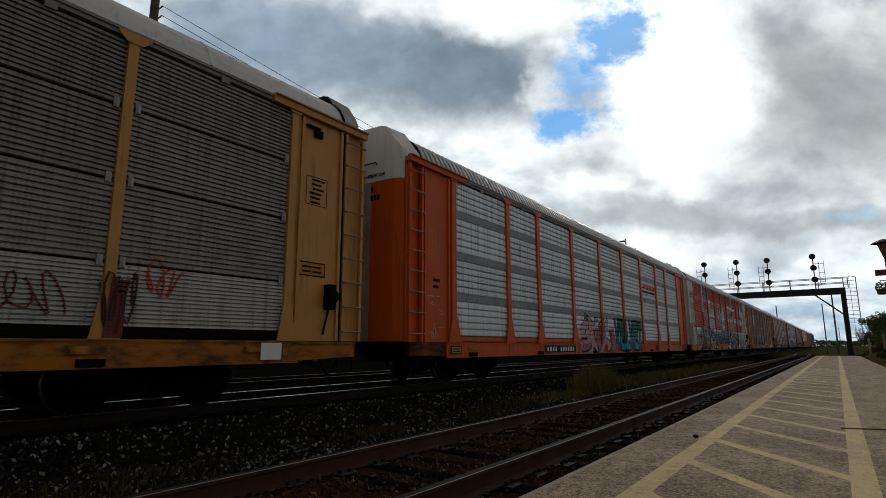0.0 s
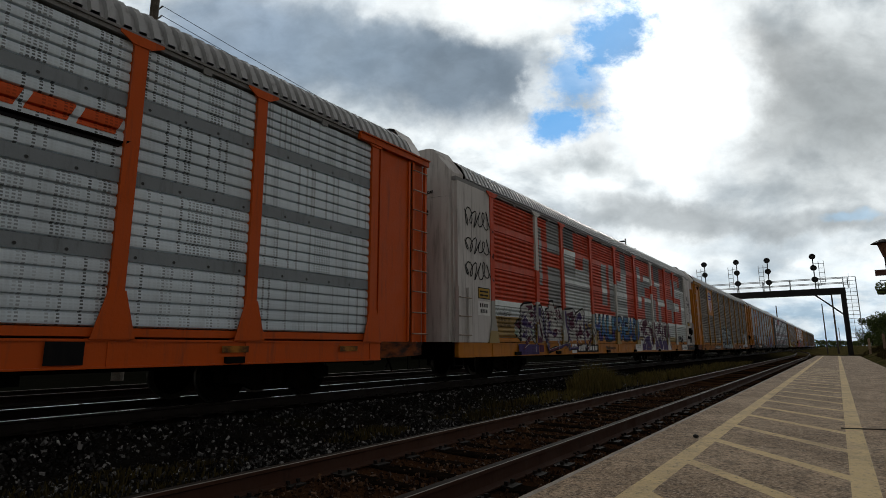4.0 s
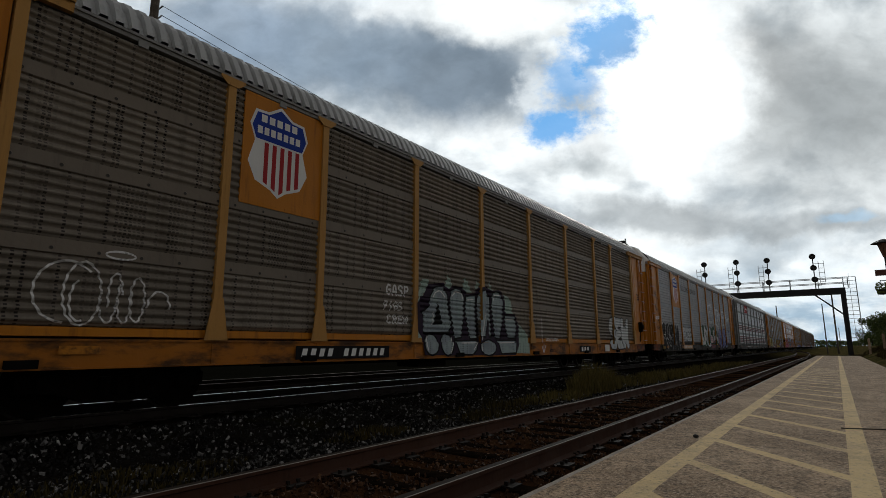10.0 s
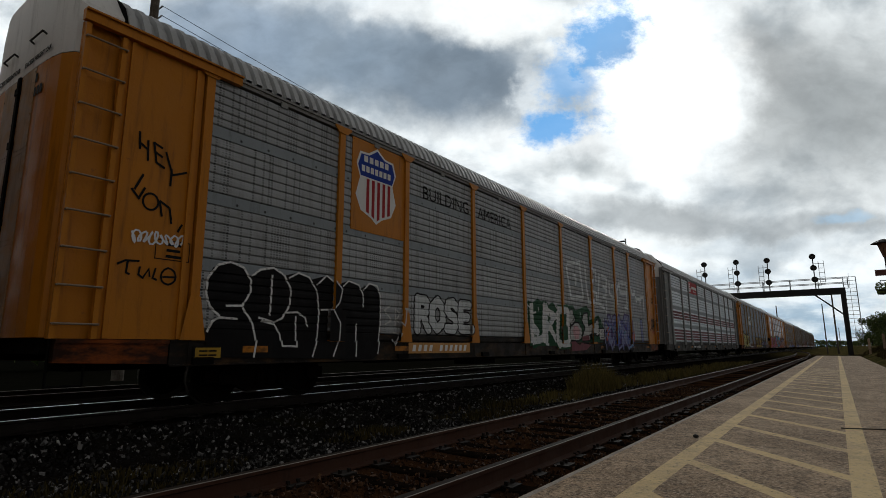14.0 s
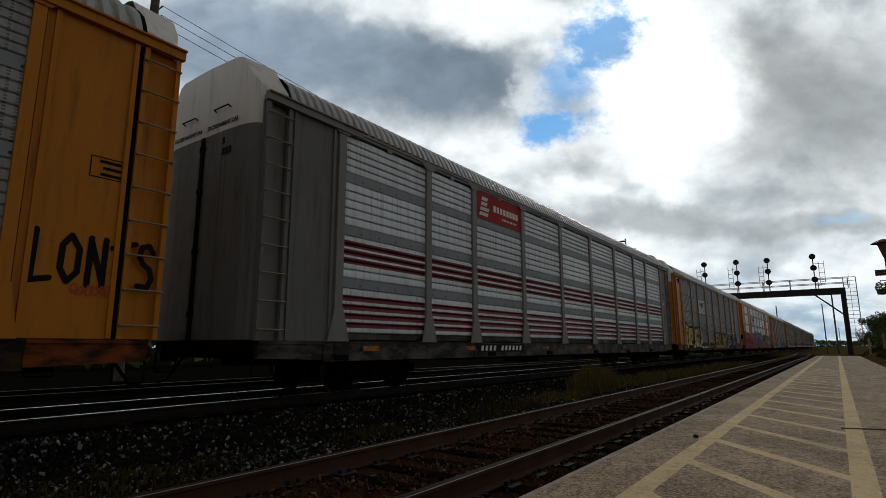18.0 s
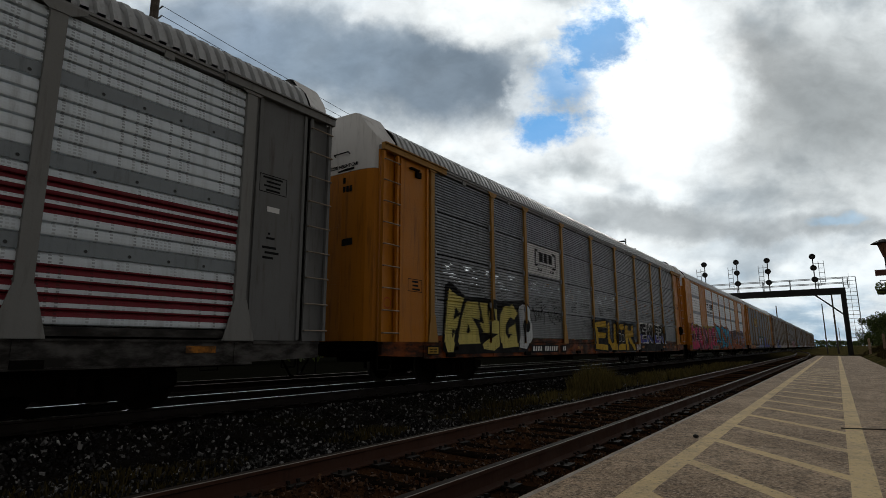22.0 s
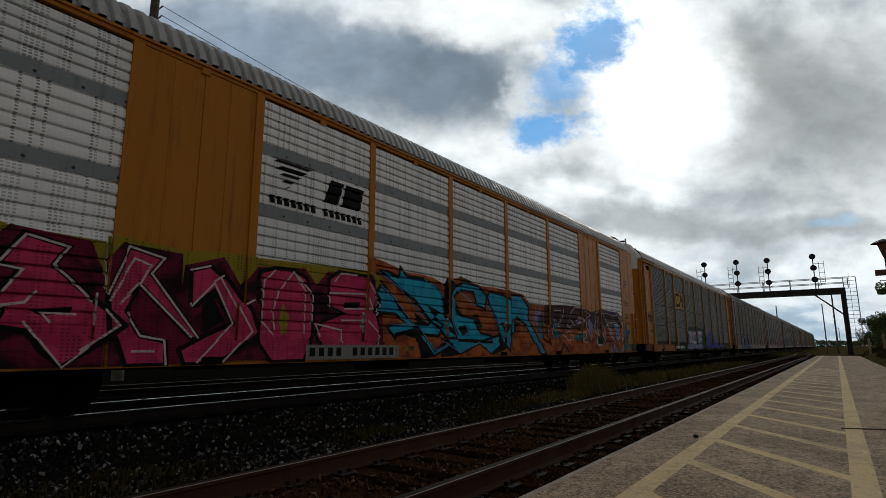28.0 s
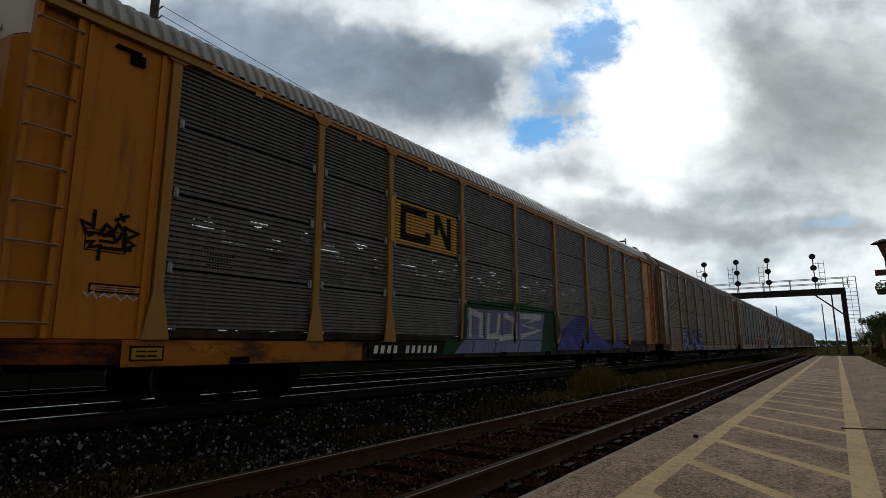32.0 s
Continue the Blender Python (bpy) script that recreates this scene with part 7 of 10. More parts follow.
    ink(c[2], 15.5, (F_PLUM,), "plum sprayed shapes", fills=[(0, [(-0.03, 1.57), (0.03, 1.77), (0.3, 1.8), (0.34, 2.06), (0.99, 2.18), (1.23, 1.9), (0.77, 1.8), (0.86, 1.65), (1.39, 1.44), (0.4, 1.43), (0.34, 1.61)]),
        (0, [(1.45, 1.76), (1.88, 1.79), (1.98, 1.57), (2.06, 2.09), (2.37, 2.08), (2.2, 1.44), (2.62, 1.28), (1.95, 1.15), (1.68, 1), (1.83, 1.37)]),
        (0, [(2.79, 1.29), (3.13, 1.98), (3.34, 2.09), (3.71, 2.03), (3.67, 1.52), (3.06, 1.55)]),
        (0, [(3.83, 1.21), (3.85, 1.56), (4.18, 2.08), (4.29, 1.99), (4.04, 1.22)]),
        (0, [(4.35, 1.36), (4.39, 1.96), (5.05, 2.02), (5.23, 1.6), (4.68, 1.23)])], layer=2)
    ink(c[2], 15.4, (F_NAVY,), "dark violet sprayed shapes", fills=[(0, [(0.96, 1.34), (1.58, 1.41), (1.64, 0.71), (0.71, 0.71), (0.71, 1.26)]),
        (0, [(2.36, 1.14), (3.07, 1.19), (3.1, 0.71), (2.39, 0.71)]),
        (0, [(3.21, 1.28), (3.79, 1.46), (3.79, 0.71), (3.25, 0.72)]),
        (0, [(3.89, 1.15), (4.88, 1.2), (4.9, 0.69), (3.91, 0.71)]),
        (0, [(0.05, 1), (0.67, 1.03), (0.68, 0.72), (0.06, 0.71)]),
        (0, [(1.69, 1), (2.06, 1.14), (2.37, 1.01), (1.84, 0.95)])], layer=1.6)
    ink(c[2], 15.5, (F_WHITE,), "white sprayed lines of the piece", lines=[[(-0.03, 1.55), (0.34, 1.58), (0.42, 1.42), (0.86, 1.65), (1.39, 1.43)],
        [(2.79, 1.27), (3.34, 2.07)],
        [(3.65, 1.99), (3.37, 1.53), (3.39, 1.2)],
        [(4.3, 1.95), (4.21, 1.35), (4.78, 1.27)],
        [(4.66, 1.84), (5.17, 1.67)],
        [(2.07, 1.27), (2.26, 1.25), (2.14, 1.09), (2.04, 1.16)]], width=0.03, layer=3)
    wild(a, 3.3, 9.2, 0.72, 2.02, 7, [F_PALE, F_NAVY, F_PLUM], F_BLACK, F_WHITE, 5, thick=0.10, bits=12, rim=1.5)
    wild(a, 15.5, 21.0, 0.74, 1.9, 7, [F_PLUM, F_NAVY], F_PLUM, F_WHITE, 17, thick=0.06, bits=6)
    ink(a, 22.7, (F_BLACK,), "black sprayed letters of a name tag", lines=[[(0.54, 1.14), (0.55, 1.46), (0.71, 1.27), (0.88, 1.48), (0.91, 1.15)],
        [(0.94, 1.08), (1, 1.41), (1.11, 1.1)],
        [(1.17, 1.09), (1.18, 1.44), (1.29, 1.13), (1.31, 1.47)],
        [(1.58, 1.48), (1.35, 1.44), (1.36, 1.05), (1.6, 1.05)],
        [(1.34, 1.26), (1.55, 1.27)],
        [(0.13, 1.5), (0.01, 1.44), (0.02, 1.17), (0.26, 1.16)],
        [(0.25, 1.56), (0.28, 1.38)]], width=0.085, layer=3)
    ink(a, 16.3, (F_STEEL,), "pale blue sprayed octagon", fills=[(0, [(0.36 * math.cos(math.tau * (i + 0.5) / 8), 3.68 + 0.36 * math.sin(math.tau * (i + 0.5) / 8)) for i in range(8)])], layer=1)
    word(a, "HALF", 9.35, 12.1, 1.14, 2.08, [F_SKY, F_DEEP], F_BLACK, swell=0.03, rim=0.05)
    word(a, "DEAD", 12.17, 15.02, 1.16, 2.12, [F_SKY, F_DEEP], F_BLACK, swell=0.03, rim=0.05)
    bars(a, 10.5, 11.6, 0.76, 0.86, 9, DECAL_BLACK, 1)
    number_plate(a, 7.39, 9.54, 0.68, 0.96)
    field(a, "number_board", 6.95, 7.37, 0.66, 0.97, DECAL_WHITE, 1)
    field(a, "notice_board", 23.68, 25.0, 0.66, 0.97, DECAL_WHITE, 1)
    stencil(a, 23.75, 24.9, 0.93, 3, DECAL_BLACK, 0.045)
    field(a, "notice_board", 14.36, 15.4, 0.66, 0.97, DECAL_WHITE, 1)
    stencil(a, 14.45, 15.3, 0.95, 2, DECAL_BLACK, 0.04)
    placard(a, 25.6, 26.2, 2.13, 2.36, flush=True)
    field(a, "notice_board", 26.5, 27.05, 2.41, 2.83, DECAL_WHITE, 1, flush=True)
    for i, t in enumerate(("DECK", "CLEARANCE")):
        readable(a, t, 26.6, 26.95, 2.72 - 0.11 * i, 2.79 - 0.11 * i, DECAL_BLACK, 3, True)
    stencil(a, 26.56, 27.0, 2.6, 2, DECAL_BLACK, 0.05, flush=True)
    ink(a, 25.7, (DECAL_BLACK,), "black sprayed scrawl", lines=[[(0.03, 3.84), (0.31, 3.75), (0.74, 3.66), (0.75, 3.79), (0.67, 3.9), (0.48, 3.72), (0.74, 3.66)],
        [(0.05, 3.84), (0.15, 3.74), (0.27, 3.46), (0.37, 3.37), (0.4, 3.46), (0.33, 3.53), (0.22, 3.45), (0.43, 3.55)],
        [(0.35, 4.02), (0.54, 3.87), (0.29, 3.93)],
        [(0.84, 3.47), (0.82, 3.39), (0.77, 3.32), (0.7, 3.29), (0.63, 3.29), (0.58, 3.33), (0.55, 3.4), (0.57, 3.48), (0.61, 3.54), (0.68, 3.58), (0.76, 3.58), (0.81, 3.54), (0.84, 3.47)],
        [(0.61, 3.52), (0.61, 3.39), (0.71, 3.33), (0.75, 3.49), (0.65, 3.53), (0.67, 3.15), (0.67, 2.78)],
        [(0.82, 3.4), (0.9, 3.3), (1.06, 3.28), (0.79, 3.18), (0.69, 3.11)],
        [(0.8, 3.14), (0.89, 3.2), (0.76, 3.05), (0.72, 2.95), (0.82, 2.95), (0.97, 3.05), (0.91, 3.13)],
        [(0.98, 3.16), (1.1, 3.18), (1.14, 3.04), (1.05, 2.87)],
        [(0.48, 3.11), (0.4, 3.27), (0.51, 3.12), (0.69, 2.82), (0.65, 2.48)],
        [(0.69, 2.61), (0.68, 2.59), (0.66, 2.56), (0.64, 2.55), (0.61, 2.55), (0.59, 2.57), (0.58, 2.6), (0.58, 2.62), (0.6, 2.65), (0.63, 2.66), (0.66, 2.66), (0.68, 2.64), (0.69, 2.61)]], width=0.034, layer=3, flush=True)
    stencil(a, 25.6, 26.16, 3.57, 4, DECAL_BLACK, 0.042, True, True)
    for i in range(3):
        field(a, "stencil_bar", 25.62 + 0.03 * i, 26.05, 3.93 - 0.06 * i, 3.955 - 0.06 * i, DECAL_BLACK, 1, flush=True)
    field(a, "stencil_bar", 25.74, 26.13, 3.055, 3.075, DECAL_BLACK, 1, flush=True)
    for i in range(4):
        field(a, "stencil_bar", 25.93, 26.26, 1.72 + 0.055 * i, 1.745 + 0.055 * i, DECAL_BLACK, 1, flush=True)
    # sheet joints, no-smoking sign, brake cylinder box and pale sill of the end
    for u0, u1, z0, z1 in ((25.35, 25.368, 2.385, 5.03), (25.35, 26.36, 2.37, 2.384), (26.345, 26.36, 2.385, 5.08), (26.378, 26.384, 2.385, 5.08), (25.27, 25.285, 1.7, 5.03)):
        field(a, "sheet_joint", u0, u1, z0, z1, BLACK, 0.6, "dark open joint between sheets", flush=True)
    field(a, "sign_plate", 26.52, 26.82, 1.5, 1.8, DECAL_WHITE, 0.8, "white no-smoking sign", flush=True)
    ink(a, 26.67, (RED,), "red no-smoking ring", lines=[[(0.115 * math.cos(math.tau * i / 16), 1.65 + 0.115 * math.sin(math.tau * i / 16)) for i in range(17)], [(-0.08, 1.73), (0.08, 1.57)]], width=0.026, layer=3, flush=True)
    bars(a, 26.6, 26.75, 1.635, 1.665, 2, DECAL_BLACK, 2, flush=True)
    bm = bmesh.new()
    box(bm, SIDE + 0.052, SIDE + 0.16, 25.49 - HALF, 25.80 - HALF, 1.41, 1.585)
    box(bm, SIDE + 0.052, SIDE + 0.17, 25.48 - HALF, 25.81 - HALF, 1.59, 1.61)
    part("brake_box", bm, WHITE_CAR, a, "off-white brake release box")
    bm = bmesh.new()
    tube(bm, (SIDE + 0.09, 25.4 - HALF, 1.42), (SIDE + 0.09, 25.95 - HALF, 1.42), 0.1, 12)
    tube(bm, (SIDE + 0.075, 26.14 - HALF, 1.62), (SIDE + 0.075, 26.42 - HALF, 1.4), 0.016, 6)
    tube(bm, (SIDE + 0.075, 26.42 - HALF, 1.4), (SIDE + 0.075, 26.40 - HALF, 1.1), 0.016, 6)
    part("brake_cylinder", bm, BLACK, a)
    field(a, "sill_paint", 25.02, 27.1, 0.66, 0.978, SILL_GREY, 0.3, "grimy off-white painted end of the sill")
    lines(a, [((20.55, 1.3), (20.6, 1.48)), ((20.6, 1.48), (20.8, 1.3)), ((20.8, 1.3), (20.82, 1.5)), ((20.95, 1.3), (20.97, 1.5)), ((20.97, 1.5), (21.15, 1.4)), ((21.15, 1.4), (20.96, 1.3))], F_BLACK, 0.05)
    field(a, "reflector", 25.94, 26.45, 0.82, 0.9, strip_paint, 1, "faded orange reflector strip")
    field(a, "reflector", 25.45, 25.8, 0.68, 0.9, SILL_RUST, 1, "rusty patch on the sill")
    field(a, "placard", 23.45, 23.66, 0.68, 0.97, DECAL_BLACK, 1)
    stencil(a, 25.7, 26.0, 2.9, 5, DECAL_BLACK, 0.05, False, True)
    # yellow and brown car with the shield
    for a in (c[3], c[4]):
        emblem_plate(a, 4.66, 6.45, 3.16, 5.07, YELLOW, "yellow painted plate behind the emblem")
        shield(a, 4.74, 6.02, 3.36, 5.0)
    a = c[3]
    number_plate(a, 5.9, 8.3, 0.67, 0.9)
    ink(c[3], 9.2, (F_MINT,), "pale green sprayed plumes behind the letters", fills=[(0, [(0.1, 2.02), (0.25, 2.41), (0.49, 2.41), (0.55, 2.16)]),
        (0, [(1.12, 2.28), (1.28, 2.6), (1.43, 2.45), (1.43, 2.2)]),
        (0, [(1.88, 2.22), (2.02, 2.61), (2.15, 2.52), (2.33, 2.25)]),
        (0, [(2.48, 2.34), (2.6, 2.61), (2.72, 2.42)]),
        (0, [(3.16, 2.33), (3.24, 2.64), (3.4, 2.39)]),
        (0, [(4.04, 2.34), (4.37, 2.22), (4.53, 1.8), (4.1, 1.77)]),
        (0, [(0.02, 1.07), (0, 1.9), (0.22, 2.29), (0.3, 1.86), (0.21, 1.08)]),
        (0, [(4.61, 1.7), (4.93, 1.5), (5.42, 1.24), (5.44, 0.68), (4.58, 0.7)])], layer=0)
    ink(c[3], 9.2, (F_PLUMBLACK,), "dark violet sprayed body of the piece", fills=[(0, [(0.01, 1.21), (-0.02, 1.83), (0.12, 1.99), (0.28, 2.01), (0.47, 2.3), (1.07, 2.39), (1.29, 2.26), (1.55, 2.36), (1.92, 2.35), (2.13, 2.2), (2.49, 2.25), (2.64, 2.41), (3.1, 2.47), (3.35, 2.38), (3.8, 2.44), (4.02, 2.28), (4.1, 1.8), (4.68, 1.81), (4.89, 1.44), (4.83, 1.01), (4.58, 0.64), (0.31, 0.7), (0.22, 1.01)])], layer=0.7)
    ink(c[3], 9.5, (F_STEEL, F_BLACK, F_WHITE), "silver blue sprayed bubble letter", fills=[(0, [(-0.02, 1.18), (-0.03, 1.68), (0.2, 1.78), (0.24, 2.04), (0.43, 2.26), (0.74, 2.31), (0.94, 2.09), (1, 1.69), (1.12, 1.42), (1.02, 1.22)]),
        (1, [(0.38, 1.38), (0.55, 1.93), (0.74, 1.4)])], lines=[[(0.32, 1.98), (0.44, 2.13), (0.63, 2.19), (0.84, 2.04)],
        [(0.33, 1.38), (0.39, 1.68)]], width=0.03, rim=0.045, layer=1.2)
    ink(c[3], 9.5, (F_STEEL, F_BLACK, F_WHITE), "silver blue sprayed bubble letter", fills=[(0, [(0.54, 0.93), (0.52, 0.81), (0.42, 0.72), (0.28, 0.69), (0.15, 0.72), (0.04, 0.81), (0, 0.93), (0.02, 1.05), (0.11, 1.14), (0.24, 1.18), (0.38, 1.15), (0.49, 1.06)])], lines=[[(0.14, 0.8), (0.07, 0.94), (0.12, 1.12)]], width=0.03, rim=0.045, layer=1.3)
    ink(c[3], 10.1, (F_STEEL, F_BLACK, F_WHITE), "silver blue sprayed bubble letter", fills=[(0, [(0.55, 0.94), (0.52, 0.8), (0.43, 0.71), (0.3, 0.67), (0.17, 0.71), (0.07, 0.81), (0.02, 0.93), (0.04, 1.06), (0.13, 1.16), (0.25, 1.2), (0.39, 1.16), (0.5, 1.07)])], lines=[[(0.47, 1.1), (0.52, 0.94), (0.42, 0.73)]], width=0.03, rim=0.045, layer=1.3)
    ink(c[3], 10.5, (F_STEEL, F_BLACK, F_WHITE), "silver blue sprayed bubble letter", fills=[(0, [(0.05, 1.82), (0.03, 2.06), (0.12, 2.24), (0.29, 2.31), (0.53, 2.27), (0.66, 2.1), (0.65, 1.58), (0.53, 1.11), (0.22, 1.06), (0.17, 1.34)])], lines=[[(0.11, 2.09), (0.3, 2.23), (0.54, 2.19), (0.6, 2.04)]], width=0.03, rim=0.045, layer=1.2)
    ink(c[3], 10.7, (F_STEEL, F_BLACK, F_WHITE), "silver blue sprayed bubble letter", fills=[(0, [(0.02, 1.02), (1.04, 1.04), (0.98, 0.8), (0.79, 0.68), (0.22, 0.69)])], lines=[[(0.27, 0.97), (1.02, 0.98), (0.83, 0.8)]], width=0.03, rim=0.045, layer=1.3)
    ink(c[3], 11.2, (F_STEEL, F_BLACK, F_WHITE), "silver blue sprayed bubble letter", fills=[(0, [(0.03, 2.14), (0.49, 2.19), (0.49, 1.79), (0.54, 1.08), (0.21, 1.07), (0.02, 1.71)])], lines=[[(0.11, 2.05), (0.39, 2.08)]], width=0.03, rim=0.045, layer=1.2)
    ink(c[3], 11.8, (F_STEEL, F_BLACK, F_WHITE), "silver blue sprayed bubble letter", fills=[(0, [(0.01, 1.13), (-0.05, 2.12), (0.16, 2.33), (0.38, 2.38), (0.6, 2.19), (0.69, 1.14), (0.52, 1.14), (0.38, 1.64), (0.26, 1.13)])], lines=[[(0.1, 1.04), (0.12, 1.22), (0.3, 1.78)]], width=0.03, rim=0.045, layer=1.2)
    ink(c[3], 11.8, (F_STEEL, F_BLACK, F_WHITE), "silver blue sprayed bubble letter", fills=[(0, [(0.87, 0.86), (0.82, 0.75), (0.67, 0.67), (0.46, 0.65), (0.25, 0.68), (0.11, 0.76), (0.05, 0.86), (0.09, 0.96), (0.23, 1.04), (0.43, 1.07), (0.64, 1.05), (0.81, 0.97)])], lines=[[(0.15, 0.77), (0.11, 0.95)]], width=0.03, rim=0.045, layer=1.3)
    ink(c[3], 12.5, (F_STEEL, F_BLACK, F_WHITE), "silver blue sprayed bubble letter", fills=[(0, [(0, 2.01), (0.05, 2.26), (0.24, 2.38), (0.5, 2.36), (0.65, 2.12), (0.61, 1.55), (0.43, 1.1), (0.18, 1.1)])], lines=[[(0.09, 2.11), (0.18, 2.27), (0.47, 2.28)]], width=0.03, rim=0.045, layer=1.2)
    ink(c[3], 12.7, (F_STEEL, F_BLACK, F_WHITE), "silver blue sprayed bubble letter", fills=[(0, [(0.04, 1.05), (1.14, 1.06), (1.08, 0.7), (0.25, 0.69)])], lines=[[(0.17, 0.98), (1.03, 1)]], width=0.03, rim=0.045, layer=1.3)
    ink(c[3], 13.2, (F_STEEL, F_BLACK, F_WHITE), "silver blue sprayed bubble letter", fills=[(0, [(0.03, 1.74), (0.61, 1.75), (0.73, 1.44), (0.63, 1.12), (0.2, 1.11), (0.05, 1.46)])], lines=[[(0.14, 1.64), (0.54, 1.65)]], width=0.03, rim=0.045, layer=1.2)
    fat(a, "GASP", 8.2, 8.95, 1.93, 2.2, [F_WHITE], F_WHITE, 0.02, 0.002, "white sprayed scrawl letter", 0.9)
    fat(a, "PIGS", 8.15, 8.75, 1.62, 1.84, [F_WHITE], F_WHITE, 0.018, 0.002, "white sprayed scrawl letter", 0.9)
    fat(a, "CREW", 8.25, 8.95, 1.34, 1.56, [F_WHITE], F_WHITE, 0.018, 0.002, "white sprayed scrawl letter", 0.9)
    loops(a, [(2.42, 1.55, 0.33, 0.36, 0.12, 0.75), (2.6, 1.54, 0.2, 0.38, 0.0, 1.0), (2.58, 1.45, 0.1, 0.24, 0.3, 0.8), (2.9, 1.5, 0.09, 0.3, 0.5, 1.0), (2.98, 1.55, 0.07, 0.26, 0.0, 0.6), (3.1, 1.5, 0.07, 0.3, 0.4, 1.1), (3.26, 1.5, 0.08, 0.28, 0.0, 1.0), (3.55, 1.4, 0.14, 0.22, 0.0, 0.5), (3.0, 2.06, 0.17, 0.035, 0.0, 1.0)], F_WHITE, 0.028)
    lines(a, [((15.62, 1.8), (15.63, 0.95)), ((15.63, 0.97), (15.6, 0.7)), ((15.5, 0.88), (15.6, 0.69)), ((15.77, 0.92), (15.6, 0.69))], F_WHITE, 0.035, "white sprayed arrow pointing down")
    scribble(a, 15.8, 16.85, 1.04, 1.16, 7, F_WHITE, 0.022, 53)
    bars(a, 16.07, 16.51, 0.71, 0.81, 5, DECAL_BLACK, 1)
    fat(a, "SEW", 22.0, 24.35, 0.70, 2.14, [F_SILVER], F_BLACK, 0.17, 0.045, "silver sprayed bubble letter")
    lines(a, [((22.3, 1.1), (22.5, 1.5)), ((22.75, 1.85), (22.95, 1.5)), ((23.5, 1.2), (23.62, 1.7)), ((23.9, 1.8), (24.0, 1.2))], F_BLACK, 0.03)
    field(a, "number_board", 18.6, 19.65, 0.68, 0.9, DECAL_BLACK, 1)
    bars(a, 18.75, 19.55, 0.72, 0.86, 3, DECAL_WHITE, 3)
    field(a, "number_board", 21.22, 21.75, 0.69, 0.95, DECAL_WHITE, 1)
    # second shield car
    a = c[4]
    number_plate(a, 6.45, 8.87, 0.74, 0.97, YELLOW_OLD)
    readable(a, "BUILDING", 6.99, 8.94, 4.28, 4.6, F_BLACK)
    readable(a, "AMERICA", 9.4, 11.25, 4.28, 4.6, F_BLACK)
    ink(c[4], 1.7, (F_BLACK,), "black sprayed bubble letters", fills=[(0, [(0.08, 0.74), (0.1, 1.1), (0.27, 1.34), (0.11, 1.5), (0.03, 1.75), (0.13, 2.06), (0.39, 2.18), (0.65, 2.14), (0.79, 1.99), (0.96, 2.12), (1.24, 2.18), (1.47, 2.08), (1.74, 2.16), (2.03, 2.06), (2.39, 2.17), (2.67, 2.03), (3.02, 2.15), (3.3, 2.02), (3.59, 2.13), (3.83, 2), (3.89, 1.57), (3.77, 0.72), (3.61, 0.64)])], layer=0)
    ink(c[4], 1.8, (F_WHITE,), "white sprayed outline of the bubble letters", lines=[[(0, 1.1), (0.08, 1.26), (0.19, 1.32), (0.5, 1.31)],
        [(0.19, 1.34), (0.02, 1.48), (-0.05, 1.66), (-0.04, 1.9), (0.11, 2.11), (0.32, 2.18), (0.55, 2.12), (0.7, 1.93), (0.7, 1.73), (0.57, 1.52), (0.28, 1.5)],
        [(0.57, 1.49), (0.76, 1.27), (0.84, 1), (0.8, 0.72)],
        [(0.71, 2), (0.86, 2.12), (1.12, 2.18), (1.34, 2.08), (1.5, 1.85), (1.48, 1.57), (1.34, 1.36), (1.18, 1.28), (0.87, 1.35)],
        [(1.1, 2.06), (1.1, 1.75), (1.09, 1.39)]], width=0.035, layer=4)
    ink(c[4], 2.7, (F_WHITE,), "white sprayed outline of the bubble letters", lines=[[(0.54, 2.04), (0.74, 2.15), (0.98, 2.1), (1.18, 1.86), (1.24, 1.47), (1.21, 1.06), (1.09, 0.71)],
        [(0.52, 1.45), (0.75, 1.47), (0.92, 1.39), (0.99, 1.23)],
        [(0.03, 1.3), (0.28, 1.25), (0.4, 1.09), (0.44, 0.9), (0.74, 0.89), (0.72, 1.4)],
        [(1.17, 1.98), (1.39, 2.17), (1.59, 2.07), (1.74, 1.94), (1.67, 1.69), (1.54, 1.56), (1.28, 1.54)],
        [(1.54, 1.54), (1.71, 1.31), (1.69, 0.97), (1.58, 0.71)]], width=0.032, layer=4)
    ink(c[4], 4.5, (F_WHITE,), "white sprayed outline of the bubble letters", lines=[[(-0.04, 1.97), (0.16, 2.13), (0.44, 2.07), (0.57, 1.87), (0.57, 1.65)],
        [(0.57, 1.98), (0.72, 2.13), (0.96, 2.1), (1.07, 1.89), (1.07, 1.3), (0.97, 0.74)],
        [(0.39, 1.32), (0.36, 0.7)]], width=0.032, layer=4)
    ink(a, 0.5, (DECAL_BLACK,), "thin black sprayed scrawl", lines=[[(-0.02, 1.95), (0.08, 2.01), (0.26, 2.02)],
        [(0.11, 2.01), (0.1, 1.85), (0.15, 1.83)],
        [(0.27, 1.95), (0.26, 1.84), (0.32, 1.8), (0.39, 1.93), (0.41, 1.82)],
        [(0.48, 1.95), (0.45, 1.81), (0.51, 1.79)],
        [(0.77, 1.86), (0.76, 1.8), (0.72, 1.76), (0.67, 1.74), (0.62, 1.75), (0.58, 1.78), (0.56, 1.84), (0.57, 1.9), (0.6, 1.94), (0.65, 1.97), (0.7, 1.96), (0.75, 1.92), (0.77, 1.86)],
        [(0.58, 1.84), (0.76, 1.85)]], width=0.028, layer=3)
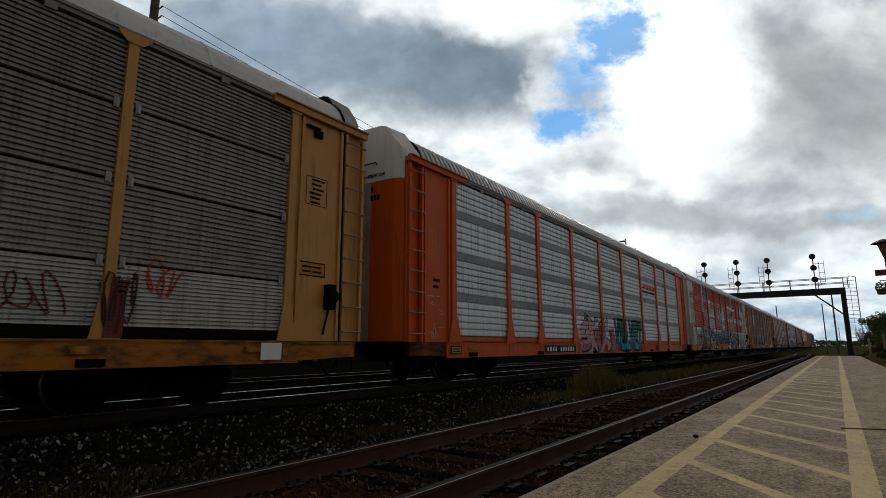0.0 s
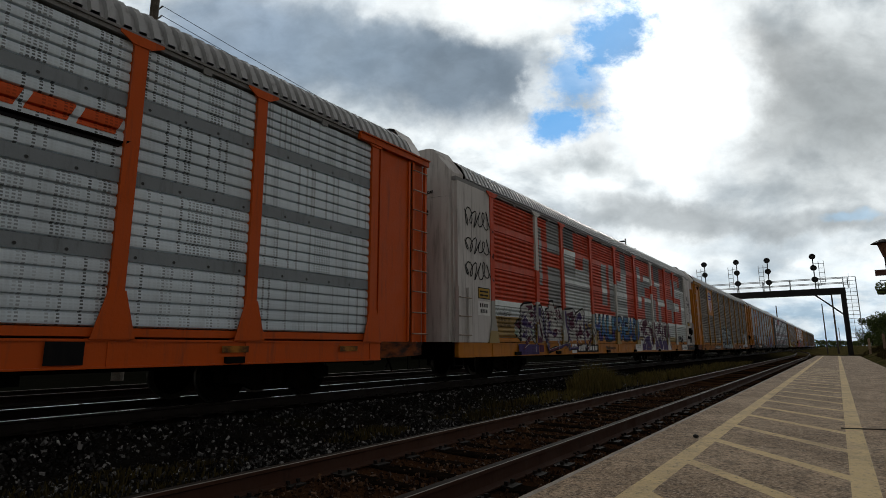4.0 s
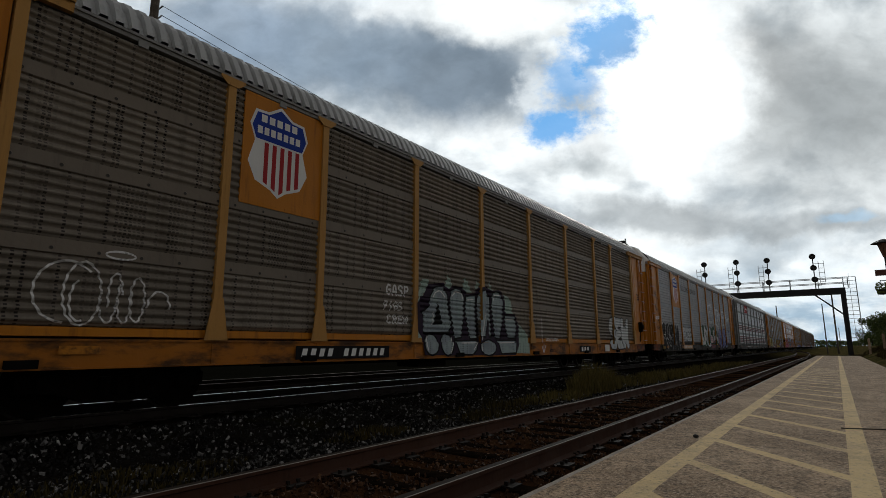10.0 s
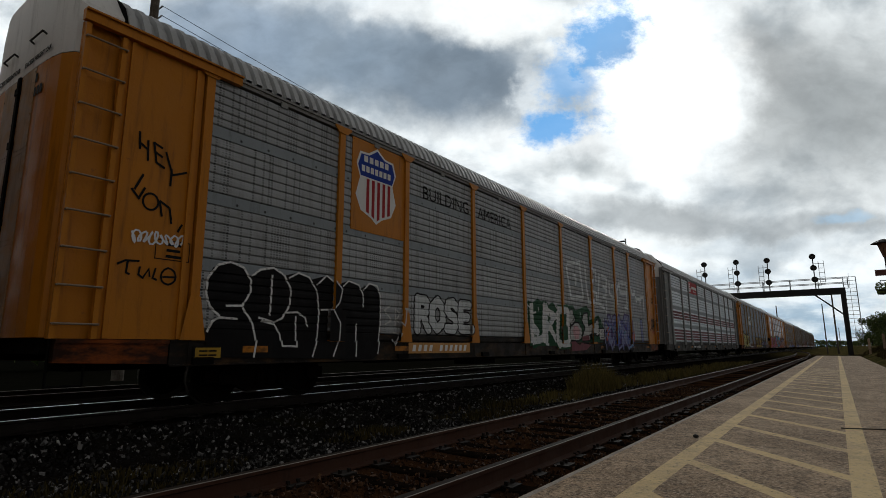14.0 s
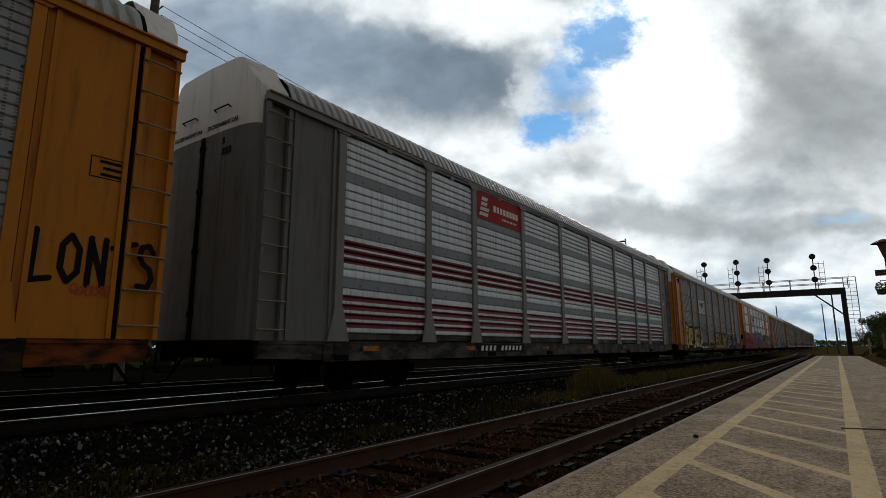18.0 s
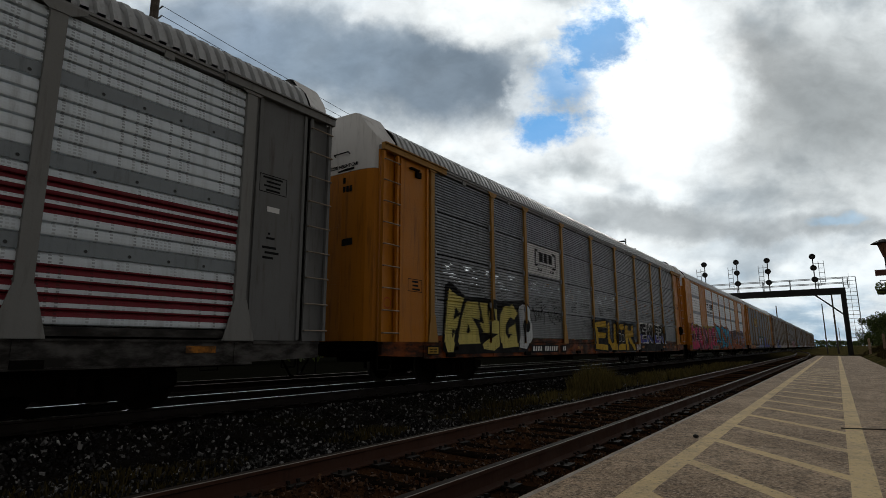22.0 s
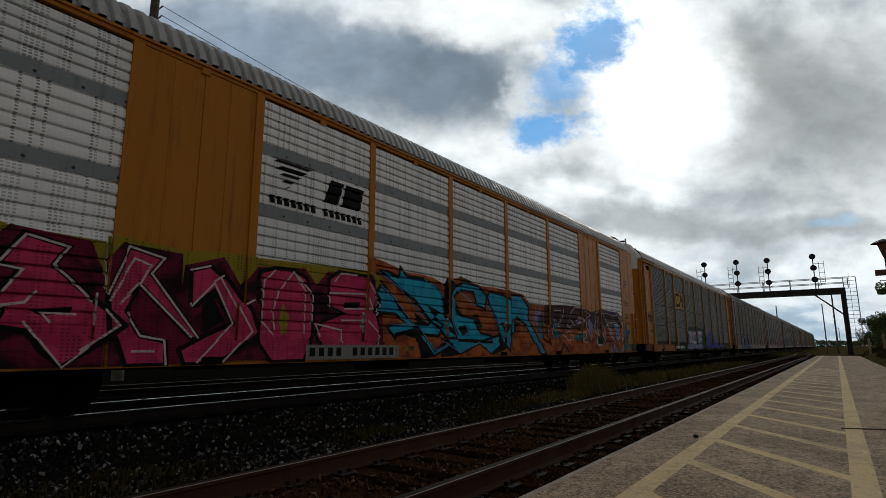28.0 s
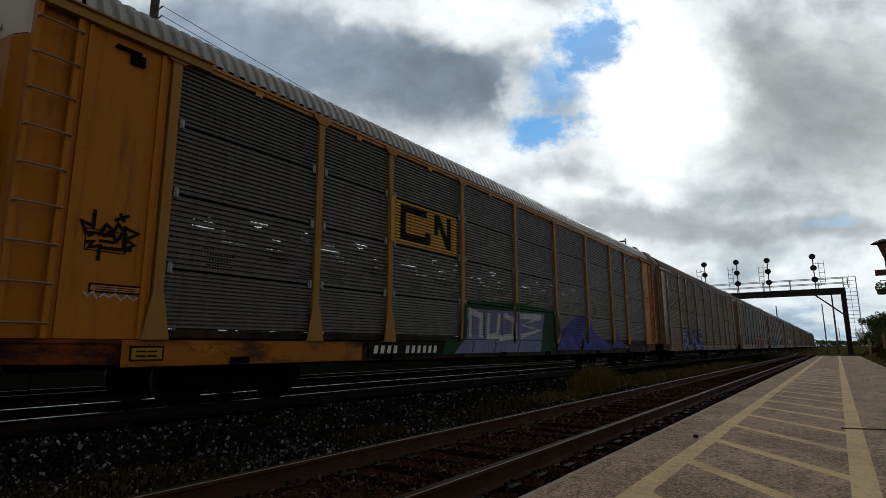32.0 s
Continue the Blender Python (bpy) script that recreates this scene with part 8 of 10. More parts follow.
    ink(c[4], 5.7, (F_PALE,), "thin white sprayed scrawl", lines=[[(0.2, 1.72), (-0.01, 1.63), (0.22, 1.42), (0.01, 1.33)],
        [(0.33, 1.31), (0.35, 1.65), (0.51, 1.57), (0.36, 1.45), (0.6, 1.32)],
        [(0.5, 1.69), (0.78, 1.67)],
        [(0.64, 1.67), (0.6, 1.35)],
        [(0.27, 1.17), (0.49, 1.15), (0.42, 1.04)],
        [(0.24, 1.04), (0.31, 0.93), (0.42, 1.04)]], width=0.035, layer=4)
    ink(c[4], 15.2, (F_GREEN,), "dark green sprayed ground", fills=[(0, [(0.02, 2.27), (0.55, 2.33), (0.75, 2.15), (1.89, 2.39), (2.22, 2.17), (2.06, 1.84), (3.06, 2.08), (3.43, 1.91), (3.68, 1.5), (3.71, 1.06), (0.17, 1.04)])], layer=0)
    ink(c[4], 15.3, (F_PALE, F_BLACK, F_MINT, F_BLUSH), "pale and pink sprayed graffiti letter", fills=[(0, [(0.02, 1.44), (0.24, 1.59), (0.47, 1.71), (0.88, 1.73), (1.17, 1.53), (1.23, 1.37), (1.09, 1.14), (0.77, 1.07), (0.06, 1.09)]),
        (3, [(0.32, 1.42), (0.49, 1.61), (0.8, 1.61), (0.99, 1.44), (0.85, 1.16), (0.5, 1.12)])], rim=0.06, layer=1.2)
    ink(c[4], 15.3, (F_PALE, F_BLACK, F_MINT), "pale and pink sprayed graffiti letter", fills=[(0, [(0.02, 2.09), (0.17, 2.16), (0.38, 2.17), (0.44, 2), (0.6, 1.86), (0.48, 1.69), (0.23, 1.61), (0.07, 1.69)]),
        (1, [(0.3, 1.77), (0.45, 1.89), (0.47, 1.79)])], rim=0.06, layer=1.5)
    ink(c[4], 16.5, (F_PALE, F_BLACK, F_MINT), "pale and pink sprayed graffiti letter", fills=[(0, [(0.02, 1.82), (0.21, 2.08), (0.61, 2.13), (0.65, 1.65), (1.02, 1.74), (1.77, 1.96), (1.78, 1.33), (1.4, 1.25), (1.05, 1.36), (0.76, 1.1), (0, 1.08), (0.12, 1.37), (0.32, 1.56)]),
        (1, [(0.71, 1.32), (1.05, 1.39), (1.32, 1.38), (0.76, 1.14)])], lines=[[(0.34, 1.94), (0.47, 1.75)]], width=0.03, rim=0.06, layer=1.2)
    ink(c[4], 15.4, (F_MAUVE,), "pink sprayed lower part of the piece", fills=[(0, [(-0.03, 1.04), (0.45, 1.06), (0.68, 0.92), (1, 1.01), (1.82, 0.93), (1.34, 0.75), (0, 0.72)]),
        (0, [(1.08, 1.23), (1.78, 1.31), (1.8, 1.11), (1.09, 1.09)])], layer=2.6)
    ink(c[4], 18.3, (F_PALE, F_BLACK, F_BLACK), "small pale sprayed box", fills=[(0, [(-0.01, 1.57), (0.54, 1.6), (0.57, 1.13), (0, 1.13)])], lines=[[(0.13, 1.47), (0.4, 1.49)],
        [(0.27, 1.48), (0.28, 1.27)],
        [(0.14, 1.22), (0.44, 1.22)]], width=0.03, rim=0.05, layer=1.4)
    ink(c[4], 16.3, (F_MINT,), "pale sprayed marks", lines=[[(2.19, 1.97), (2.33, 1.87), (2.3, 1.71)],
        [(2.41, 1.99), (2.52, 1.93)],
        [(0.04, 2.11), (0.12, 2.04), (0.06, 1.92)]], width=0.05, layer=4)
    ink(c[4], 18.5, (F_BLACK,), "black sprayed shade of the letters", fills=[(0, [(0.28, 1.49), (0.98, 1.61), (3.78, 1.69), (4.17, 0.94), (3.95, 0.68), (0.02, 0.74), (0.08, 0.93)])], layer=0.4)
    ink(c[4], 19.2, (F_LILAC, F_NAVY, F_PALE), "violet and blue sprayed graffiti letter", fills=[(0, [(0.11, 2.14), (0.49, 2.17), (0.57, 1.86), (0.74, 2.12), (1.06, 2.19), (1.22, 2.12), (1.14, 1.58), (0.89, 1.25), (0.81, 0.94), (0.05, 0.93), (0.11, 1.3), (0.33, 1.54)]),
        (1, [(0.43, 1.54), (0.66, 1.71), (0.78, 1.33), (0.5, 1.16)])], lines=[[(0.25, 2.07), (0.42, 1.62)],
        [(0.85, 2.05), (0.71, 1.72)]], width=0.03, rim=0.07, layer=1.2)
    ink(c[4], 20, (F_BLUE, F_NAVY, F_PALE), "violet and blue sprayed graffiti letter", fills=[(0, [(0.09, 1.25), (0.44, 1.75), (0.73, 1.6), (0.8, 1.27), (0.59, 0.94), (0.01, 0.94)])], lines=[[(0.29, 1.46), (0.56, 1.59)]], width=0.03, rim=0.07, layer=1.5)
    ink(c[4], 20.5, (F_LILAC, F_NAVY, F_PALE), "violet and blue sprayed graffiti letter", fills=[(0, [(0.03, 2.22), (0.38, 2.21), (0.58, 1.8), (1.07, 2.28), (1.63, 2.25), (1.78, 1.69), (1.58, 1.31), (1.65, 0.94), (0.61, 0.94), (0.36, 1.36)]),
        (1, [(0.96, 1.64), (1.28, 1.94), (1.36, 1.48)])], lines=[[(0.21, 2.11), (0.52, 1.62)],
        [(1.35, 2.13), (1.15, 1.93)]], width=0.03, rim=0.07, layer=1.2)
    ink(c[4], 19.1, (RED,), "red sprayed splash", fills=[(0, [(-0.04, 1.08), (0.09, 1.52), (0.37, 1.76), (0.43, 1.54), (0.07, 1.11)]),
        (0, [(3.13, 1.22), (3.33, 1.56), (3.66, 1.57), (3.61, 1.06)]),
        (0, [(3.4, 1.7), (3.6, 1.91), (3.56, 1.57)])], layer=3)
    ink(c[4], 23.9, (F_LILAC, F_BLACK, F_PALE), "violet and blue sprayed graffiti letter", fills=[(0, [(0, 2.15), (0.37, 2.13), (0.46, 1.11), (0.09, 1.07)])], lines=[[(0.57, 2.14), (1.06, 2.01)],
        [(0.09, 1.94), (0.37, 1.59)]], width=0.03, rim=0.04, layer=1.2)
    ink(c[4], 15.3, (F_SILVER,), "faded silver sprayed outline letters", lines=[[(-0.01, 3.71), (0.14, 3.16), (0.34, 2.56)],
        [(0.07, 3.79), (1.28, 3.96), (1.31, 3.46), (1.49, 2.69)],
        [(0.33, 2.59), (0.93, 2.64), (1.5, 2.66)],
        [(0.61, 3.42), (0.83, 3.4), (0.81, 3.16), (0.71, 3.11)],
        [(1.81, 3.81), (1.84, 3.16), (2.02, 2.54), (2.35, 2.57)],
        [(2.6, 3.81), (2.91, 3.83), (2.91, 3.35)],
        [(2.45, 2.96), (2.9, 2.95), (2.89, 2.56), (2.49, 2.49)]], width=0.14, layer=1)
    ink(c[4], 18.3, (F_SILVER,), "faded silver sprayed outline letters", lines=[[(0.33, 3.76), (0.16, 3.12), (0, 2.58), (0.77, 2.4)],
        [(0.5, 3.71), (1.16, 3.65), (1.08, 3.23), (0.66, 3.29)],
        [(1.08, 3.23), (0.96, 2.89), (0.6, 2.87)],
        [(1.02, 2.75), (0.92, 2.12)],
        [(1.46, 3.56), (1.44, 3.06), (1.94, 2.9)],
        [(1.68, 3.36), (2.06, 3.44), (1.96, 2.52)],
        [(2.45, 2.63), (2.42, 3.24), (2.84, 3.64), (3.79, 3.68), (3.75, 2.57), (3.37, 2.62)],
        [(2.84, 3.55), (2.85, 3.19), (3.69, 3.24)]], width=0.15, layer=1)
    ink(c[4], 22.8, (F_SILVER,), "faded silver sprayed outline letters", lines=[[(-0.02, 3.63), (0.07, 3.25), (0.48, 3.28), (0.48, 3.56)],
        [(0.66, 3.22), (0.75, 2.91)],
        [(0.66, 3.09), (1.29, 3.09)],
        [(1.29, 2.82), (1.39, 3.19), (1.92, 3.24), (1.87, 2.55)]], width=0.14, layer=1)
    ink(c[4], 17.5, (F_SILVER,), "faded silver sprayed bars on the post", fills=[(0, [(0.02, 3.42), (0.28, 3.49), (0.28, 3.35), (-0.01, 3.21)]),
        (0, [(0.08, 2.99), (0.25, 3.02), (0.26, 2.95), (0.06, 2.92)]),
        (0, [(0.07, 2.66), (0.27, 2.66), (0.26, 2.5), (0.05, 2.49)]),
        (0, [(0.07, 3.89), (0.26, 3.91), (0.26, 3.83), (0.07, 3.8)])], layer=1)
    fat(a, "ROSE", 6.7, 9.0, 1.14, 2.08, [F_SILVER], F_BLACK, 0.11, 0.035)
    wild(a, 12.35, 15.3, 0.9, 2.2, 3, [F_WHITE, F_SILVER], F_GREEN, F_WHITE, 63, halo=F_GREEN, thick=0.24)
    fat(a, "LONTS", 25.45, 26.95, 1.6, 2.3, [DECAL_BLACK], DECAL_BLACK, 0.032, 0.004, "black sprayed letter", 0.85)
    wild(a, 18.9, 22.5, 0.72, 2.0, 5, [F_LILAC, F_BLUE, F_SKY], F_NAVY, F_PALE, 65, thick=0.12, bits=9, rim=1.6)
    scribble(a, 25.9, 26.4, 1.5, 1.65, 5, RED, 0.02, 55)
    lines(a, [((0.6, 3.81), (0.62, 3.56)), ((0.72, 3.72), (0.74, 3.42)), ((0.6, 3.66), (0.73, 3.58)), ((0.8, 3.72), (0.86, 3.42)), ((0.8, 3.71), (0.93, 3.66)), ((0.83, 3.58), (0.94, 3.53)), ((0.86, 3.43), (0.98, 3.38)), ((0.98, 3.62), (1.1, 3.3)), ((1.08, 3.4), (1.08, 3.14)), ((1.31, 3.4), (1.08, 3.3)),
              ((0.7, 3.22), (0.6, 2.98)), ((0.56, 2.99), (0.68, 2.86)), ((0.74, 3.04), (0.66, 2.86)), ((0.95, 2.9), (1.0, 2.68)), ((0.95, 2.9), (1.1, 2.82)), ((1.1, 2.82), (1.14, 2.6)), ((1.3, 2.62), (1.24, 2.5))], DECAL_BLACK, 0.032, "black sprayed scrawl")
    loops(a, [(0.83, 2.86, 0.09, 0.1, 0.0, 1.0)], DECAL_BLACK, 0.03, "black sprayed scrawl")
    scribble(a, 0.58, 1.36, 2.26, 2.46, 6, DECAL_WHITE, 0.028, 56)
    # grey car with the banner
    a = c[5]
    emblem_plate(a, 6.66, 9.22, 4.31, 5.07, P_RED, "dark red banner with a white emblem")
    for i in range(4):
        r = 0.3 - 0.045 * i
        field(a, "emblem_band", 7.08 - r, 7.08 + r * (0.8 if i % 2 else 0.5), 4.40 + 0.145 * i, 4.50 + 0.145 * i, P_WHITE, 3, slant=0.05)
    bars(a, 7.55, 9.05, 4.62, 4.80, 8, P_WHITE, 3, 0.72)
    bars(a, 8.05, 8.95, 4.45, 4.51, 10, P_WHITE, 3, 0.6)
    number_plate(a, 6.62, 9.14, 0.74, 0.95)
    stencil(a, 25.66, 26.22, 3.73, 4, DECAL_BLACK, 0.042, True)
    field(a, "notice_board", 25.84, 26.09, 3.11, 3.2, DECAL_WHITE, 1)
    stencil(a, 25.78, 26.1, 2.78, 2, DECAL_BLACK, 0.045)
    stencil(a, 25.72, 26.2, 2.55, 3, DECAL_BLACK, 0.05)
    # grey panels, yellow letters
    a = c[6]
    field(a, "emblem_board", 6.72, 9.2, 3.12, 4.08, F_WHITE, 1, "white board with a black bracketed emblem")
    for u, d in ((7.3, 1), (8.8, -1)):
        lay(a, "emblem_bracket", [(rect(u, u + 0.08, 3.4, 3.95), 3, 0), (rect(min(u, u + 0.2 * d), max(u + 0.08, u + 0.2 * d), 3.88, 3.95), 3, 0), (rect(min(u, u + 0.2 * d), max(u + 0.08, u + 0.2 * d), 3.4, 3.47), 3, 0)], [F_BLACK])
    bars(a, 7.6, 8.65, 3.58, 3.88, 3, F_BLACK, 3, 0.8)
    bars(a, 7.55, 8.7, 3.47, 3.51, 12, F_BLACK, 3, 0.7)
    for u in (7.5, 7.68, 8.4, 8.58):
        field(a, "emblem_dot", u, u + 0.1, 3.26, 3.35, F_BLACK, 3)
    field(a, "number_board", 6.8, 8.75, 0.70, 0.93, DECAL_BLACK, 1, "black number board with white marks")
    bars(a, 6.87, 8.7, 0.75, 0.89, 11, DECAL_WHITE, 3, 0.62, (4,), slant=0.035)
    field(a, "number_board", 9.05, 9.4, 0.70, 0.93, DECAL_BLACK, 1)
    bars(a, 9.12, 9.36, 0.75, 0.89, 2, DECAL_WHITE, 3, 0.62, slant=0.035)
    ink(c[6], 2.2, (F_BLACK,), "black sprayed ground of the letters", fills=[(0, [(0.01, 0.81), (0.16, 2.33), (0.37, 2.45), (0.61, 2.35), (1.08, 2.12), (1.85, 2.16), (2.76, 2.13), (3.19, 2.15), (4.23, 2.25), (4.69, 1.84), (4.62, 1.07), (4.28, 0.72), (0.17, 0.7)])], layer=0.4)
    ink(c[6], 2.3, (F_YELLOW, F_BLACK), "pale yellow sprayed letter with black rim", fills=[(0, [(0.2, 2.31), (0.52, 2.18), (0.93, 2.09), (0.77, 1.81), (0.59, 1.32), (0.51, 1.27), (0.36, 0.73), (0.08, 0.73), (-0.02, 0.93), (0.12, 1.79)]),
        (1, [(0.4, 1.52), (0.51, 1.85), (0.73, 1.67)]),
        (1, [(0.33, 1.08), (0.36, 1.33), (0.48, 1.25)])], rim=0.05, layer=1.2)
    ink(c[6], 2.8, (F_YELLOW, F_BLACK), "pale yellow sprayed letter with black rim", fills=[(0, [(0.48, 2.03), (1.07, 2.06), (1.17, 1.69), (1.07, 1.4), (1.13, 0.94), (0.03, 0.91), (0.24, 1.58)]),
        (1, [(0.48, 1.21), (0.57, 1.46), (0.68, 1.24)]),
        (1, [(0.75, 1.62), (1.06, 1.57), (1.07, 1.31)])], rim=0.05, layer=1.4)
    ink(c[6], 3.9, (F_YELLOW, F_BLACK), "pale yellow sprayed letter with black rim", fills=[(0, [(-0.01, 2.05), (0.47, 2.05), (0.43, 1.62), (0.54, 1.93), (0.88, 1.89), (1.04, 1.3), (0.98, 0.87), (0.67, 0.75), (0.12, 0.8), (0.05, 0.96), (0.8, 1.21), (0.21, 1.22), (-0.04, 1.54), (0.19, 1.51)]),
        (1, [(0.49, 1.57), (0.59, 2.06), (0.72, 1.59)])], rim=0.05, layer=1.6)
    ink(c[6], 4.9, (F_YELLOW, F_BLACK), "pale yellow sprayed letter with black rim", fills=[(0, [(0.08, 1.76), (0.35, 2.03), (0.68, 2.03), (0.8, 2.12), (1.19, 1.84), (0.97, 1.66), (1.07, 1.22), (1.08, 0.86), (0.12, 0.81), (0.03, 1.25)]),
        (1, [(0.41, 1.49), (0.66, 1.71), (0.99, 1.63), (0.94, 1.52), (0.56, 1.39), (0.57, 1.23), (0.79, 1.24), (0.53, 1.1), (0.37, 1.26)])], rim=0.05, layer=1.4)
    ink(c[6], 6, (F_SILVER, F_BLACK, F_LILAC), "silver sprayed round letter with black rim", fills=[(0, [(0.1, 2.04), (0.42, 2.16), (0.78, 1.95), (0.94, 1.6), (0.84, 1.12), (0.47, 0.79), (-0.02, 0.84), (0.17, 1.23)]),
        (1, [(0.67, 1.49), (0.65, 1.39), (0.59, 1.32), (0.51, 1.29), (0.43, 1.31), (0.37, 1.38), (0.35, 1.48), (0.37, 1.57), (0.42, 1.65), (0.5, 1.68), (0.58, 1.66), (0.65, 1.59)])], lines=[[(0.21, 1.85), (0.29, 1.23)]], width=0.03, rim=0.04, layer=1.6)
    ink(c[6], 12, (F_SLATE,), "slate blue sprayed cloud behind the letters", fills=[(0, [(-0.03, 1.99), (0.95, 2), (1.69, 1.99), (2.06, 1.96), (2.78, 1.96), (3.06, 1.95), (4.36, 1.99), (5.68, 1.97), (5.74, 1.1), (5.28, 1.06), (5.31, 0.64), (0.14, 0.71)])], layer=0.2)
    ink(c[6], 12, (F_BLACK,), "black sprayed ground of the letters", fills=[(0, [(0.01, 1.87), (1.64, 1.97), (1.73, 1.92), (2.08, 1.94), (2.14, 1.22), (2.27, 1.06), (2.34, 1.96), (2.87, 1.95), (2.97, 1.85), (4.04, 1.93), (4.43, 1.89), (4.82, 1.87), (5.31, 1.91), (5.34, 1.29), (5.45, 0.67), (0.16, 0.72)])], layer=0.6)
    ink(c[6], 12.1, (F_GOLD, F_BLACK), "golden sprayed letter with black rim", fills=[(0, [(0.01, 1.81), (1.54, 1.93), (1.57, 1.6), (0.4, 1.6), (0.39, 1.46), (1.53, 1.44), (1.34, 1.17), (0.4, 1.19), (0.45, 1.01), (1.5, 0.97), (1.52, 0.69), (0.12, 0.76)])], rim=0.06, layer=1.2)
    ink(c[6], 13.7, (F_GOLD, F_BLACK), "golden sprayed letter with black rim", fills=[(0, [(0.05, 1.76), (0.13, 1.85), (0.34, 1.89), (0.37, 1.18), (0.5, 1.03), (0.77, 1.07), (0.82, 1.84), (1.11, 1.87), (1.11, 1.07), (1.1, 0.7), (0.41, 0.7), (0.04, 1.01)])], rim=0.06, layer=1.2)
    ink(c[6], 14.8, (F_GOLD, F_BLACK, F_PALE), "golden sprayed letter with black rim", fills=[(0, [(0.2, 1.76), (0.31, 1.84), (1.15, 1.87), (1.15, 1.57), (0.75, 1.54), (0.74, 1.03), (1.11, 1), (1.07, 0.7), (0.04, 0.7), (0.11, 0.94), (0.49, 1.04), (0.49, 1.55), (0.22, 1.6)])], lines=[[(0.09, 1.41), (0.37, 1.42), (0.38, 1.12), (0.12, 1.07)],
        [(0.78, 1.37), (0.98, 1.38), (0.99, 1.09), (0.78, 1.09)]], width=0.03, rim=0.06, layer=1.4)
    ink(c[6], 16, (F_GOLD, F_BLACK), "golden sprayed letter with black rim", fills=[(0, [(-0.01, 1.74), (0.19, 1.84), (0.45, 1.78), (0.42, 1.6), (0.9, 1.6), (0.93, 1.82), (1.28, 1.85), (1.23, 1.28), (0.79, 1.28), (1.25, 0.95), (1.37, 0.7), (1.03, 0.69), (0.62, 1), (0.42, 1.21), (0.33, 0.7), (-0.04, 0.7)])], rim=0.06, layer=1.2)
    readable(a, "BAK", 17.5, 18.15, 0.70, 0.97, F_WHITE)
    field(a, "graffiti_cloud", 18.2, 22.85, 0.66, 1.96, F_BLACK, 0, "black sprayed ground of the graffiti")
    ink(a, 7, (F_BLACK,), "black sprayed name tag", lines=[[(-0.01, 2.04), (0.03, 1.92)],
        [(0.04, 2.08), (0.1, 1.96)],
        [(0.12, 1.98), (0.19, 1.66)],
        [(0.11, 1.94), (0.26, 1.98), (0.29, 1.88), (0.17, 1.8), (0.32, 1.76), (0.19, 1.64)],
        [(0.38, 1.7), (0.44, 2.01), (0.59, 1.71)],
        [(0.4, 1.82), (0.54, 1.84)],
        [(0.62, 2.12), (0.66, 1.79)],
        [(0.87, 2.12), (0.65, 1.96), (0.85, 1.91)],
        [(0.84, 1.98), (0.84, 1.56)],
        [(0.9, 2.17), (0.97, 2.09)],
        [(1.23, 2.03), (1.13, 1.96), (1.24, 1.86), (1.17, 1.81)],
        [(1.29, 1.72), (1.35, 2), (1.44, 1.75)],
        [(1.3, 1.84), (1.43, 1.86)],
        [(1.45, 1.99), (1.56, 1.79), (1.65, 2.05)],
        [(1.46, 2.2), (1.83, 2.16), (1.56, 2.09)],
        [(1.85, 1.99), (1.71, 1.91), (1.7, 1.77), (1.86, 1.77), (1.86, 1.87), (1.78, 1.86)],
        [(2.2, 1.84), (2.18, 1.78), (2.14, 1.73), (2.07, 1.71), (2.01, 1.72), (1.96, 1.76), (1.94, 1.81), (1.95, 1.87), (1.99, 1.91), (2.06, 1.94), (2.12, 1.93), (2.17, 1.89), (2.2, 1.84)],
        [(2.13, 1.82), (2.13, 1.8), (2.12, 1.78), (2.09, 1.77), (2.07, 1.78), (2.05, 1.79), (2.05, 1.81), (2.05, 1.84), (2.07, 1.85), (2.09, 1.86), (2.11, 1.86), (2.13, 1.84), (2.13, 1.82)],
        [(1.34, 1.71), (1.51, 1.65), (1.72, 1.58)]], width=0.034, layer=3)
    ink(a, 11, (F_BLACK,), "thin black sprayed scrawl", lines=[[(0.14, 1.76), (0.29, 1.85), (0.21, 1.66), (0.42, 1.64), (0.34, 1.81), (0.52, 1.53), (0.5, 1.81), (0.68, 1.49), (0.67, 1.72), (0.89, 1.53), (0.88, 1.74)],
        [(0.05, 1.53), (0.29, 1.56)],
        [(1.12, 1.98), (1.27, 1.92), (1.22, 1.8), (1.05, 1.67)]], width=0.022, layer=3)
    word(a, "EKER", 18.3, 22.7, 1.06, 1.94, [F_BLACK, F_BLUE], F_WHITE, swell=0.02, rim=0.035)
    loops(a, [(0.27, 1.78, 0.1, 0.1, 0.0, 1.0)], RED, 0.02, "round notice with a red ring")
    # white panels, pink and blue pieces
    a = c[7]
    ink(c[7], 0.6, (F_OLIVE,), "olive yellow sprayed ground", fills=[(0, [(0.09, 0.69), (0.16, 0.93), (0.26, 1.18), (0.04, 1.42), (0.12, 1.71), (0.01, 1.88), (0.21, 2.13), (0.92, 2.3), (1.32, 2.32), (1.85, 2.3), (2.6, 2.36), (2.89, 2.25), (3.92, 2.22), (4.01, 0.64)])], layer=0, flush=True)
    ink(c[7], 4.5, (F_OLIVE,), "olive yellow sprayed ground", fills=[(0, [(0.18, 0.64), (0.03, 2.3), (0.29, 2.31), (1.06, 2.25), (1.68, 2.32), (2.2, 2.31), (2.98, 2.33), (3.72, 2.35), (4.84, 2.38), (5.33, 2.28), (5.37, 0.76)])], layer=0.15, flush=True)
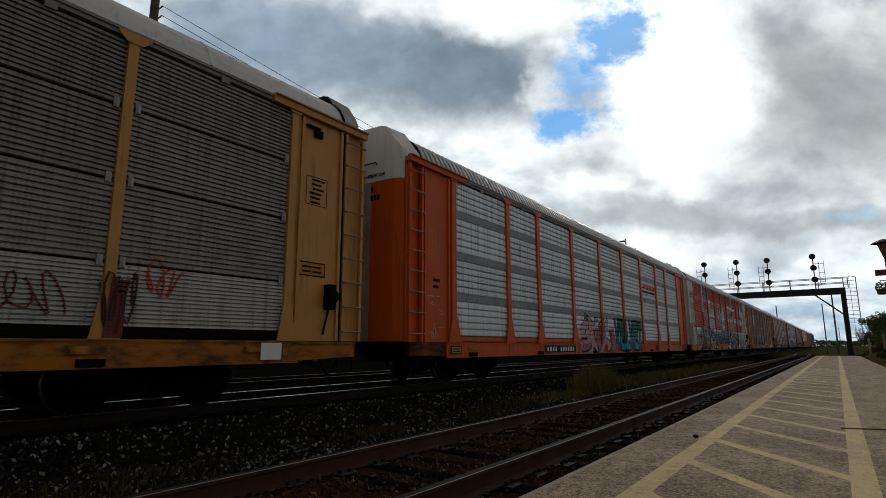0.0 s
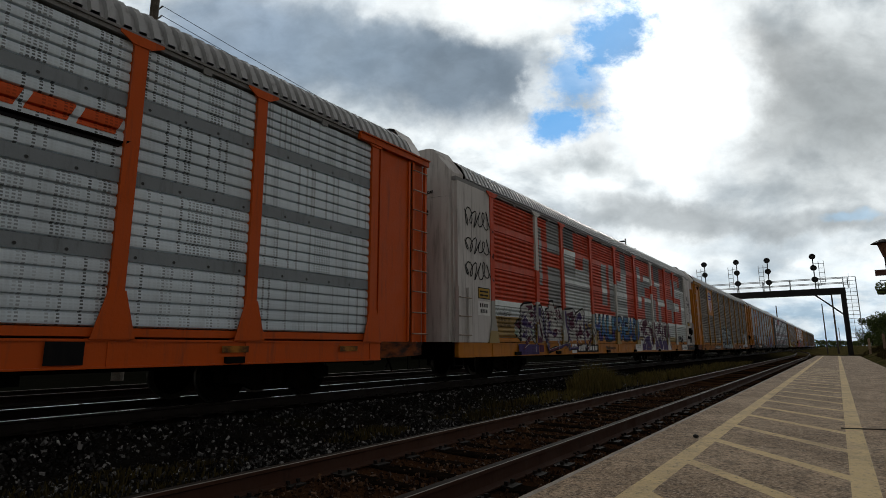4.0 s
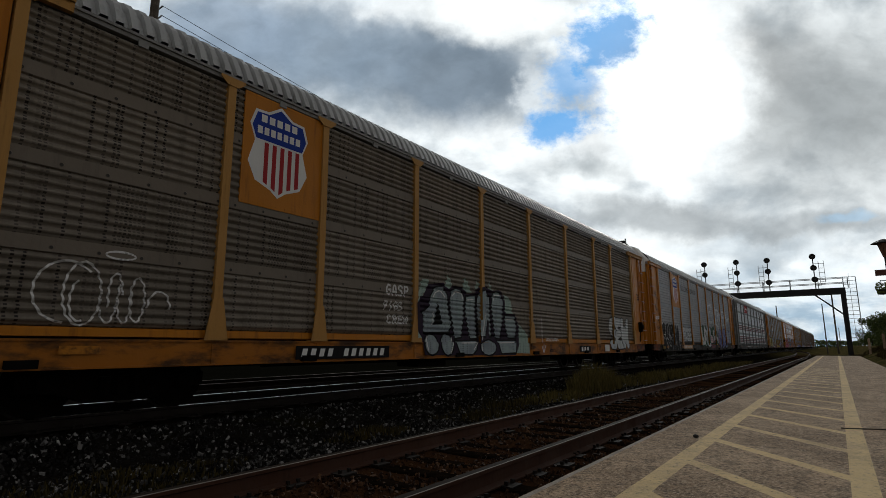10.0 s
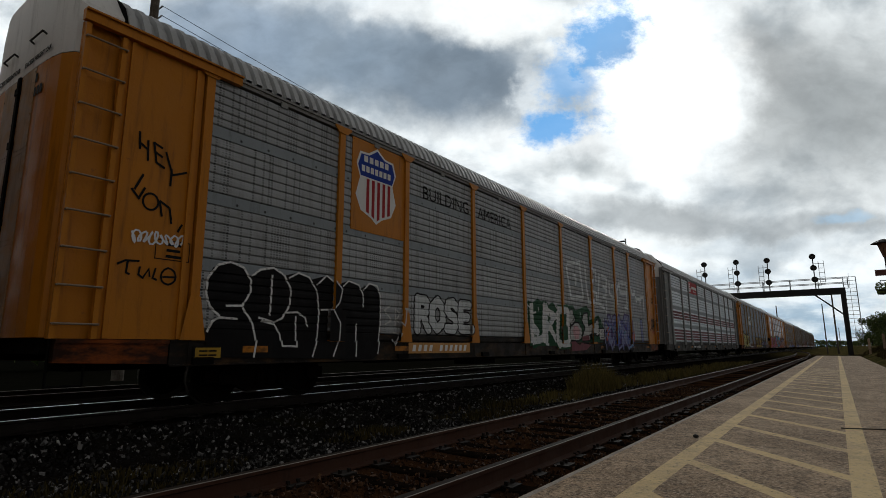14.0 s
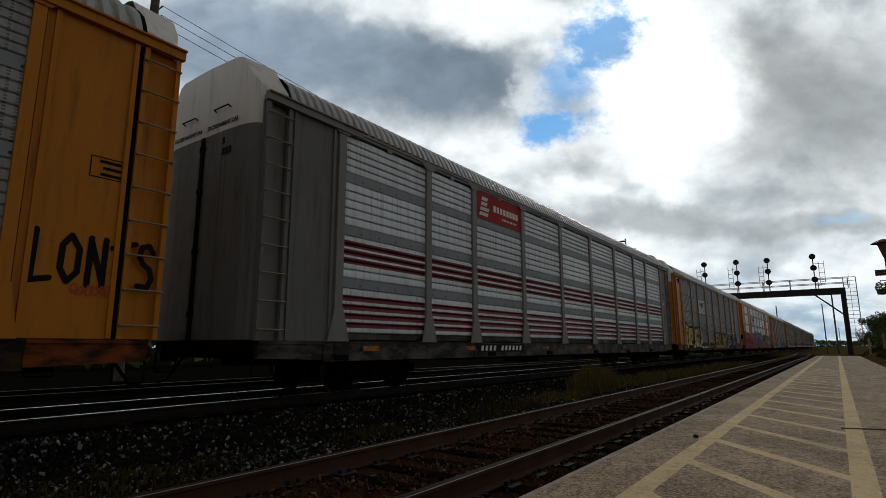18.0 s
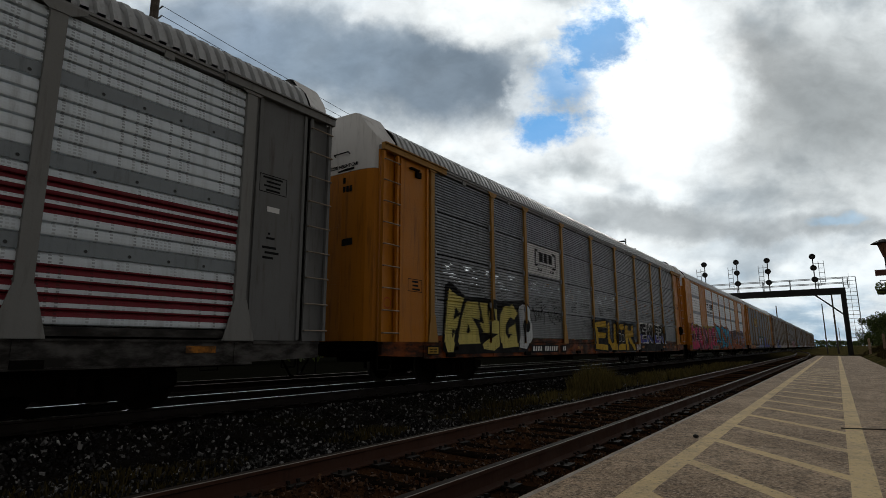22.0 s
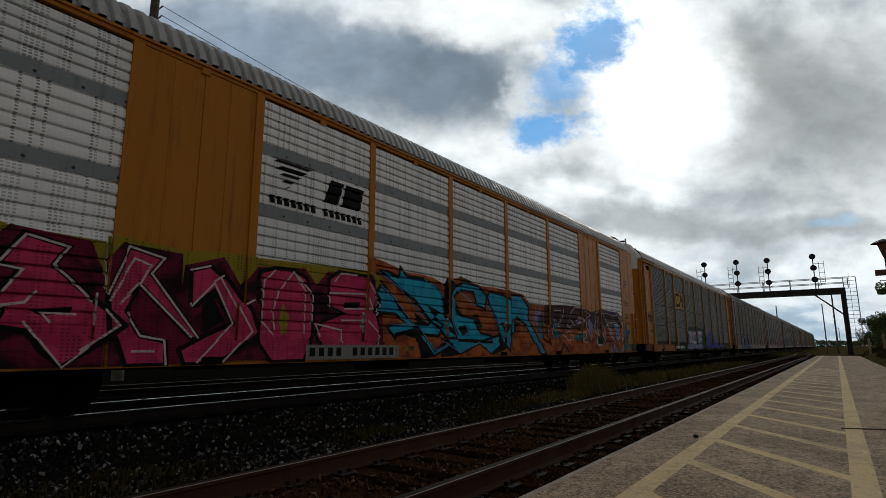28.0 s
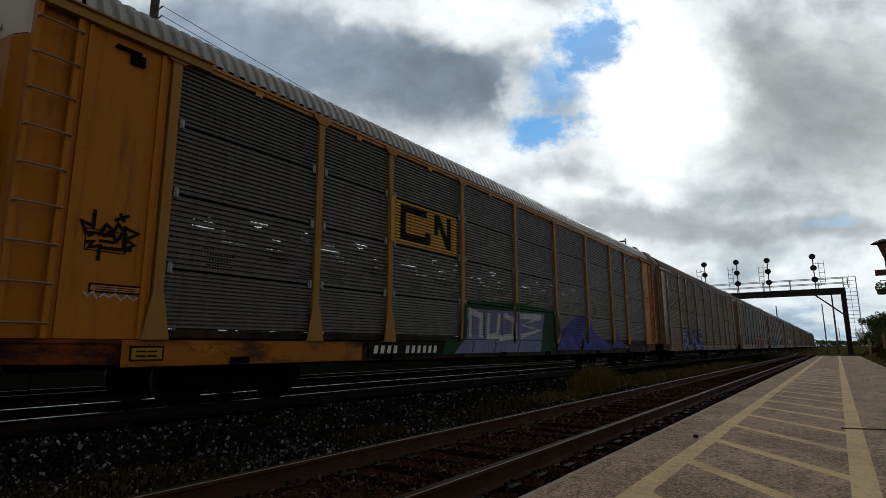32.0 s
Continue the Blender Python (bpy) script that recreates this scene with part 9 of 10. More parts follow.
    ink(c[7], 0.7, (F_CRIMSON,), "black sprayed shade of the letters", fills=[(0, [(0.21, 0.68), (0.32, 1.37), (-0.01, 1.75), (0.22, 1.96), (0.11, 2.26), (0.77, 2.43), (0.85, 2.2), (1.23, 2.22), (1.77, 2.12), (1.85, 2.26), (2.45, 2.3), (2.54, 1.93), (2.79, 2.27), (3.65, 2.2), (3.84, 1.79), (3.91, 0.64)])], layer=0.5, flush=True)
    ink(c[7], 4.5, (F_CRIMSON,), "black sprayed shade of the letters", fills=[(0, [(0.18, 0.64), (0.04, 2), (0.2, 2.24), (1.04, 2.2), (1.06, 1.76), (1.08, 2.04), (1.69, 2.24), (2, 1.84), (2.27, 2.16), (3.27, 2.25), (3.55, 1.98), (3.81, 2.25), (4.94, 2.31), (5.35, 1.75), (5.37, 0.76)])], layer=0.5, flush=True)
    ink(c[7], 1, (F_ROSE, F_BLACK, F_ROSEWHITE), "magenta sprayed graffiti letter with white lines", fills=[(0, [(0.01, 1.86), (0.07, 2.15), (0.41, 2.3), (0.53, 2.08), (0.94, 2.11), (1.4, 2.09), (1.51, 1.94), (1.61, 2.14), (2, 2.19), (2.07, 2.03), (1.93, 1.84), (1.85, 1.62), (1.61, 1.5), (1.44, 1.36), (1.23, 1.5), (0.73, 1.76), (0.33, 1.64), (0.04, 1.61)])], lines=[[(0.09, 2.15), (0.41, 2.3), (0.49, 2.09)],
        [(0.54, 1.96), (0.68, 1.85), (1.27, 1.82)],
        [(0.76, 1.72), (1.06, 1.68), (1.34, 1.53), (1.26, 1.44), (1.4, 1.28)],
        [(1.44, 1.36), (1.61, 1.5), (1.57, 1.7)],
        [(1.81, 2.14), (2.04, 2.12), (2.04, 2), (1.94, 1.84), (2.06, 1.82), (1.92, 1.63)],
        [(0.99, 2.06), (1.4, 2.07)]], width=0.03, rim=0.07, layer=1.2, flush=True)
    ink(c[7], 0.9, (F_ROSE, F_BLACK, F_ROSEWHITE), "magenta sprayed graffiti letter with white lines", fills=[(0, [(0.03, 0.68), (0.03, 0.97), (0.2, 1.19), (0.46, 1.33), (0.73, 1.17), (0.86, 1.45), (1.18, 1.47), (1.5, 1.3), (1.24, 1.06), (1.97, 1.34), (2.29, 1.1), (2.4, 1.03), (2.02, 0.64), (1.7, 0.79), (1.54, 0.64)]),
        (1, [(1.22, 1.08), (1.46, 1.3), (1.6, 1.24)])], lines=[[(0.2, 1.17), (0.46, 1.32), (0.72, 1.16)],
        [(1.3, 1.33), (0.9, 1.07), (0.58, 0.86), (0.71, 0.66)],
        [(1.54, 1.37), (2.01, 1.39), (2.31, 1.12)],
        [(2.48, 1.03), (2.02, 0.64)],
        [(1.54, 0.64), (1.7, 0.79)]], width=0.03, rim=0.07, layer=1.2, flush=True)
    ink(c[7], 3.3, (F_ROSE, F_BLACK, F_ROSEWHITE), "magenta sprayed graffiti letter with white lines", fills=[(0, [(0.13, 1.82), (0.34, 2.19), (0.81, 2.09), (0.67, 1.86), (1.2, 1.41), (1.52, 1.16), (1.13, 0.84), (0.84, 0.64), (0.63, 0.84), (0.47, 1.06), (0.16, 1.11), (0.23, 1.3), (0.09, 1.32), (0.34, 1.77)]),
        (1, [(0.48, 1.31), (0.91, 1.37), (0.91, 1.3), (0.61, 1.24)])], lines=[[(0.13, 1.82), (0.36, 2.18), (0.81, 2.09), (0.67, 1.86), (0.96, 1.61), (1.13, 1.44)],
        [(0.15, 1.8), (0.37, 1.77), (0.02, 1.2)],
        [(0.16, 1.11), (0.22, 1.35), (0.42, 1.39), (0.53, 1.53)],
        [(0.43, 1.18), (0.86, 0.64), (1.13, 0.89)],
        [(0.97, 1.28), (0.6, 1.28), (0.7, 1.17)],
        [(1.26, 1.36), (1.45, 1.16), (1.03, 0.84)]], width=0.03, rim=0.07, layer=1.5, flush=True)
    ink(c[7], 4.6, (F_ROSE, F_BLACK, F_ROSEWHITE), "magenta sprayed graffiti letter with white lines", fills=[(0, [(-0.03, 1.54), (0.2, 2.2), (0.68, 2.1), (0.52, 1.87), (1.27, 1.01), (1.17, 0.99), (0.38, 1.71), (0.22, 1.35), (0.44, 1.03), (0.77, 0.96), (0.8, 0.64), (0.27, 0.64), (0.15, 0.94), (0.03, 1.1)])], lines=[[(-0.03, 1.54), (0.2, 2.2), (0.68, 2.1), (0.52, 1.87), (1.26, 1.01)],
        [(0, 1.46), (0.28, 2.05), (0.5, 1.98), (0.38, 1.71), (1.16, 1.02)],
        [(0.12, 1.43), (0.37, 1.73)],
        [(0.23, 1.33), (0.44, 1.03), (0.75, 0.98), (0.8, 0.64)],
        [(0.33, 0.83), (0.63, 0.83)]], width=0.03, rim=0.07, layer=1.8, flush=True)
    ink(c[7], 5.6, (F_ROSE, F_BLACK, F_ROSEWHITE), "magenta sprayed graffiti letter with white lines", fills=[(0, [(0.1, 1.5), (0.08, 1.98), (0.38, 2.08), (0.55, 1.96), (0.66, 1.92), (1.1, 1.45), (1.25, 1.1), (0.97, 0.89), (0.55, 0.64), (0.05, 0.64), (-0.04, 0.85), (0.31, 1.03), (0.8, 1.24), (0.46, 1.71), (0.18, 1.47)]),
        (1, [(0.28, 1.48), (0.42, 1.65), (0.66, 1.28), (0.31, 1.08)])], lines=[[(0.1, 1.51), (0.13, 1.47), (0.46, 1.83), (0.8, 1.24), (0.24, 0.66)],
        [(0.06, 1.98), (0.38, 2.08)],
        [(0.56, 1.91), (1.12, 1.12), (0.65, 0.66)],
        [(0.45, 1.85), (0.61, 1.96)]], width=0.03, rim=0.07, layer=1.5, flush=True)
    ink(c[7], 6.6, (F_ROSE, F_BLACK, F_ROSEWHITE, F_OLIVE), "magenta sprayed graffiti letter with white lines", fills=[(0, [(0.24, 2.09), (0.55, 2.18), (0.93, 2.19), (1.22, 2.08), (1.43, 1.58), (1.38, 1.06), (1.19, 0.65), (0.52, 0.64), (0.26, 0.94), (0.28, 1.46)]),
        (3, [(0.73, 1.62), (0.87, 1.38), (0.82, 1.11), (0.72, 1.08), (0.66, 1.32)])], lines=[[(0.55, 2.15), (0.34, 1.94), (0.32, 1.3), (0.56, 1.08)],
        [(0.93, 2.16), (0.64, 1.8), (0.53, 1.47), (0.58, 1.16)],
        [(0.93, 2.16), (1.2, 1.85), (1.2, 1.11)],
        [(1, 2.11), (1.38, 1.8), (1.37, 1.29)],
        [(0.21, 1.66), (-0.02, 1.54)]], width=0.03, rim=0.07, layer=1.2, flush=True)
    ink(c[7], 8, (F_ROSE, F_BLACK, F_ROSEWHITE), "magenta sprayed graffiti letter with white lines", fills=[(0, [(0.35, 2.13), (0.59, 2.28), (1.35, 2.27), (1.77, 1.81), (1.56, 1.53), (1.74, 1.12), (1.58, 0.83), (0.22, 0.84), (0.05, 1.12), (0.27, 1.36), (0.75, 1.5), (0.34, 1.62)]),
        (1, [(0.74, 1.71), (1.18, 1.74), (1.14, 1.63), (0.75, 1.59)])], lines=[[(0.48, 2.08), (0.64, 2.25), (1.07, 2.26)],
        [(0.38, 1.6), (0.37, 1.86), (1.31, 1.91), (1.46, 1.63), (0.75, 1.59)],
        [(1.35, 2.14), (1.75, 1.71), (1.56, 1.5)],
        [(0.17, 1.06), (0.05, 1.29), (0.68, 1.19), (0.69, 0.95)],
        [(0.67, 1.37), (1.24, 1.39), (1.2, 1.23)],
        [(1.33, 1.39), (1.75, 1.09), (1.63, 0.89)]], width=0.03, rim=0.07, layer=1.5, flush=True)
    ink(c[7], 9.7, (F_BLACK,), "black sprayed edges", lines=[[(0.05, 2.24), (0.47, 1.87), (1.19, 1.33)],
        [(0.03, 2.41), (0.22, 2.39), (0.65, 2.14), (1.73, 1.4)]], width=0.06, layer=0.8)
    ink(c[7], 9.4, (F_RUST,), "rust orange sprayed ground", fills=[(0, [(0.21, 0.65), (-0.03, 2.66), (0.3, 2.66), (0.8, 2.57), (1.25, 2.49), (1.79, 2.5), (2.16, 2.47), (2.62, 2.35), (3.33, 2.62), (4.32, 2.46), (4.93, 2.48), (6.06, 2.46), (6.75, 2.41), (7.14, 2.16), (8.01, 2.16), (8.03, 0.64)])], layer=0)
    ink(c[7], 9.5, (F_BLACK,), "black sprayed shade of the letters", fills=[(0, [(1.36, 1.65), (1.88, 1.39), (1.51, 1.35)]),
        (0, [(0.73, 1.08), (1.01, 1.31), (1.39, 1.29), (1.84, 0.98), (2.04, 0.65), (1.57, 0.66), (1.42, 1.06), (1.03, 1.13)]),
        (0, [(2.29, 0.94), (2.78, 1.04), (3.08, 0.69), (2.32, 0.64)]),
        (0, [(2.52, 2.35), (2.66, 2.53), (2.89, 2.41), (2.75, 2.18), (2.68, 1.62), (2.52, 1.71)]),
        (0, [(4.31, 1), (5.13, 1.25), (5.48, 0.83), (4.69, 0.66)]),
        (0, [(-0.02, 1.75), (0.3, 1.75), (0.64, 1.59), (0.33, 1.52), (0.01, 1.46)])], layer=0.5)
    ink(c[7], 9.7, (F_CYAN, F_BLACK, F_SKY), "cyan sprayed graffiti letter with black lines", fills=[(0, [(0.02, 2.45), (0.31, 2.43), (0.63, 2.35), (0.68, 2.57), (0.92, 2.4), (1.5, 2.41), (2.02, 2.26), (2.26, 2.07), (2.33, 1.61), (2.55, 1.43), (2.74, 1.09), (2.37, 1.08), (2.15, 1.31), (1.81, 1.43), (1.17, 1.91), (0.68, 2.1), (0.22, 2.35)]),
        (1, [(1.6, 1.85), (2.17, 1.67), (1.94, 1.56), (1.79, 1.66)]),
        (1, [(2.35, 1.37), (2.56, 1.33), (2.68, 1.14), (2.44, 1.23)])], lines=[[(0.03, 2.39), (0.66, 2.12), (1.68, 1.42)],
        [(1.5, 2.41), (2.02, 2.26), (2.29, 2.05)]], width=0.03, rim=0.07, layer=1.2)
    ink(c[7], 9.5, (F_CYAN, F_BLACK, F_SKY), "cyan sprayed graffiti letter with black lines", fills=[(0, [(0, 1.57), (0.1, 1.95), (0.26, 2.12), (0.67, 1.93), (0.87, 1.69), (1.34, 1.38), (1.88, 1.38), (2.14, 1.53), (2.45, 1.39), (2.28, 1.12), (1.65, 1.15), (1.51, 1.27), (0.75, 1.14), (0.73, 1.06), (0.52, 1.23), (0.49, 1.31), (1.08, 1.38), (0.74, 1.56)])], lines=[[(0.49, 1.31), (1.08, 1.37), (1.39, 1.35)],
        [(0.26, 2.12), (0.67, 1.93), (1.34, 1.38)]], width=0.03, rim=0.07, layer=1.5)
    ink(c[7], 10.9, (F_CYAN, F_BLACK, F_SKY), "cyan sprayed graffiti letter with black lines", fills=[(0, [(-0.01, 1.31), (0.17, 1.3), (0.67, 0.78), (1.18, 0.98), (1.39, 0.94), (0.64, 0.67)])], lines=[[(0.2, 1.28), (0.67, 0.79), (1.29, 0.95)]], width=0.03, rim=0.06, layer=1.8)
    ink(c[7], 12.2, (F_CYAN, F_BLACK, F_SKY), "cyan sprayed graffiti letter with black lines", fills=[(0, [(0, 2.07), (0.09, 2.26), (0.66, 2.48), (1.38, 2.44), (1.76, 2.22), (1.7, 1.86), (1.28, 1.94), (1.12, 2.26), (0.55, 2.27), (0.13, 2.09), (0.54, 1.64), (1.1, 1.59), (1.46, 1.22), (1.96, 1.18), (2.01, 1), (1.27, 1), (0.36, 1.04), (0.05, 1.48)]),
        (1, [(0.41, 1.37), (0.73, 1.41), (0.87, 1.26), (0.58, 1.14)]),
        (1, [(1.09, 1.7), (1.36, 1.69), (1.4, 1.56), (1.59, 1.4), (1.25, 1.33)]),
        (1, [(0.23, 1.94), (0.6, 1.61), (0.3, 1.69)])], lines=[[(0.13, 2.14), (0.32, 2.29), (1.21, 1.93)],
        [(0.05, 2.08), (0.05, 1.48), (0.3, 1.06)]], width=0.03, rim=0.07, layer=1.2)
    ink(c[7], 11.9, (F_CYAN, F_BLACK, F_SKY), "cyan sprayed graffiti letter with black lines", fills=[(0, [(-0.02, 1.08), (1.84, 1.03), (2.73, 1.19), (2.67, 0.89), (2.22, 0.7), (1.64, 0.97), (0.71, 0.71), (0.23, 0.99)])], lines=[[(0.03, 1.02), (0.71, 0.74), (1.64, 0.99), (2.21, 0.72)]], width=0.03, rim=0.06, layer=1.8)
    ink(c[7], 14, (F_CYAN, F_BLACK, F_SKY), "cyan sprayed graffiti letter with black lines", fills=[(0, [(-0.01, 2.23), (0.18, 2.34), (0.92, 2.3), (1.37, 2.12), (1.22, 1.46), (1.16, 0.76), (0.8, 1.01), (0.63, 1.25), (0.45, 1.67), (0.12, 2)]),
        (1, [(0.7, 1.56), (1.22, 1.49), (0.96, 1.26)])], lines=[[(0.04, 1.99), (0.62, 1.43), (0.84, 1.07)]], width=0.03, rim=0.07, layer=1.2)
    ink(c[7], 15.1, (F_CYAN, F_BLACK, F_SKY), "cyan sprayed graffiti letter with black lines", fills=[(0, [(0.22, 2.35), (0.85, 2.37), (1.33, 2.04), (1.28, 1.72), (1.73, 1.31), (2.39, 0.65), (2.03, 0.65), (1.08, 1.53), (0.52, 1.74), (0.4, 1.34), (0.04, 1.2), (0.24, 1.92)]),
        (1, [(0.24, 1.66), (0.77, 1.55), (0.4, 1.34)])], lines=[[(0.27, 2.32), (0.86, 1.83), (2.14, 0.7)]], width=0.03, rim=0.07, layer=1.5)
    ink(c[7], 16, (F_RUST,), "rust orange sprayed ground", fills=[(0, [(-0.03, 2.05), (0.44, 2.17), (1.57, 2.15), (4.72, 2.13), (9.39, 1.97), (9.29, 0.71), (6.12, 0.64), (0.12, 0.74)])], layer=0.15)
    ink(c[7], 17.5, (F_BROWN,), "brown sprayed top of the ground", fills=[(0, [(0.06, 2.19), (1.56, 2.28), (3.21, 2.32), (4.15, 2.16), (5.24, 2.32), (7.11, 2.31), (7.89, 1.97), (7.89, 1.65), (3.61, 1.52), (1.49, 1.47), (0.43, 1.46), (-0.02, 1.6)])], layer=0.6)
    ink(c[7], 17.1, (F_TEAL,), "teal sprayed shapes", fills=[(0, [(0.93, 1.39), (1.08, 1.82), (1.39, 1.74), (1.36, 1.42), (1.72, 1.33), (1.28, 1.1), (1, 1.19)]),
        (0, [(2.87, 1.22), (3.83, 1.41), (3.94, 1.09), (2.95, 1.1)]),
        (0, [(5.01, 0.92), (5.21, 1.25), (5.66, 1.26), (5.73, 0.93)]),
        (0, [(8.37, 1.7), (8.79, 1.63), (8.77, 0.7), (8.35, 0.71)]),
        (0, [(0, 1.44), (0.04, 1.9), (0.3, 1.91), (0.29, 1.12), (0.03, 1.12)])], layer=1.5)
    ink(c[7], 16.7, (F_LILAC,), "lilac sprayed shapes", fills=[(0, [(0.02, 1.67), (0.17, 1.94), (0.55, 2.09), (0.62, 1.9), (0.36, 1.8), (0.34, 1.43), (0.2, 1.6)]),
        (0, [(3.51, 1.67), (3.78, 1.92), (4.13, 1.81), (3.88, 1.63)]),
        (0, [(7.61, 1.81), (8.29, 1.72), (8.2, 1.15), (7.83, 1.48)]),
        (0, [(4.53, 1.77), (4.72, 1.92), (5.12, 1.67), (4.89, 1.23)])], layer=2)
    ink(c[7], 17.9, (F_ROSEWHITE,), "white sprayed lines of the piece", lines=[[(0.34, 2.06), (0.92, 2.08)],
        [(0.04, 1.29), (0.26, 1.81), (0.37, 1.72)],
        [(1.17, 2.16), (1.12, 1.93), (0.61, 1.53), (0.84, 1.54)],
        [(0.98, 1.3), (1.58, 1.06), (1.78, 1.18)],
        [(1.29, 1.4), (1.54, 1.7), (1.48, 1.55), (1.76, 1.54)],
        [(1.23, 1.31), (1.56, 1.41), (1.92, 1.25), (1.93, 1.1)],
        [(1.73, 2.02), (2.16, 2.25), (2.82, 2.27), (3.66, 2.04), (3.28, 1.94), (3.2, 1.62), (3.69, 1.16), (4.18, 1.83)]], width=0.035, layer=4)
    ink(c[7], 19.6, (F_ROSEWHITE,), "white sprayed lines of the piece", lines=[[(0.04, 1.84), (0.34, 1.62), (1.31, 1.81), (1.39, 2.02)],
        [(0.57, 1.76), (0.88, 1.94), (1.23, 1.81)],
        [(0.67, 1.36), (1.33, 1.41), (1.26, 1.21), (0.84, 1.08), (1.35, 1.02)],
        [(2.47, 2.2), (2.39, 1.46), (2.93, 1.26)],
        [(3.16, 1.42), (4.02, 1.85), (5.31, 1.76), (5.46, 1.32), (5, 1.14)],
        [(3.89, 1.68), (4.71, 1.05)],
        [(5.01, 2.27), (5.79, 1.79), (5.61, 0.71)],
        [(2.61, 1.18), (2.81, 1.55), (3.28, 1.12), (3.17, 0.93), (2.56, 0.96), (2.61, 1.18)]], width=0.04, layer=4)
    ink(c[7], 17.3, (F_BLACK,), "black sprayed lines of the piece", lines=[[(0.02, 1.88), (0.11, 1.12), (0.62, 0.94)],
        [(1.39, 0.71), (1.61, 0.99), (2.04, 0.67)],
        [(0.81, 1.71), (0.74, 1.34), (1.08, 1.09)],
        [(4.78, 1.76), (4.8, 1.25), (5.46, 1.26)],
        [(0.56, 2.22), (0.62, 1.49)]], width=0.07, layer=3)
    ink(c[7], 22.1, (F_BLACK,), "black sprayed shapes", fills=[(0, [(0.8, 1.7), (0.95, 1.64), (0.98, 1.42), (0.78, 1.57)]),
        (0, [(0.09, 1.33), (0.21, 1.33), (0.42, 1.1), (0.4, 0.97), (0.32, 0.9), (0.02, 0.99)]),
        (0, [(0.54, 1.24), (0.7, 1.29), (0.81, 1.05), (0.79, 0.9), (0.49, 0.91), (0.45, 1.07)]),
        (0, [(0.25, 1.76), (0.5, 1.52), (0.43, 1.43), (0.19, 1.47)]),
        (0, [(1.16, 1.28), (1.25, 1.27), (1.39, 1.08), (1.26, 1.15), (1.19, 1.16)])], layer=2.2)
    ink(c[7], 22.2, (F_TEAL,), "teal sprayed shapes", fills=[(0, [(-0.04, 1.13), (0.04, 1.19), (0.17, 1.03), (-0.01, 1.02)]),
        (0, [(0.44, 1.07), (0.57, 1.11), (0.61, 1), (0.46, 0.99)])], layer=2.8)
    ink(c[7], 23.9, (F_SKY,), "blue sprayed letter", fills=[(0, [(0, 1.86), (0.38, 1.87), (0.88, 1.83), (1.08, 1.63), (0.82, 1.59), (0.62, 1.59), (0.51, 1.59), (0.35, 1.78)]),
        (0, [(0.63, 1.59), (0.82, 1.6), (0.8, 1.1), (0.62, 1.13)])], layer=2.6)
    ink(c[7], 23.1, (F_PALE,), "pale sprayed strokes", fills=[(0, [(-0.04, 1.66), (0.48, 1.78), (0.49, 1.7), (0.06, 1.66)]),
        (0, [(-0.04, 1.63), (0.05, 1.6), (0.16, 1.31), (-0.01, 1.42)]),
        (0, [(0.48, 1.71), (0.65, 1.65), (1.08, 1.38), (1.03, 1.34), (0.54, 1.63)]),
        (0, [(0.47, 1.5), (0.84, 1.39), (1.2, 1.13), (0.95, 1.2), (0.51, 1.41)])], layer=2.6)
    ink(c[7], 23.6, (F_LILAC,), "lilac sprayed strokes", fills=[(0, [(-0.03, 1.01), (0.33, 0.85), (0, 0.9)]),
        (0, [(0.34, 1.01), (0.65, 0.87), (0.94, 0.64), (0.54, 0.65), (0.36, 0.77)]),
        (0, [(-0.02, 0.85), (0.3, 0.66), (-0.01, 0.66)]),
        (0, [(1.23, 0.64), (1.38, 0.74), (1.75, 0.83), (1.55, 0.64)])], layer=2.6)
    ink(c[7], 23, (F_NAVY,), "dark violet sprayed edge of the piece", lines=[[(-0.04, 2.33), (0.38, 2.29), (0.76, 2.24), (1.25, 2.22), (1.75, 2.29), (2.09, 2.11), (2.28, 1.91)]], width=0.09, layer=2.9)
    ink(c[7], 22, (F_ROSEWHITE,), "white sprayed lines of the piece", lines=[[(0.17, 2.17), (0.53, 2.24), (0.49, 2.11)],
        [(0.73, 2.25), (0.83, 2.03)],
        [(0.82, 2.12), (1.09, 2.19), (1.45, 2.21), (1.84, 2.17), (2.22, 2.14), (2.79, 2.19), (3.14, 2.01), (3.33, 1.73), (3.38, 1.36), (3.21, 1.06)],
        [(0.26, 2.05), (0.31, 1.82), (0.37, 1.75), (0.3, 1.58), (0.23, 1.45)],
        [(0.41, 2.04), (0.39, 1.82)],
        [(-0.01, 1.44), (0.06, 1.36), (0.19, 1.34), (0.11, 1.04), (0.19, 0.93), (0.42, 0.92)],
        [(0.6, 1.84), (0.77, 1.62), (0.94, 1.43), (1.27, 1.27)],
        [(1.46, 1.38), (1.33, 1.21), (1.14, 1.13)],
        [(0.7, 1.47), (0.82, 1.33), (0.66, 1.27)],
        [(0.4, 1.5), (0.36, 1.41), (0.45, 1.29)],
        [(1.23, 1.84), (1.31, 2.02), (1.36, 1.85), (1.6, 1.84), (2.01, 1.68)]], width=0.03, layer=3.4)
    ink(c[7], 23.1, (F_ROSEWHITE,), "white sprayed lines of the piece", lines=[[(0.8, 1.87), (1.18, 1.88), (1.7, 1.83), (1.89, 1.63)],
        [(1.66, 1.52), (1.94, 1.45), (1.86, 1.16)],
        [(1.23, 1.71), (1.4, 1.54), (1.41, 1.14)],
        [(1.63, 1.57), (1.61, 1.12)],
        [(0.48, 1.72), (1.08, 1.37)],
        [(-0.04, 1.61), (0.02, 1.56), (0.17, 1.3)]], width=0.024, layer=3.4)
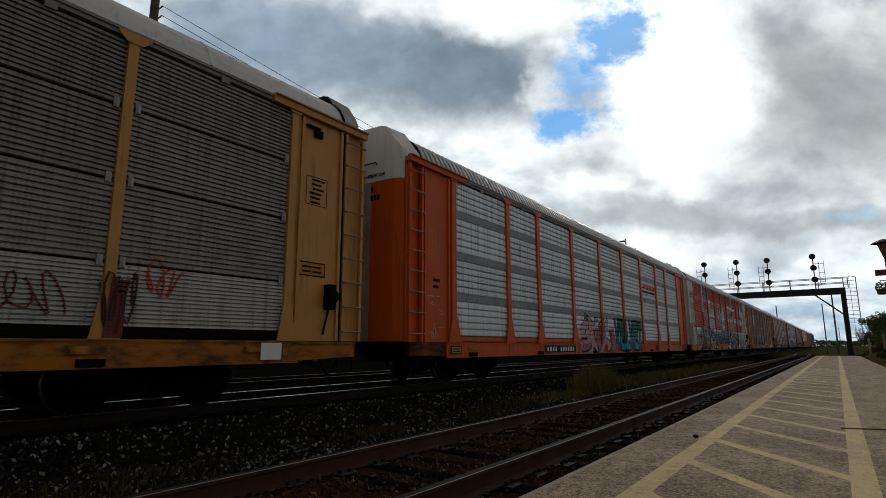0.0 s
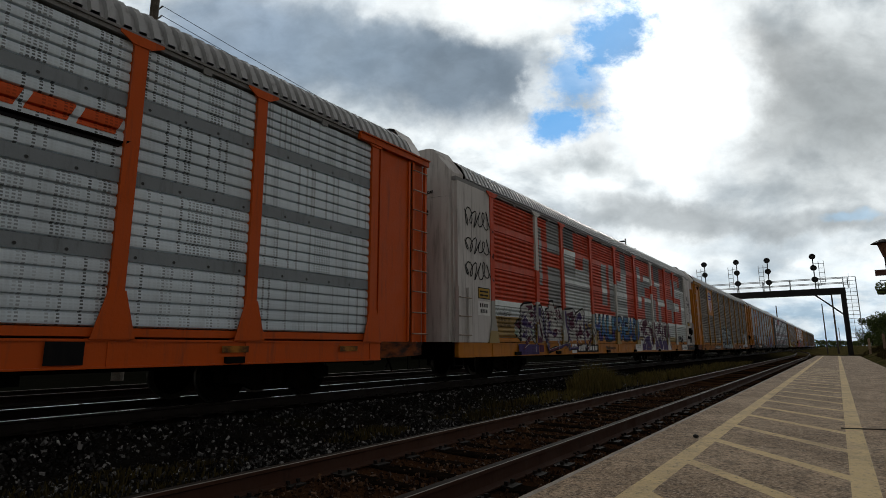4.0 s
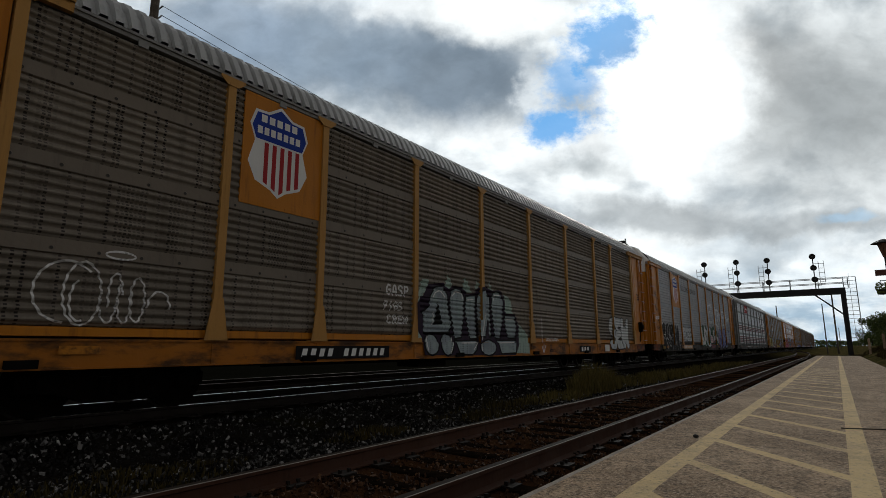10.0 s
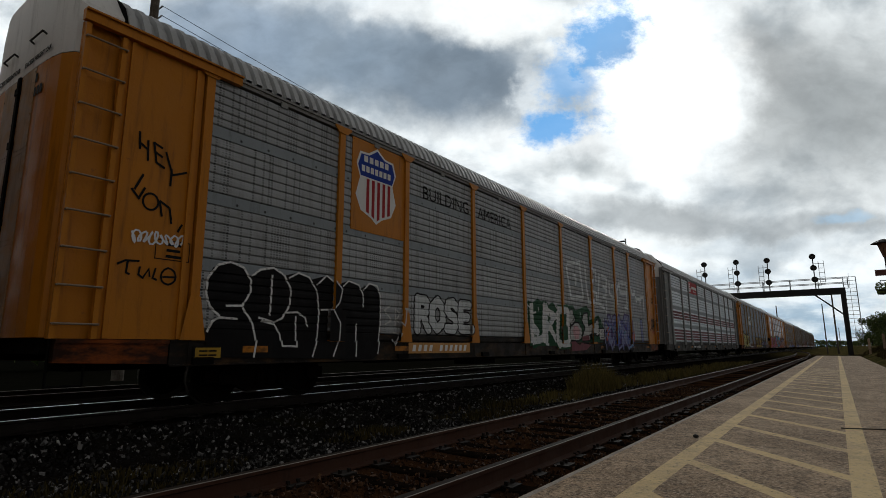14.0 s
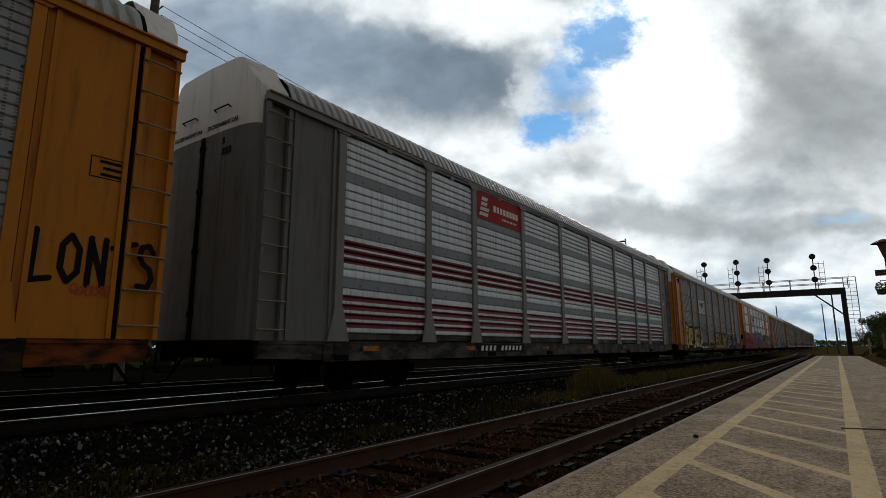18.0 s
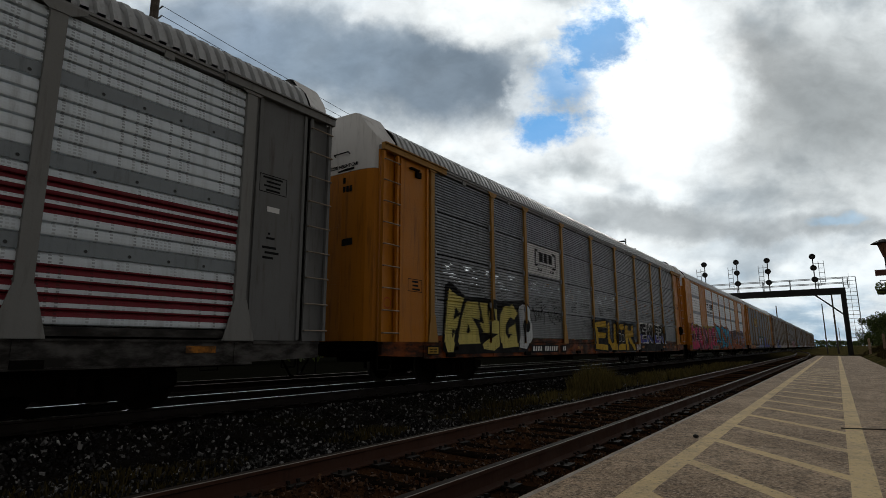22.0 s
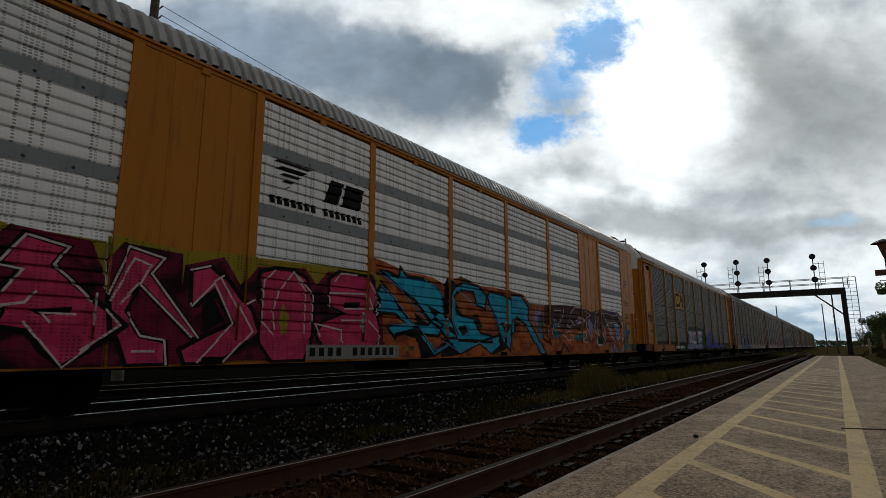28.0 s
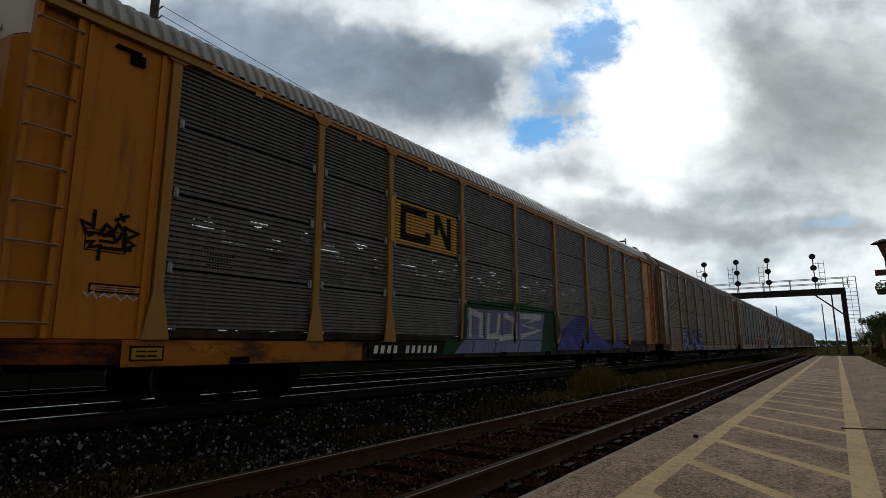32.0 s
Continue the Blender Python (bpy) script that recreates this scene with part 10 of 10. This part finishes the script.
    ink(c[7], 23, (F_BLACK,), "black sprayed lines of the piece", lines=[[(0.03, 1.07), (0.67, 1.08), (1.34, 1.1), (2.16, 1.09)],
        [(0.28, 1.27), (0.49, 1.06), (0.56, 0.91)],
        [(0.6, 0.98), (0.88, 0.85)],
        [(1.1, 0.87), (1.14, 0.69), (1.19, 0.85), (1.21, 0.67)],
        [(0.94, 1.01), (0.98, 0.66)],
        [(0.57, 1.51), (0.93, 1.41), (1.32, 1.14)],
        [(0.03, 1.7), (0.19, 1.74), (0.61, 1.83), (0.91, 1.74)]], width=0.035, layer=3.6)
    placard(a, 1.15, 1.74, 1.63, 1.86, flush=True, up=6)
    placard(a, 25.75, 26.27, 2.08, 2.28, flush=True)
    readable(a, "FB-681", 25.76, 26.27, 1.83, 1.94, DECAL_BLACK, 2, True)
    field(a, "stencil_bar", 25.62, 26.28, 2.84, 2.855, F_BROWN, 1, flush=True)
    for i in range(5):
        field(a, "emblem_stripe", 7.0 + 0.06 * i, 7.75 - 0.12 * i, 4.02 - 0.11 * i, 4.08 - 0.11 * i, F_BLACK, 2, "black slanted stripes of the emblem", slant=0.1)
    field(a, "emblem_block", 8.15, 8.5, 3.55, 4.0, F_BLACK, 2, slant=0.15)
    field(a, "emblem_block", 8.6, 9.1, 3.55, 4.0, F_BLACK, 2, slant=0.1)
    bars(a, 6.95, 9.2, 3.28, 3.42, 15, F_BLACK, 2, 0.7, (7,))
    field(a, "number_board", 7.82, 10.3, 0.66, 0.92, GREY_PAINT, 7)
    bars(a, 7.9, 10.2, 0.72, 0.87, 11, DECAL_BLACK, 8, 0.6, (4,))
    stencil(a, 0.85, 1.3, 2.95, 2, DECAL_BLACK, 0.09, False, True)
    stencil(a, 25.7, 26.24, 3.8, 5, F_BROWN, 0.04, False, True)
    stencil(a, 25.58, 26.34, 2.82, 2, F_BROWN, 0.05, False, True)
    ink(a, 25.6, (F_TEAL,), "teal sprayed patch", fills=[(0, [(-0.01, 1.89), (0.15, 1.84), (0.36, 1.61), (0.68, 1.65), (0.73, 1.44), (0.56, 1.39), (0.43, 1.14), (0.51, 1.01), (0.09, 1.01)]), (0, [(0.1, 0.96), (0.52, 0.96), (0.49, 0.78), (0.12, 0.72)])], layer=0.6, flush=True)
    ink(a, 25.6, (F_NAVY,), "dark sprayed scrawl", lines=[[(0.05, 1.38), (0.11, 1.56), (0.26, 1.21), (0.1, 1.19)],
        [(0.21, 1.65), (0.21, 1.62), (0.2, 1.59), (0.18, 1.58), (0.16, 1.59), (0.14, 1.61), (0.13, 1.64), (0.14, 1.68), (0.15, 1.7), (0.17, 1.71), (0.19, 1.71), (0.2, 1.68), (0.21, 1.65)],
        [(0.19, 1.58), (0.28, 1.13)],
        [(0.3, 1.26), (0.32, 1.55), (0.44, 1.22), (0.28, 1.34)]], width=0.05, layer=3, flush=True)
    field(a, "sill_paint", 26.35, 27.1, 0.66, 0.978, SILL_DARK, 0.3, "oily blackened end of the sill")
    field(a, "reflector", 25.95, 26.35, 0.75, 0.95, strip_paint, 1, "faded orange reflector strip")
    # dark panels, yellow board
    a = c[8]
    field(a, "emblem_board", 6.66, 9.24, 3.1, 4.08, film("board_yellow", (0.60, 0.36, 0.07), 0.095), 1, "yellow board with a black emblem")
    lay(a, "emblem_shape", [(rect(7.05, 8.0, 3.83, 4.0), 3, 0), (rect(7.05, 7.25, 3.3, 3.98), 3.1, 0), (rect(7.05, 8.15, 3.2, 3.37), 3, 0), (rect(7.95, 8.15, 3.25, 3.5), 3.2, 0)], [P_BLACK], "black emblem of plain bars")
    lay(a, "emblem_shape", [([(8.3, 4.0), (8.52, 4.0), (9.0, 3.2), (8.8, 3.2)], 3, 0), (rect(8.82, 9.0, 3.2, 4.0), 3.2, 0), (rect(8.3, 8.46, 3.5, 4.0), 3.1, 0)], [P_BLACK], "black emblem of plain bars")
    field(a, "sill_plate", 1.5, 5.9, 0.63, 0.978, SILL_YELLOW, 0, "grimy yellow stretch of the sill")
    number_plate(a, 6.1, 8.5, 0.70, 0.96)
    placard(a, 1.05, 1.72, 1.56, 1.68, YELLOW_OLD)
    ink(c[8], 8.5, (F_GREEN,), "dark green sprayed ground", fills=[(0, [(0.98, 1.93), (1.22, 2.04), (3.87, 2.13), (6.58, 2.05), (6.8, 1.36), (6.19, 0.7), (0.01, 0.72), (0.29, 1.06), (0.89, 1.07)])], layer=0.2)
    ink(c[8], 9.1, (F_LILAC,), "lilac sprayed body of the piece", fills=[(0, [(-0.02, 0.72), (0.37, 1.05), (4.84, 1.06), (4.68, 0.73)]),
        (0, [(0.45, 1.07), (0.56, 1.84), (5.16, 1.91), (4.89, 1.09)])], layer=0.6)
    ink(c[8], 9.8, (F_SILVER,), "pale lilac sprayed graffiti letter", lines=[[(0, 1.12), (0.05, 1.78), (0.59, 1.67), (0.54, 1.12)],
        [(0.99, 1.78), (0.9, 1.15), (1.4, 1.16), (1.56, 1.78)],
        [(1.82, 1.75), (2.33, 1.64), (2.3, 1.17), (1.49, 1.11)],
        [(2.66, 1.76), (4.19, 1.79), (2.8, 1.51), (4.11, 1.38), (2.62, 1.16)]], width=0.16, layer=2)
    ink(c[8], 9.5, (F_NAVY,), "dark sprayed lines of the piece", lines=[[(0.01, 1.07), (0.16, 1.84)],
        [(1.04, 1.77), (1.02, 1.1)],
        [(1.94, 1.81), (1.99, 1.14)],
        [(2.81, 1.8), (2.77, 1.1)],
        [(0.45, 1.03), (0.36, 0.74)],
        [(1.6, 1.04), (1.44, 0.73)],
        [(2.92, 1.05), (2.79, 0.74)]], width=0.05, layer=2.5)
    ink(c[8], 15, (F_BLUE,), "blue sprayed shapes", fills=[(0, [(0.02, 0.76), (0.35, 1.3), (1.9, 1.95), (2.92, 1.93), (2.08, 0.77)]),
        (0, [(2.25, 0.75), (3.28, 1.95), (3.58, 1.42), (5.51, 0.9), (5.05, 0.73)]),
        (0, [(5.49, 0.83), (6.28, 1.48), (7.33, 0.82)])], layer=0.6)
    ink(a, 1, (F_PALE,), "scraped pale scrawl", lines=[[(0, 1.56), (0.05, 1.51), (0.11, 1.57), (0.16, 1.49), (0.24, 1.55), (0.29, 1.51), (0.37, 1.56), (0.45, 1.48), (0.51, 1.55), (0.6, 1.49), (0.68, 1.54)]], width=0.02, layer=3)
    # dark bars across the end doors, set on as raised boxes
    for x0, x1, z0, z1 in ((0.25, 1.28, 3.36, 3.47), (-1.05, -0.6, 3.45, 3.55)):
        bm = bmesh.new()
        box(bm, x0, x1, -HALF - 0.196, -HALF - 0.16, z0, z1)
        part("inspection_slot", bm, BLACK, c[8], "black bar on the end door")
    ink(c[8], 0.9, (DECAL_BLACK,), "black sprayed scrawl", lines=[[(0.13, 2.61), (0.13, 2.39), (-0.01, 2.44), (0.05, 2.3), (0.18, 2.32), (0.08, 2.26)],
        [(0.22, 2.33), (0.28, 2.44), (0.36, 2.38), (0.27, 2.29), (0.22, 2.33)],
        [(0.36, 2.33), (0.42, 2.47), (0.5, 2.38), (0.42, 2.24), (0.36, 2.33)],
        [(0.43, 2.62), (0.49, 2.51)],
        [(0.37, 2.51), (0.55, 2.61)],
        [(0.51, 2.46), (0.51, 2.15)],
        [(0.52, 2.43), (0.68, 2.38), (0.53, 2.28), (0.64, 2.22), (0.52, 2.14)],
        [(0.29, 2.13), (0.62, 2.15)],
        [(0.06, 2.18), (0.15, 2.2), (0.1, 2.12), (0.23, 2.16), (0.22, 1.96)]], width=0.045, layer=4)
    # paint on the cars that stay far off
    rng = random.Random(8)
    for k in range(9, 15):
        col = [(F_SILVER, F_WHITE), (F_SKY, F_BLUE), (F_PINK, F_ROSE), (F_CYAN, F_TEAL)][k % 4]
        u = rng.uniform(2, 14)
        wild(c[k], u, u + 6, 0.7, 1.9, 5, list(col), F_BLACK, F_WHITE, 120 + k, thick=0.28)
# ---- build ----
CLOUDS = sky_backdrop()
CLOUD_POSE = VIEW @ Matrix.Translation((0, 0, -FAR))
build_ground()
track("platform_track", "rusty rails on dark wooden ties beside the platform", NEAR_X, 0.0, -13.0, 182.0, curved=True, head=DULL_TOP, side_paint=RAIL_RED)
track("main_track", "worn main line track under the train", TRAIN_X, TRAIN_Z, -39.0, 390.0)
track("far_track", "third track beyond the train", THIRD_X, 0.1, -39.0, 221.0, ties=False, head=DULL_TOP)
platform()
gantry()
signals()
poles()
platform_lamp()
for px, py in ((2.35, 62.0), (3.4, 62.0), (4.4, 62.5)):
    post_thing = thing("marker_post", "pale concrete marker post in rough grass", "post", "marker posts", m=pose(px, py, ground_height(px, py) - 0.1))
    post_bm = bmesh.new()
    box(post_bm, -0.09, 0.09, -0.09, 0.09, 0.0, 1.45)
    extrude(post_bm, [(-0.09, 1.45), (0.09, 1.45), (0.03, 1.52), (-0.03, 1.52)], "y", -0.09, 0.09)
    part("shaft", post_bm, CONCRETE, post_thing)
pebble = bmesh.new()
bmesh.ops.create_icosphere(pebble, subdivisions=2, radius=0.021)
for pv in pebble.verts:
    pv.co = Vector((pv.co.x * 1.2 - 1.1, pv.co.y + 5.39, pv.co.z * 0.8 + PLAT_Z + 0.018))
# thin rod laid down in place of a dark crack at the slab joint
twig = bmesh.new()
for ta, tb in (((-0.05, 6.79), (0.12, 6.84)), ((0.12, 6.84), (0.31, 6.915)), ((0.31, 6.915), (0.6, 7.01))):
    tube(twig, (ta[0], ta[1], PLAT_Z + 0.008), (tb[0], tb[1], PLAT_Z + 0.008), 0.006, 5)
tagged(part("twig", twig, BARK), "thin dark rod standing in for a slanting crack in the platform", "twig")
tagged(part("stone", pebble, STEEL_DARK), "small dark stone lying on the platform", "stone")
weeds("grass", "rough dry grass on the verge beside the platform", ((2.3, 26, 0.5, 8.0, 0.3, 160), (3.0, 45, 0.9, 12.0, 0.4, 300), (3.6, 68, 1.6, 8.0, 0.5, 260), (0.3, 62, 1.8, 5.0, 0.4, 200), (-1.5, 70, 2.0, 8.0, 0.35, 160)), 14)

GREYBOX, LIGHTBOX, DARKBOX = (0.30, 0.325, 0.33), (0.56, 0.61, 0.615), (0.15, 0.16, 0.165)
BLOCKS = [  # repainted car: fields of paint over the red, (u0, u1, z0, z1, colour)
    (4.66, 4.87, 2.82, 4.71, GREYBOX), (5.30, 6.34, 3.99, 5.13, GREYBOX), (5.30, 6.34, 2.2, 3.50, GREYBOX),
    (6.7, 7.6, 4.33, 5.2, DARKBOX), (6.7, 7.71, 1.71, 4.3, LIGHTBOX), (7.7, 9.25, 1.80, 3.69, LIGHTBOX), (8.47, 9.25, 3.65, 4.19, GREYBOX), (6.7, 7.71, 3.4, 3.75, GREYBOX), (6.7, 9.25, 2.9, 3.1, GREYBOX),
    (10.44, 11.04, 2.53, 4.20, GREYBOX), (10.44, 11.04, 3.0, 3.4, LIGHTBOX), (11.36, 12.1, 2.32, 4.27, GREYBOX), (11.36, 12.1, 3.4, 3.7, LIGHTBOX),
    (12.97, 13.71, 3.78, 5.0, DARKBOX), (12.3, 13.70, 2.15, 3.70, LIGHTBOX), (12.97, 13.71, 3.7, 4.1, LIGHTBOX), (12.3, 13.7, 2.6, 2.85, GREYBOX),
    (15.43, 15.98, 2.67, 4.68, GREYBOX), (15.43, 15.98, 4.15, 4.35, LIGHTBOX), (15.43, 15.98, 3.0, 3.25, LIGHTBOX), (16.0, 16.66, 3.28, 4.01, GREYBOX), (16.45, 17.98, 3.77, 4.40, GREYBOX), (16.45, 17.98, 4.1, 4.28, LIGHTBOX),
    (16.49, 18.0, 2.1, 3.27, GREYBOX), (16.49, 18.0, 3.05, 3.25, LIGHTBOX), (18.1, 18.52, 2.1, 3.28, GREYBOX), (18.48, 19.58, 3.99, 5.08, DARKBOX), (18.48, 19.58, 3.99, 4.2, LIGHTBOX), (19.01, 19.56, 2.1, 4.04, GREYBOX), (19.01, 20.8, 2.99, 3.38, LIGHTBOX),
    (20.8, 22.76, 2.9, 3.5, GREYBOX), (22.04, 22.76, 3.75, 4.72, GREYBOX), (21.9, 22.76, 2.21, 3.0, GREYBOX), (22.5, 24.3, 4.18, 4.7, GREYBOX), (23.79, 24.27, 4.4, 5.1, (0.56, 0.072, 0.03)), (24.27, 25.6, 4.18, 5.1, DARKBOX),
    (22.5, 25.6, 3.68, 4.18, LIGHTBOX), (22.5, 23.77, 2.87, 3.37, LIGHTBOX), (24.28, 25.6, 2.1, 4.18, LIGHTBOX),
]


def repainted(seam=False):
    """Paint of each bay of the car, or of the smooth seams between its screens, which stay paler."""
    out = []
    for a, b in zip(POSTS, POSTS[1:]):
        mid = (a + b) / 2
        foot = (0.36, 0.24, 0.085) if mid < 18 else (0.42, 0.33, 0.14)
        boxes = [(-2.0, 2.0, 2.15, 5.2, (0.56, 0.072, 0.03))] + ([(-2.0, 2.0, 1.0, 1.72 if mid < 18 else 1.38, foot)] if mid < 22 else [])
        boxes += [(u0 + 0.15 - mid, u1 + 0.15 - mid, z0, z1, tint(col, 1.4) if seam and col is LIGHTBOX else col) for u0, u1, z0, z1, col in BLOCKS if u1 + 0.15 > a and u0 + 0.15 < b]
        out.append(sheet("repainted_screen", tint(LIGHTBOX, 1.4 if seam else 1.0), holes=0.0 if seam else 0.62, metal=0.0, boxes=boxes))
    return out


RED_POST = painted("red_over_grey_post_paint", (0.56, 0.072, 0.03), amount=0.3, boxes=((0.9, 2.1, (0.34, 0.33, 0.30)), (0.9, 1.3, (0.36, 0.27, 0.12))))
PALE_POST = painted("half_pale_post_paint", (0.56, 0.072, 0.03), amount=0.35, boxes=((0.9, 3.5, (0.5, 0.49, 0.46)), (0.9, 1.62, (0.38, 0.25, 0.08)),))
BROKEN_POST = painted("pale_post_paint_with_red_band", (0.6, 0.6, 0.58), amount=0.35, boxes=((0.9, 1.62, (0.38, 0.25, 0.08)), (2.25, 3.25, (0.56, 0.072, 0.03))))
STRIPED_POST = painted("pale_post_paint_with_red_stripe", (0.6, 0.6, 0.58), amount=0.35, boxes=((0.9, 1.3, (0.38, 0.25, 0.08)), (3.52, 3.95, (0.56, 0.072, 0.03))))
BANDED_POST = painted("red_post_paint_with_pale_bands", (0.56, 0.072, 0.03), amount=0.3, boxes=((0.9, 2.15, (0.5, 0.49, 0.46)), (2.86, 3.37, (0.6, 0.6, 0.58))))
STRIPED = sheet("white_sheet_with_red_stripes", (0.67, 0.725, 0.765), amount=0.35, metal=0.15, holes=0.5, bands=((2.795, 2.92), (2.63, 2.75), (2.465, 2.585), (1.745, 1.86), (1.575, 1.69), (1.405, 1.52), (1.24, 1.35)), band_col=(0.16, 0.014, 0.022))
SHEET_DULL = sheet("dull_grey_punched_sheet", (0.31, 0.32, 0.325), holes=0.8)
WHITE_ROOF = painted("chalky_white_roof_paint", (0.62, 0.62, 0.61), amount=0.35, rust=0.05)
SPECS = [
    dict(label="weathered yellow autorack car with grey screen panels and silver roof", steel=YELLOW_OLD, panel=SHEET_UMBER, low=SHEET_CHALK, sill=SILL_YELLOW, hood=GREY_PAINT, plain_roof=True, roof=WHITE_ROOF, kick=BLACK),
    dict(label="orange autorack car with white screen panels and graffiti", steel=ORANGE, panel=SHEET_WHITE, white=True, roof=SILVER, plate=DOOR_GREY),
    dict(label="white autorack car painted over with large red and grey blocks", steel=WHITE_CAR, post=RED_POST, post_paints={1: BROKEN_POST, 4: PALE_POST, 6: STRIPED_POST, 8: BANDED_POST, 9: WHITE_CAR}, panel=SHEET_WHITE, panels=repainted(), seams=repainted(True), white=True, ribs=7, posts="wide", band=None, flush=True, sill=YELLOW, hood=WHITE_CAR),
    dict(label="yellow autorack car with brown grimed panels and a shield emblem", steel=YELLOW, post=YELLOW_PALE, panel=SHEET_BROWN, white=True, ribs=7, posts="thin", band=BROWN_SEAM, sill=SILL_YELLOW, kick=YELLOW),
    dict(label="yellow autorack car with dark panels covered in silver graffiti", steel=YELLOW, sill=SILL_DARK, panel=SHEET_DULL, white=True, ribs=6, posts="thin", band=BAND_GREY, plate=DOOR_TAN),
    dict(label="grey autorack car with white panels and red stripes", steel=GREY_PAINT, sill=SILL_GREY, ends=painted("dark_grey_end_paint", (0.15, 0.152, 0.15), amount=0.7), panel=STRIPED, white=True, hood=WHITE),
    dict(label="yellow autorack car with grey panels and yellow lettering graffiti", steel=YELLOW, post=YELLOW_TAN, panel=SHEET_GREY, sill=SILL_RUST),
    dict(label="yellow autorack car with white panels and pink and blue graffiti", steel=YELLOW, panel=SHEET_CLEAN, white=True, flush=True, solid=True, posts="plain", chord=YELLOW, sill=SILL_YELLOW),
    dict(label="yellow autorack car with dark grey panels and a black emblem", steel=YELLOW, post=YELLOW_TAN, panel=SHEET_DARK, sill=SILL_DARK, chord=YELLOW_OLD),
]
DULL = painted("dull_ochre_paint", (0.17, 0.095, 0.035), amount=0.8, rust=0.5, rough=0.38, spec=0.4)
REST = [(DULL, SHEET_PALE, "grey"), (DULL, SHEET_BROWN, "brown"), (DULL, SHEET_PALE, "grey"), (DULL, SHEET_PALE, "dark grey")]
FAR_ROOF = painted("weathered_dark_roof_paint", (0.20, 0.195, 0.185), amount=0.6, rust=0.3, rough=0.75)
for i in range(9, 20):
    st, pn, tone_word = REST[i % 4]
    SPECS.append(dict(label="distant yellow autorack car with %s panels" % tone_word, steel=st, panel=pn, roof=FAR_ROOF, hood=GREY_PAINT))
for k, spec in enumerate(SPECS):
    CARS.append((k, autorack(k, spec)))
for i, (x, y, h, r) in enumerate(((5.2, 62, 3.4, 1.7), (7.5, 66, 4.3, 2.4), (4.9, 78, 4.5, 2.0), (10, 78, 5.9, 3.0), (7.4, 56, 3.5, 1.7), (6.2, 95, 5.4, 2.6), (4.6, 112, 5.3, 2.4))):
    tree(x, y, h, r, 20 + i)
weeds("weeds", "dry green weeds growing between the tracks, in a darker shaded tone", ((-6.0, 2.8, 0.7, 1.4, 0.13, 150), (-6.1, 6.6, 0.4, 0.8, 0.16, 60), (-5.7, 9.5, 0.3, 0.8, 0.2, 40), (-6.3, 11.0, 0.6, 2.5, 0.2, 90)), 4)
# the far clump takes the lighter, lit tone
weeds("dry_weeds", "clump of straw coloured weeds between the tracks, toned lighter as if lit", ((-6.3, 17.0, 0.55, 1.7, 0.85, 300), (-6.2, 14.0, 0.6, 2.0, 0.25, 120), (-6.3, 25, 0.8, 8.0, 0.4, 330), (-6.3, 40, 0.9, 14.0, 0.35, 330)), 6, LIT_WEED)
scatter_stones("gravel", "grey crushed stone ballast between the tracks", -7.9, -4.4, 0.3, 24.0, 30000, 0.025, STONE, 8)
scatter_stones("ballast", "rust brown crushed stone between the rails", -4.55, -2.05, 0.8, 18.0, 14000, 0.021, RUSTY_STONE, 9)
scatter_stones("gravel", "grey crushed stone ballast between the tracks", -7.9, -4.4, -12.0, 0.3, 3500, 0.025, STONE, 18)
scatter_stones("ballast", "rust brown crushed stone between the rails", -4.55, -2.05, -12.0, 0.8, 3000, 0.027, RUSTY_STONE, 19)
decorate()
treeline()

motions()
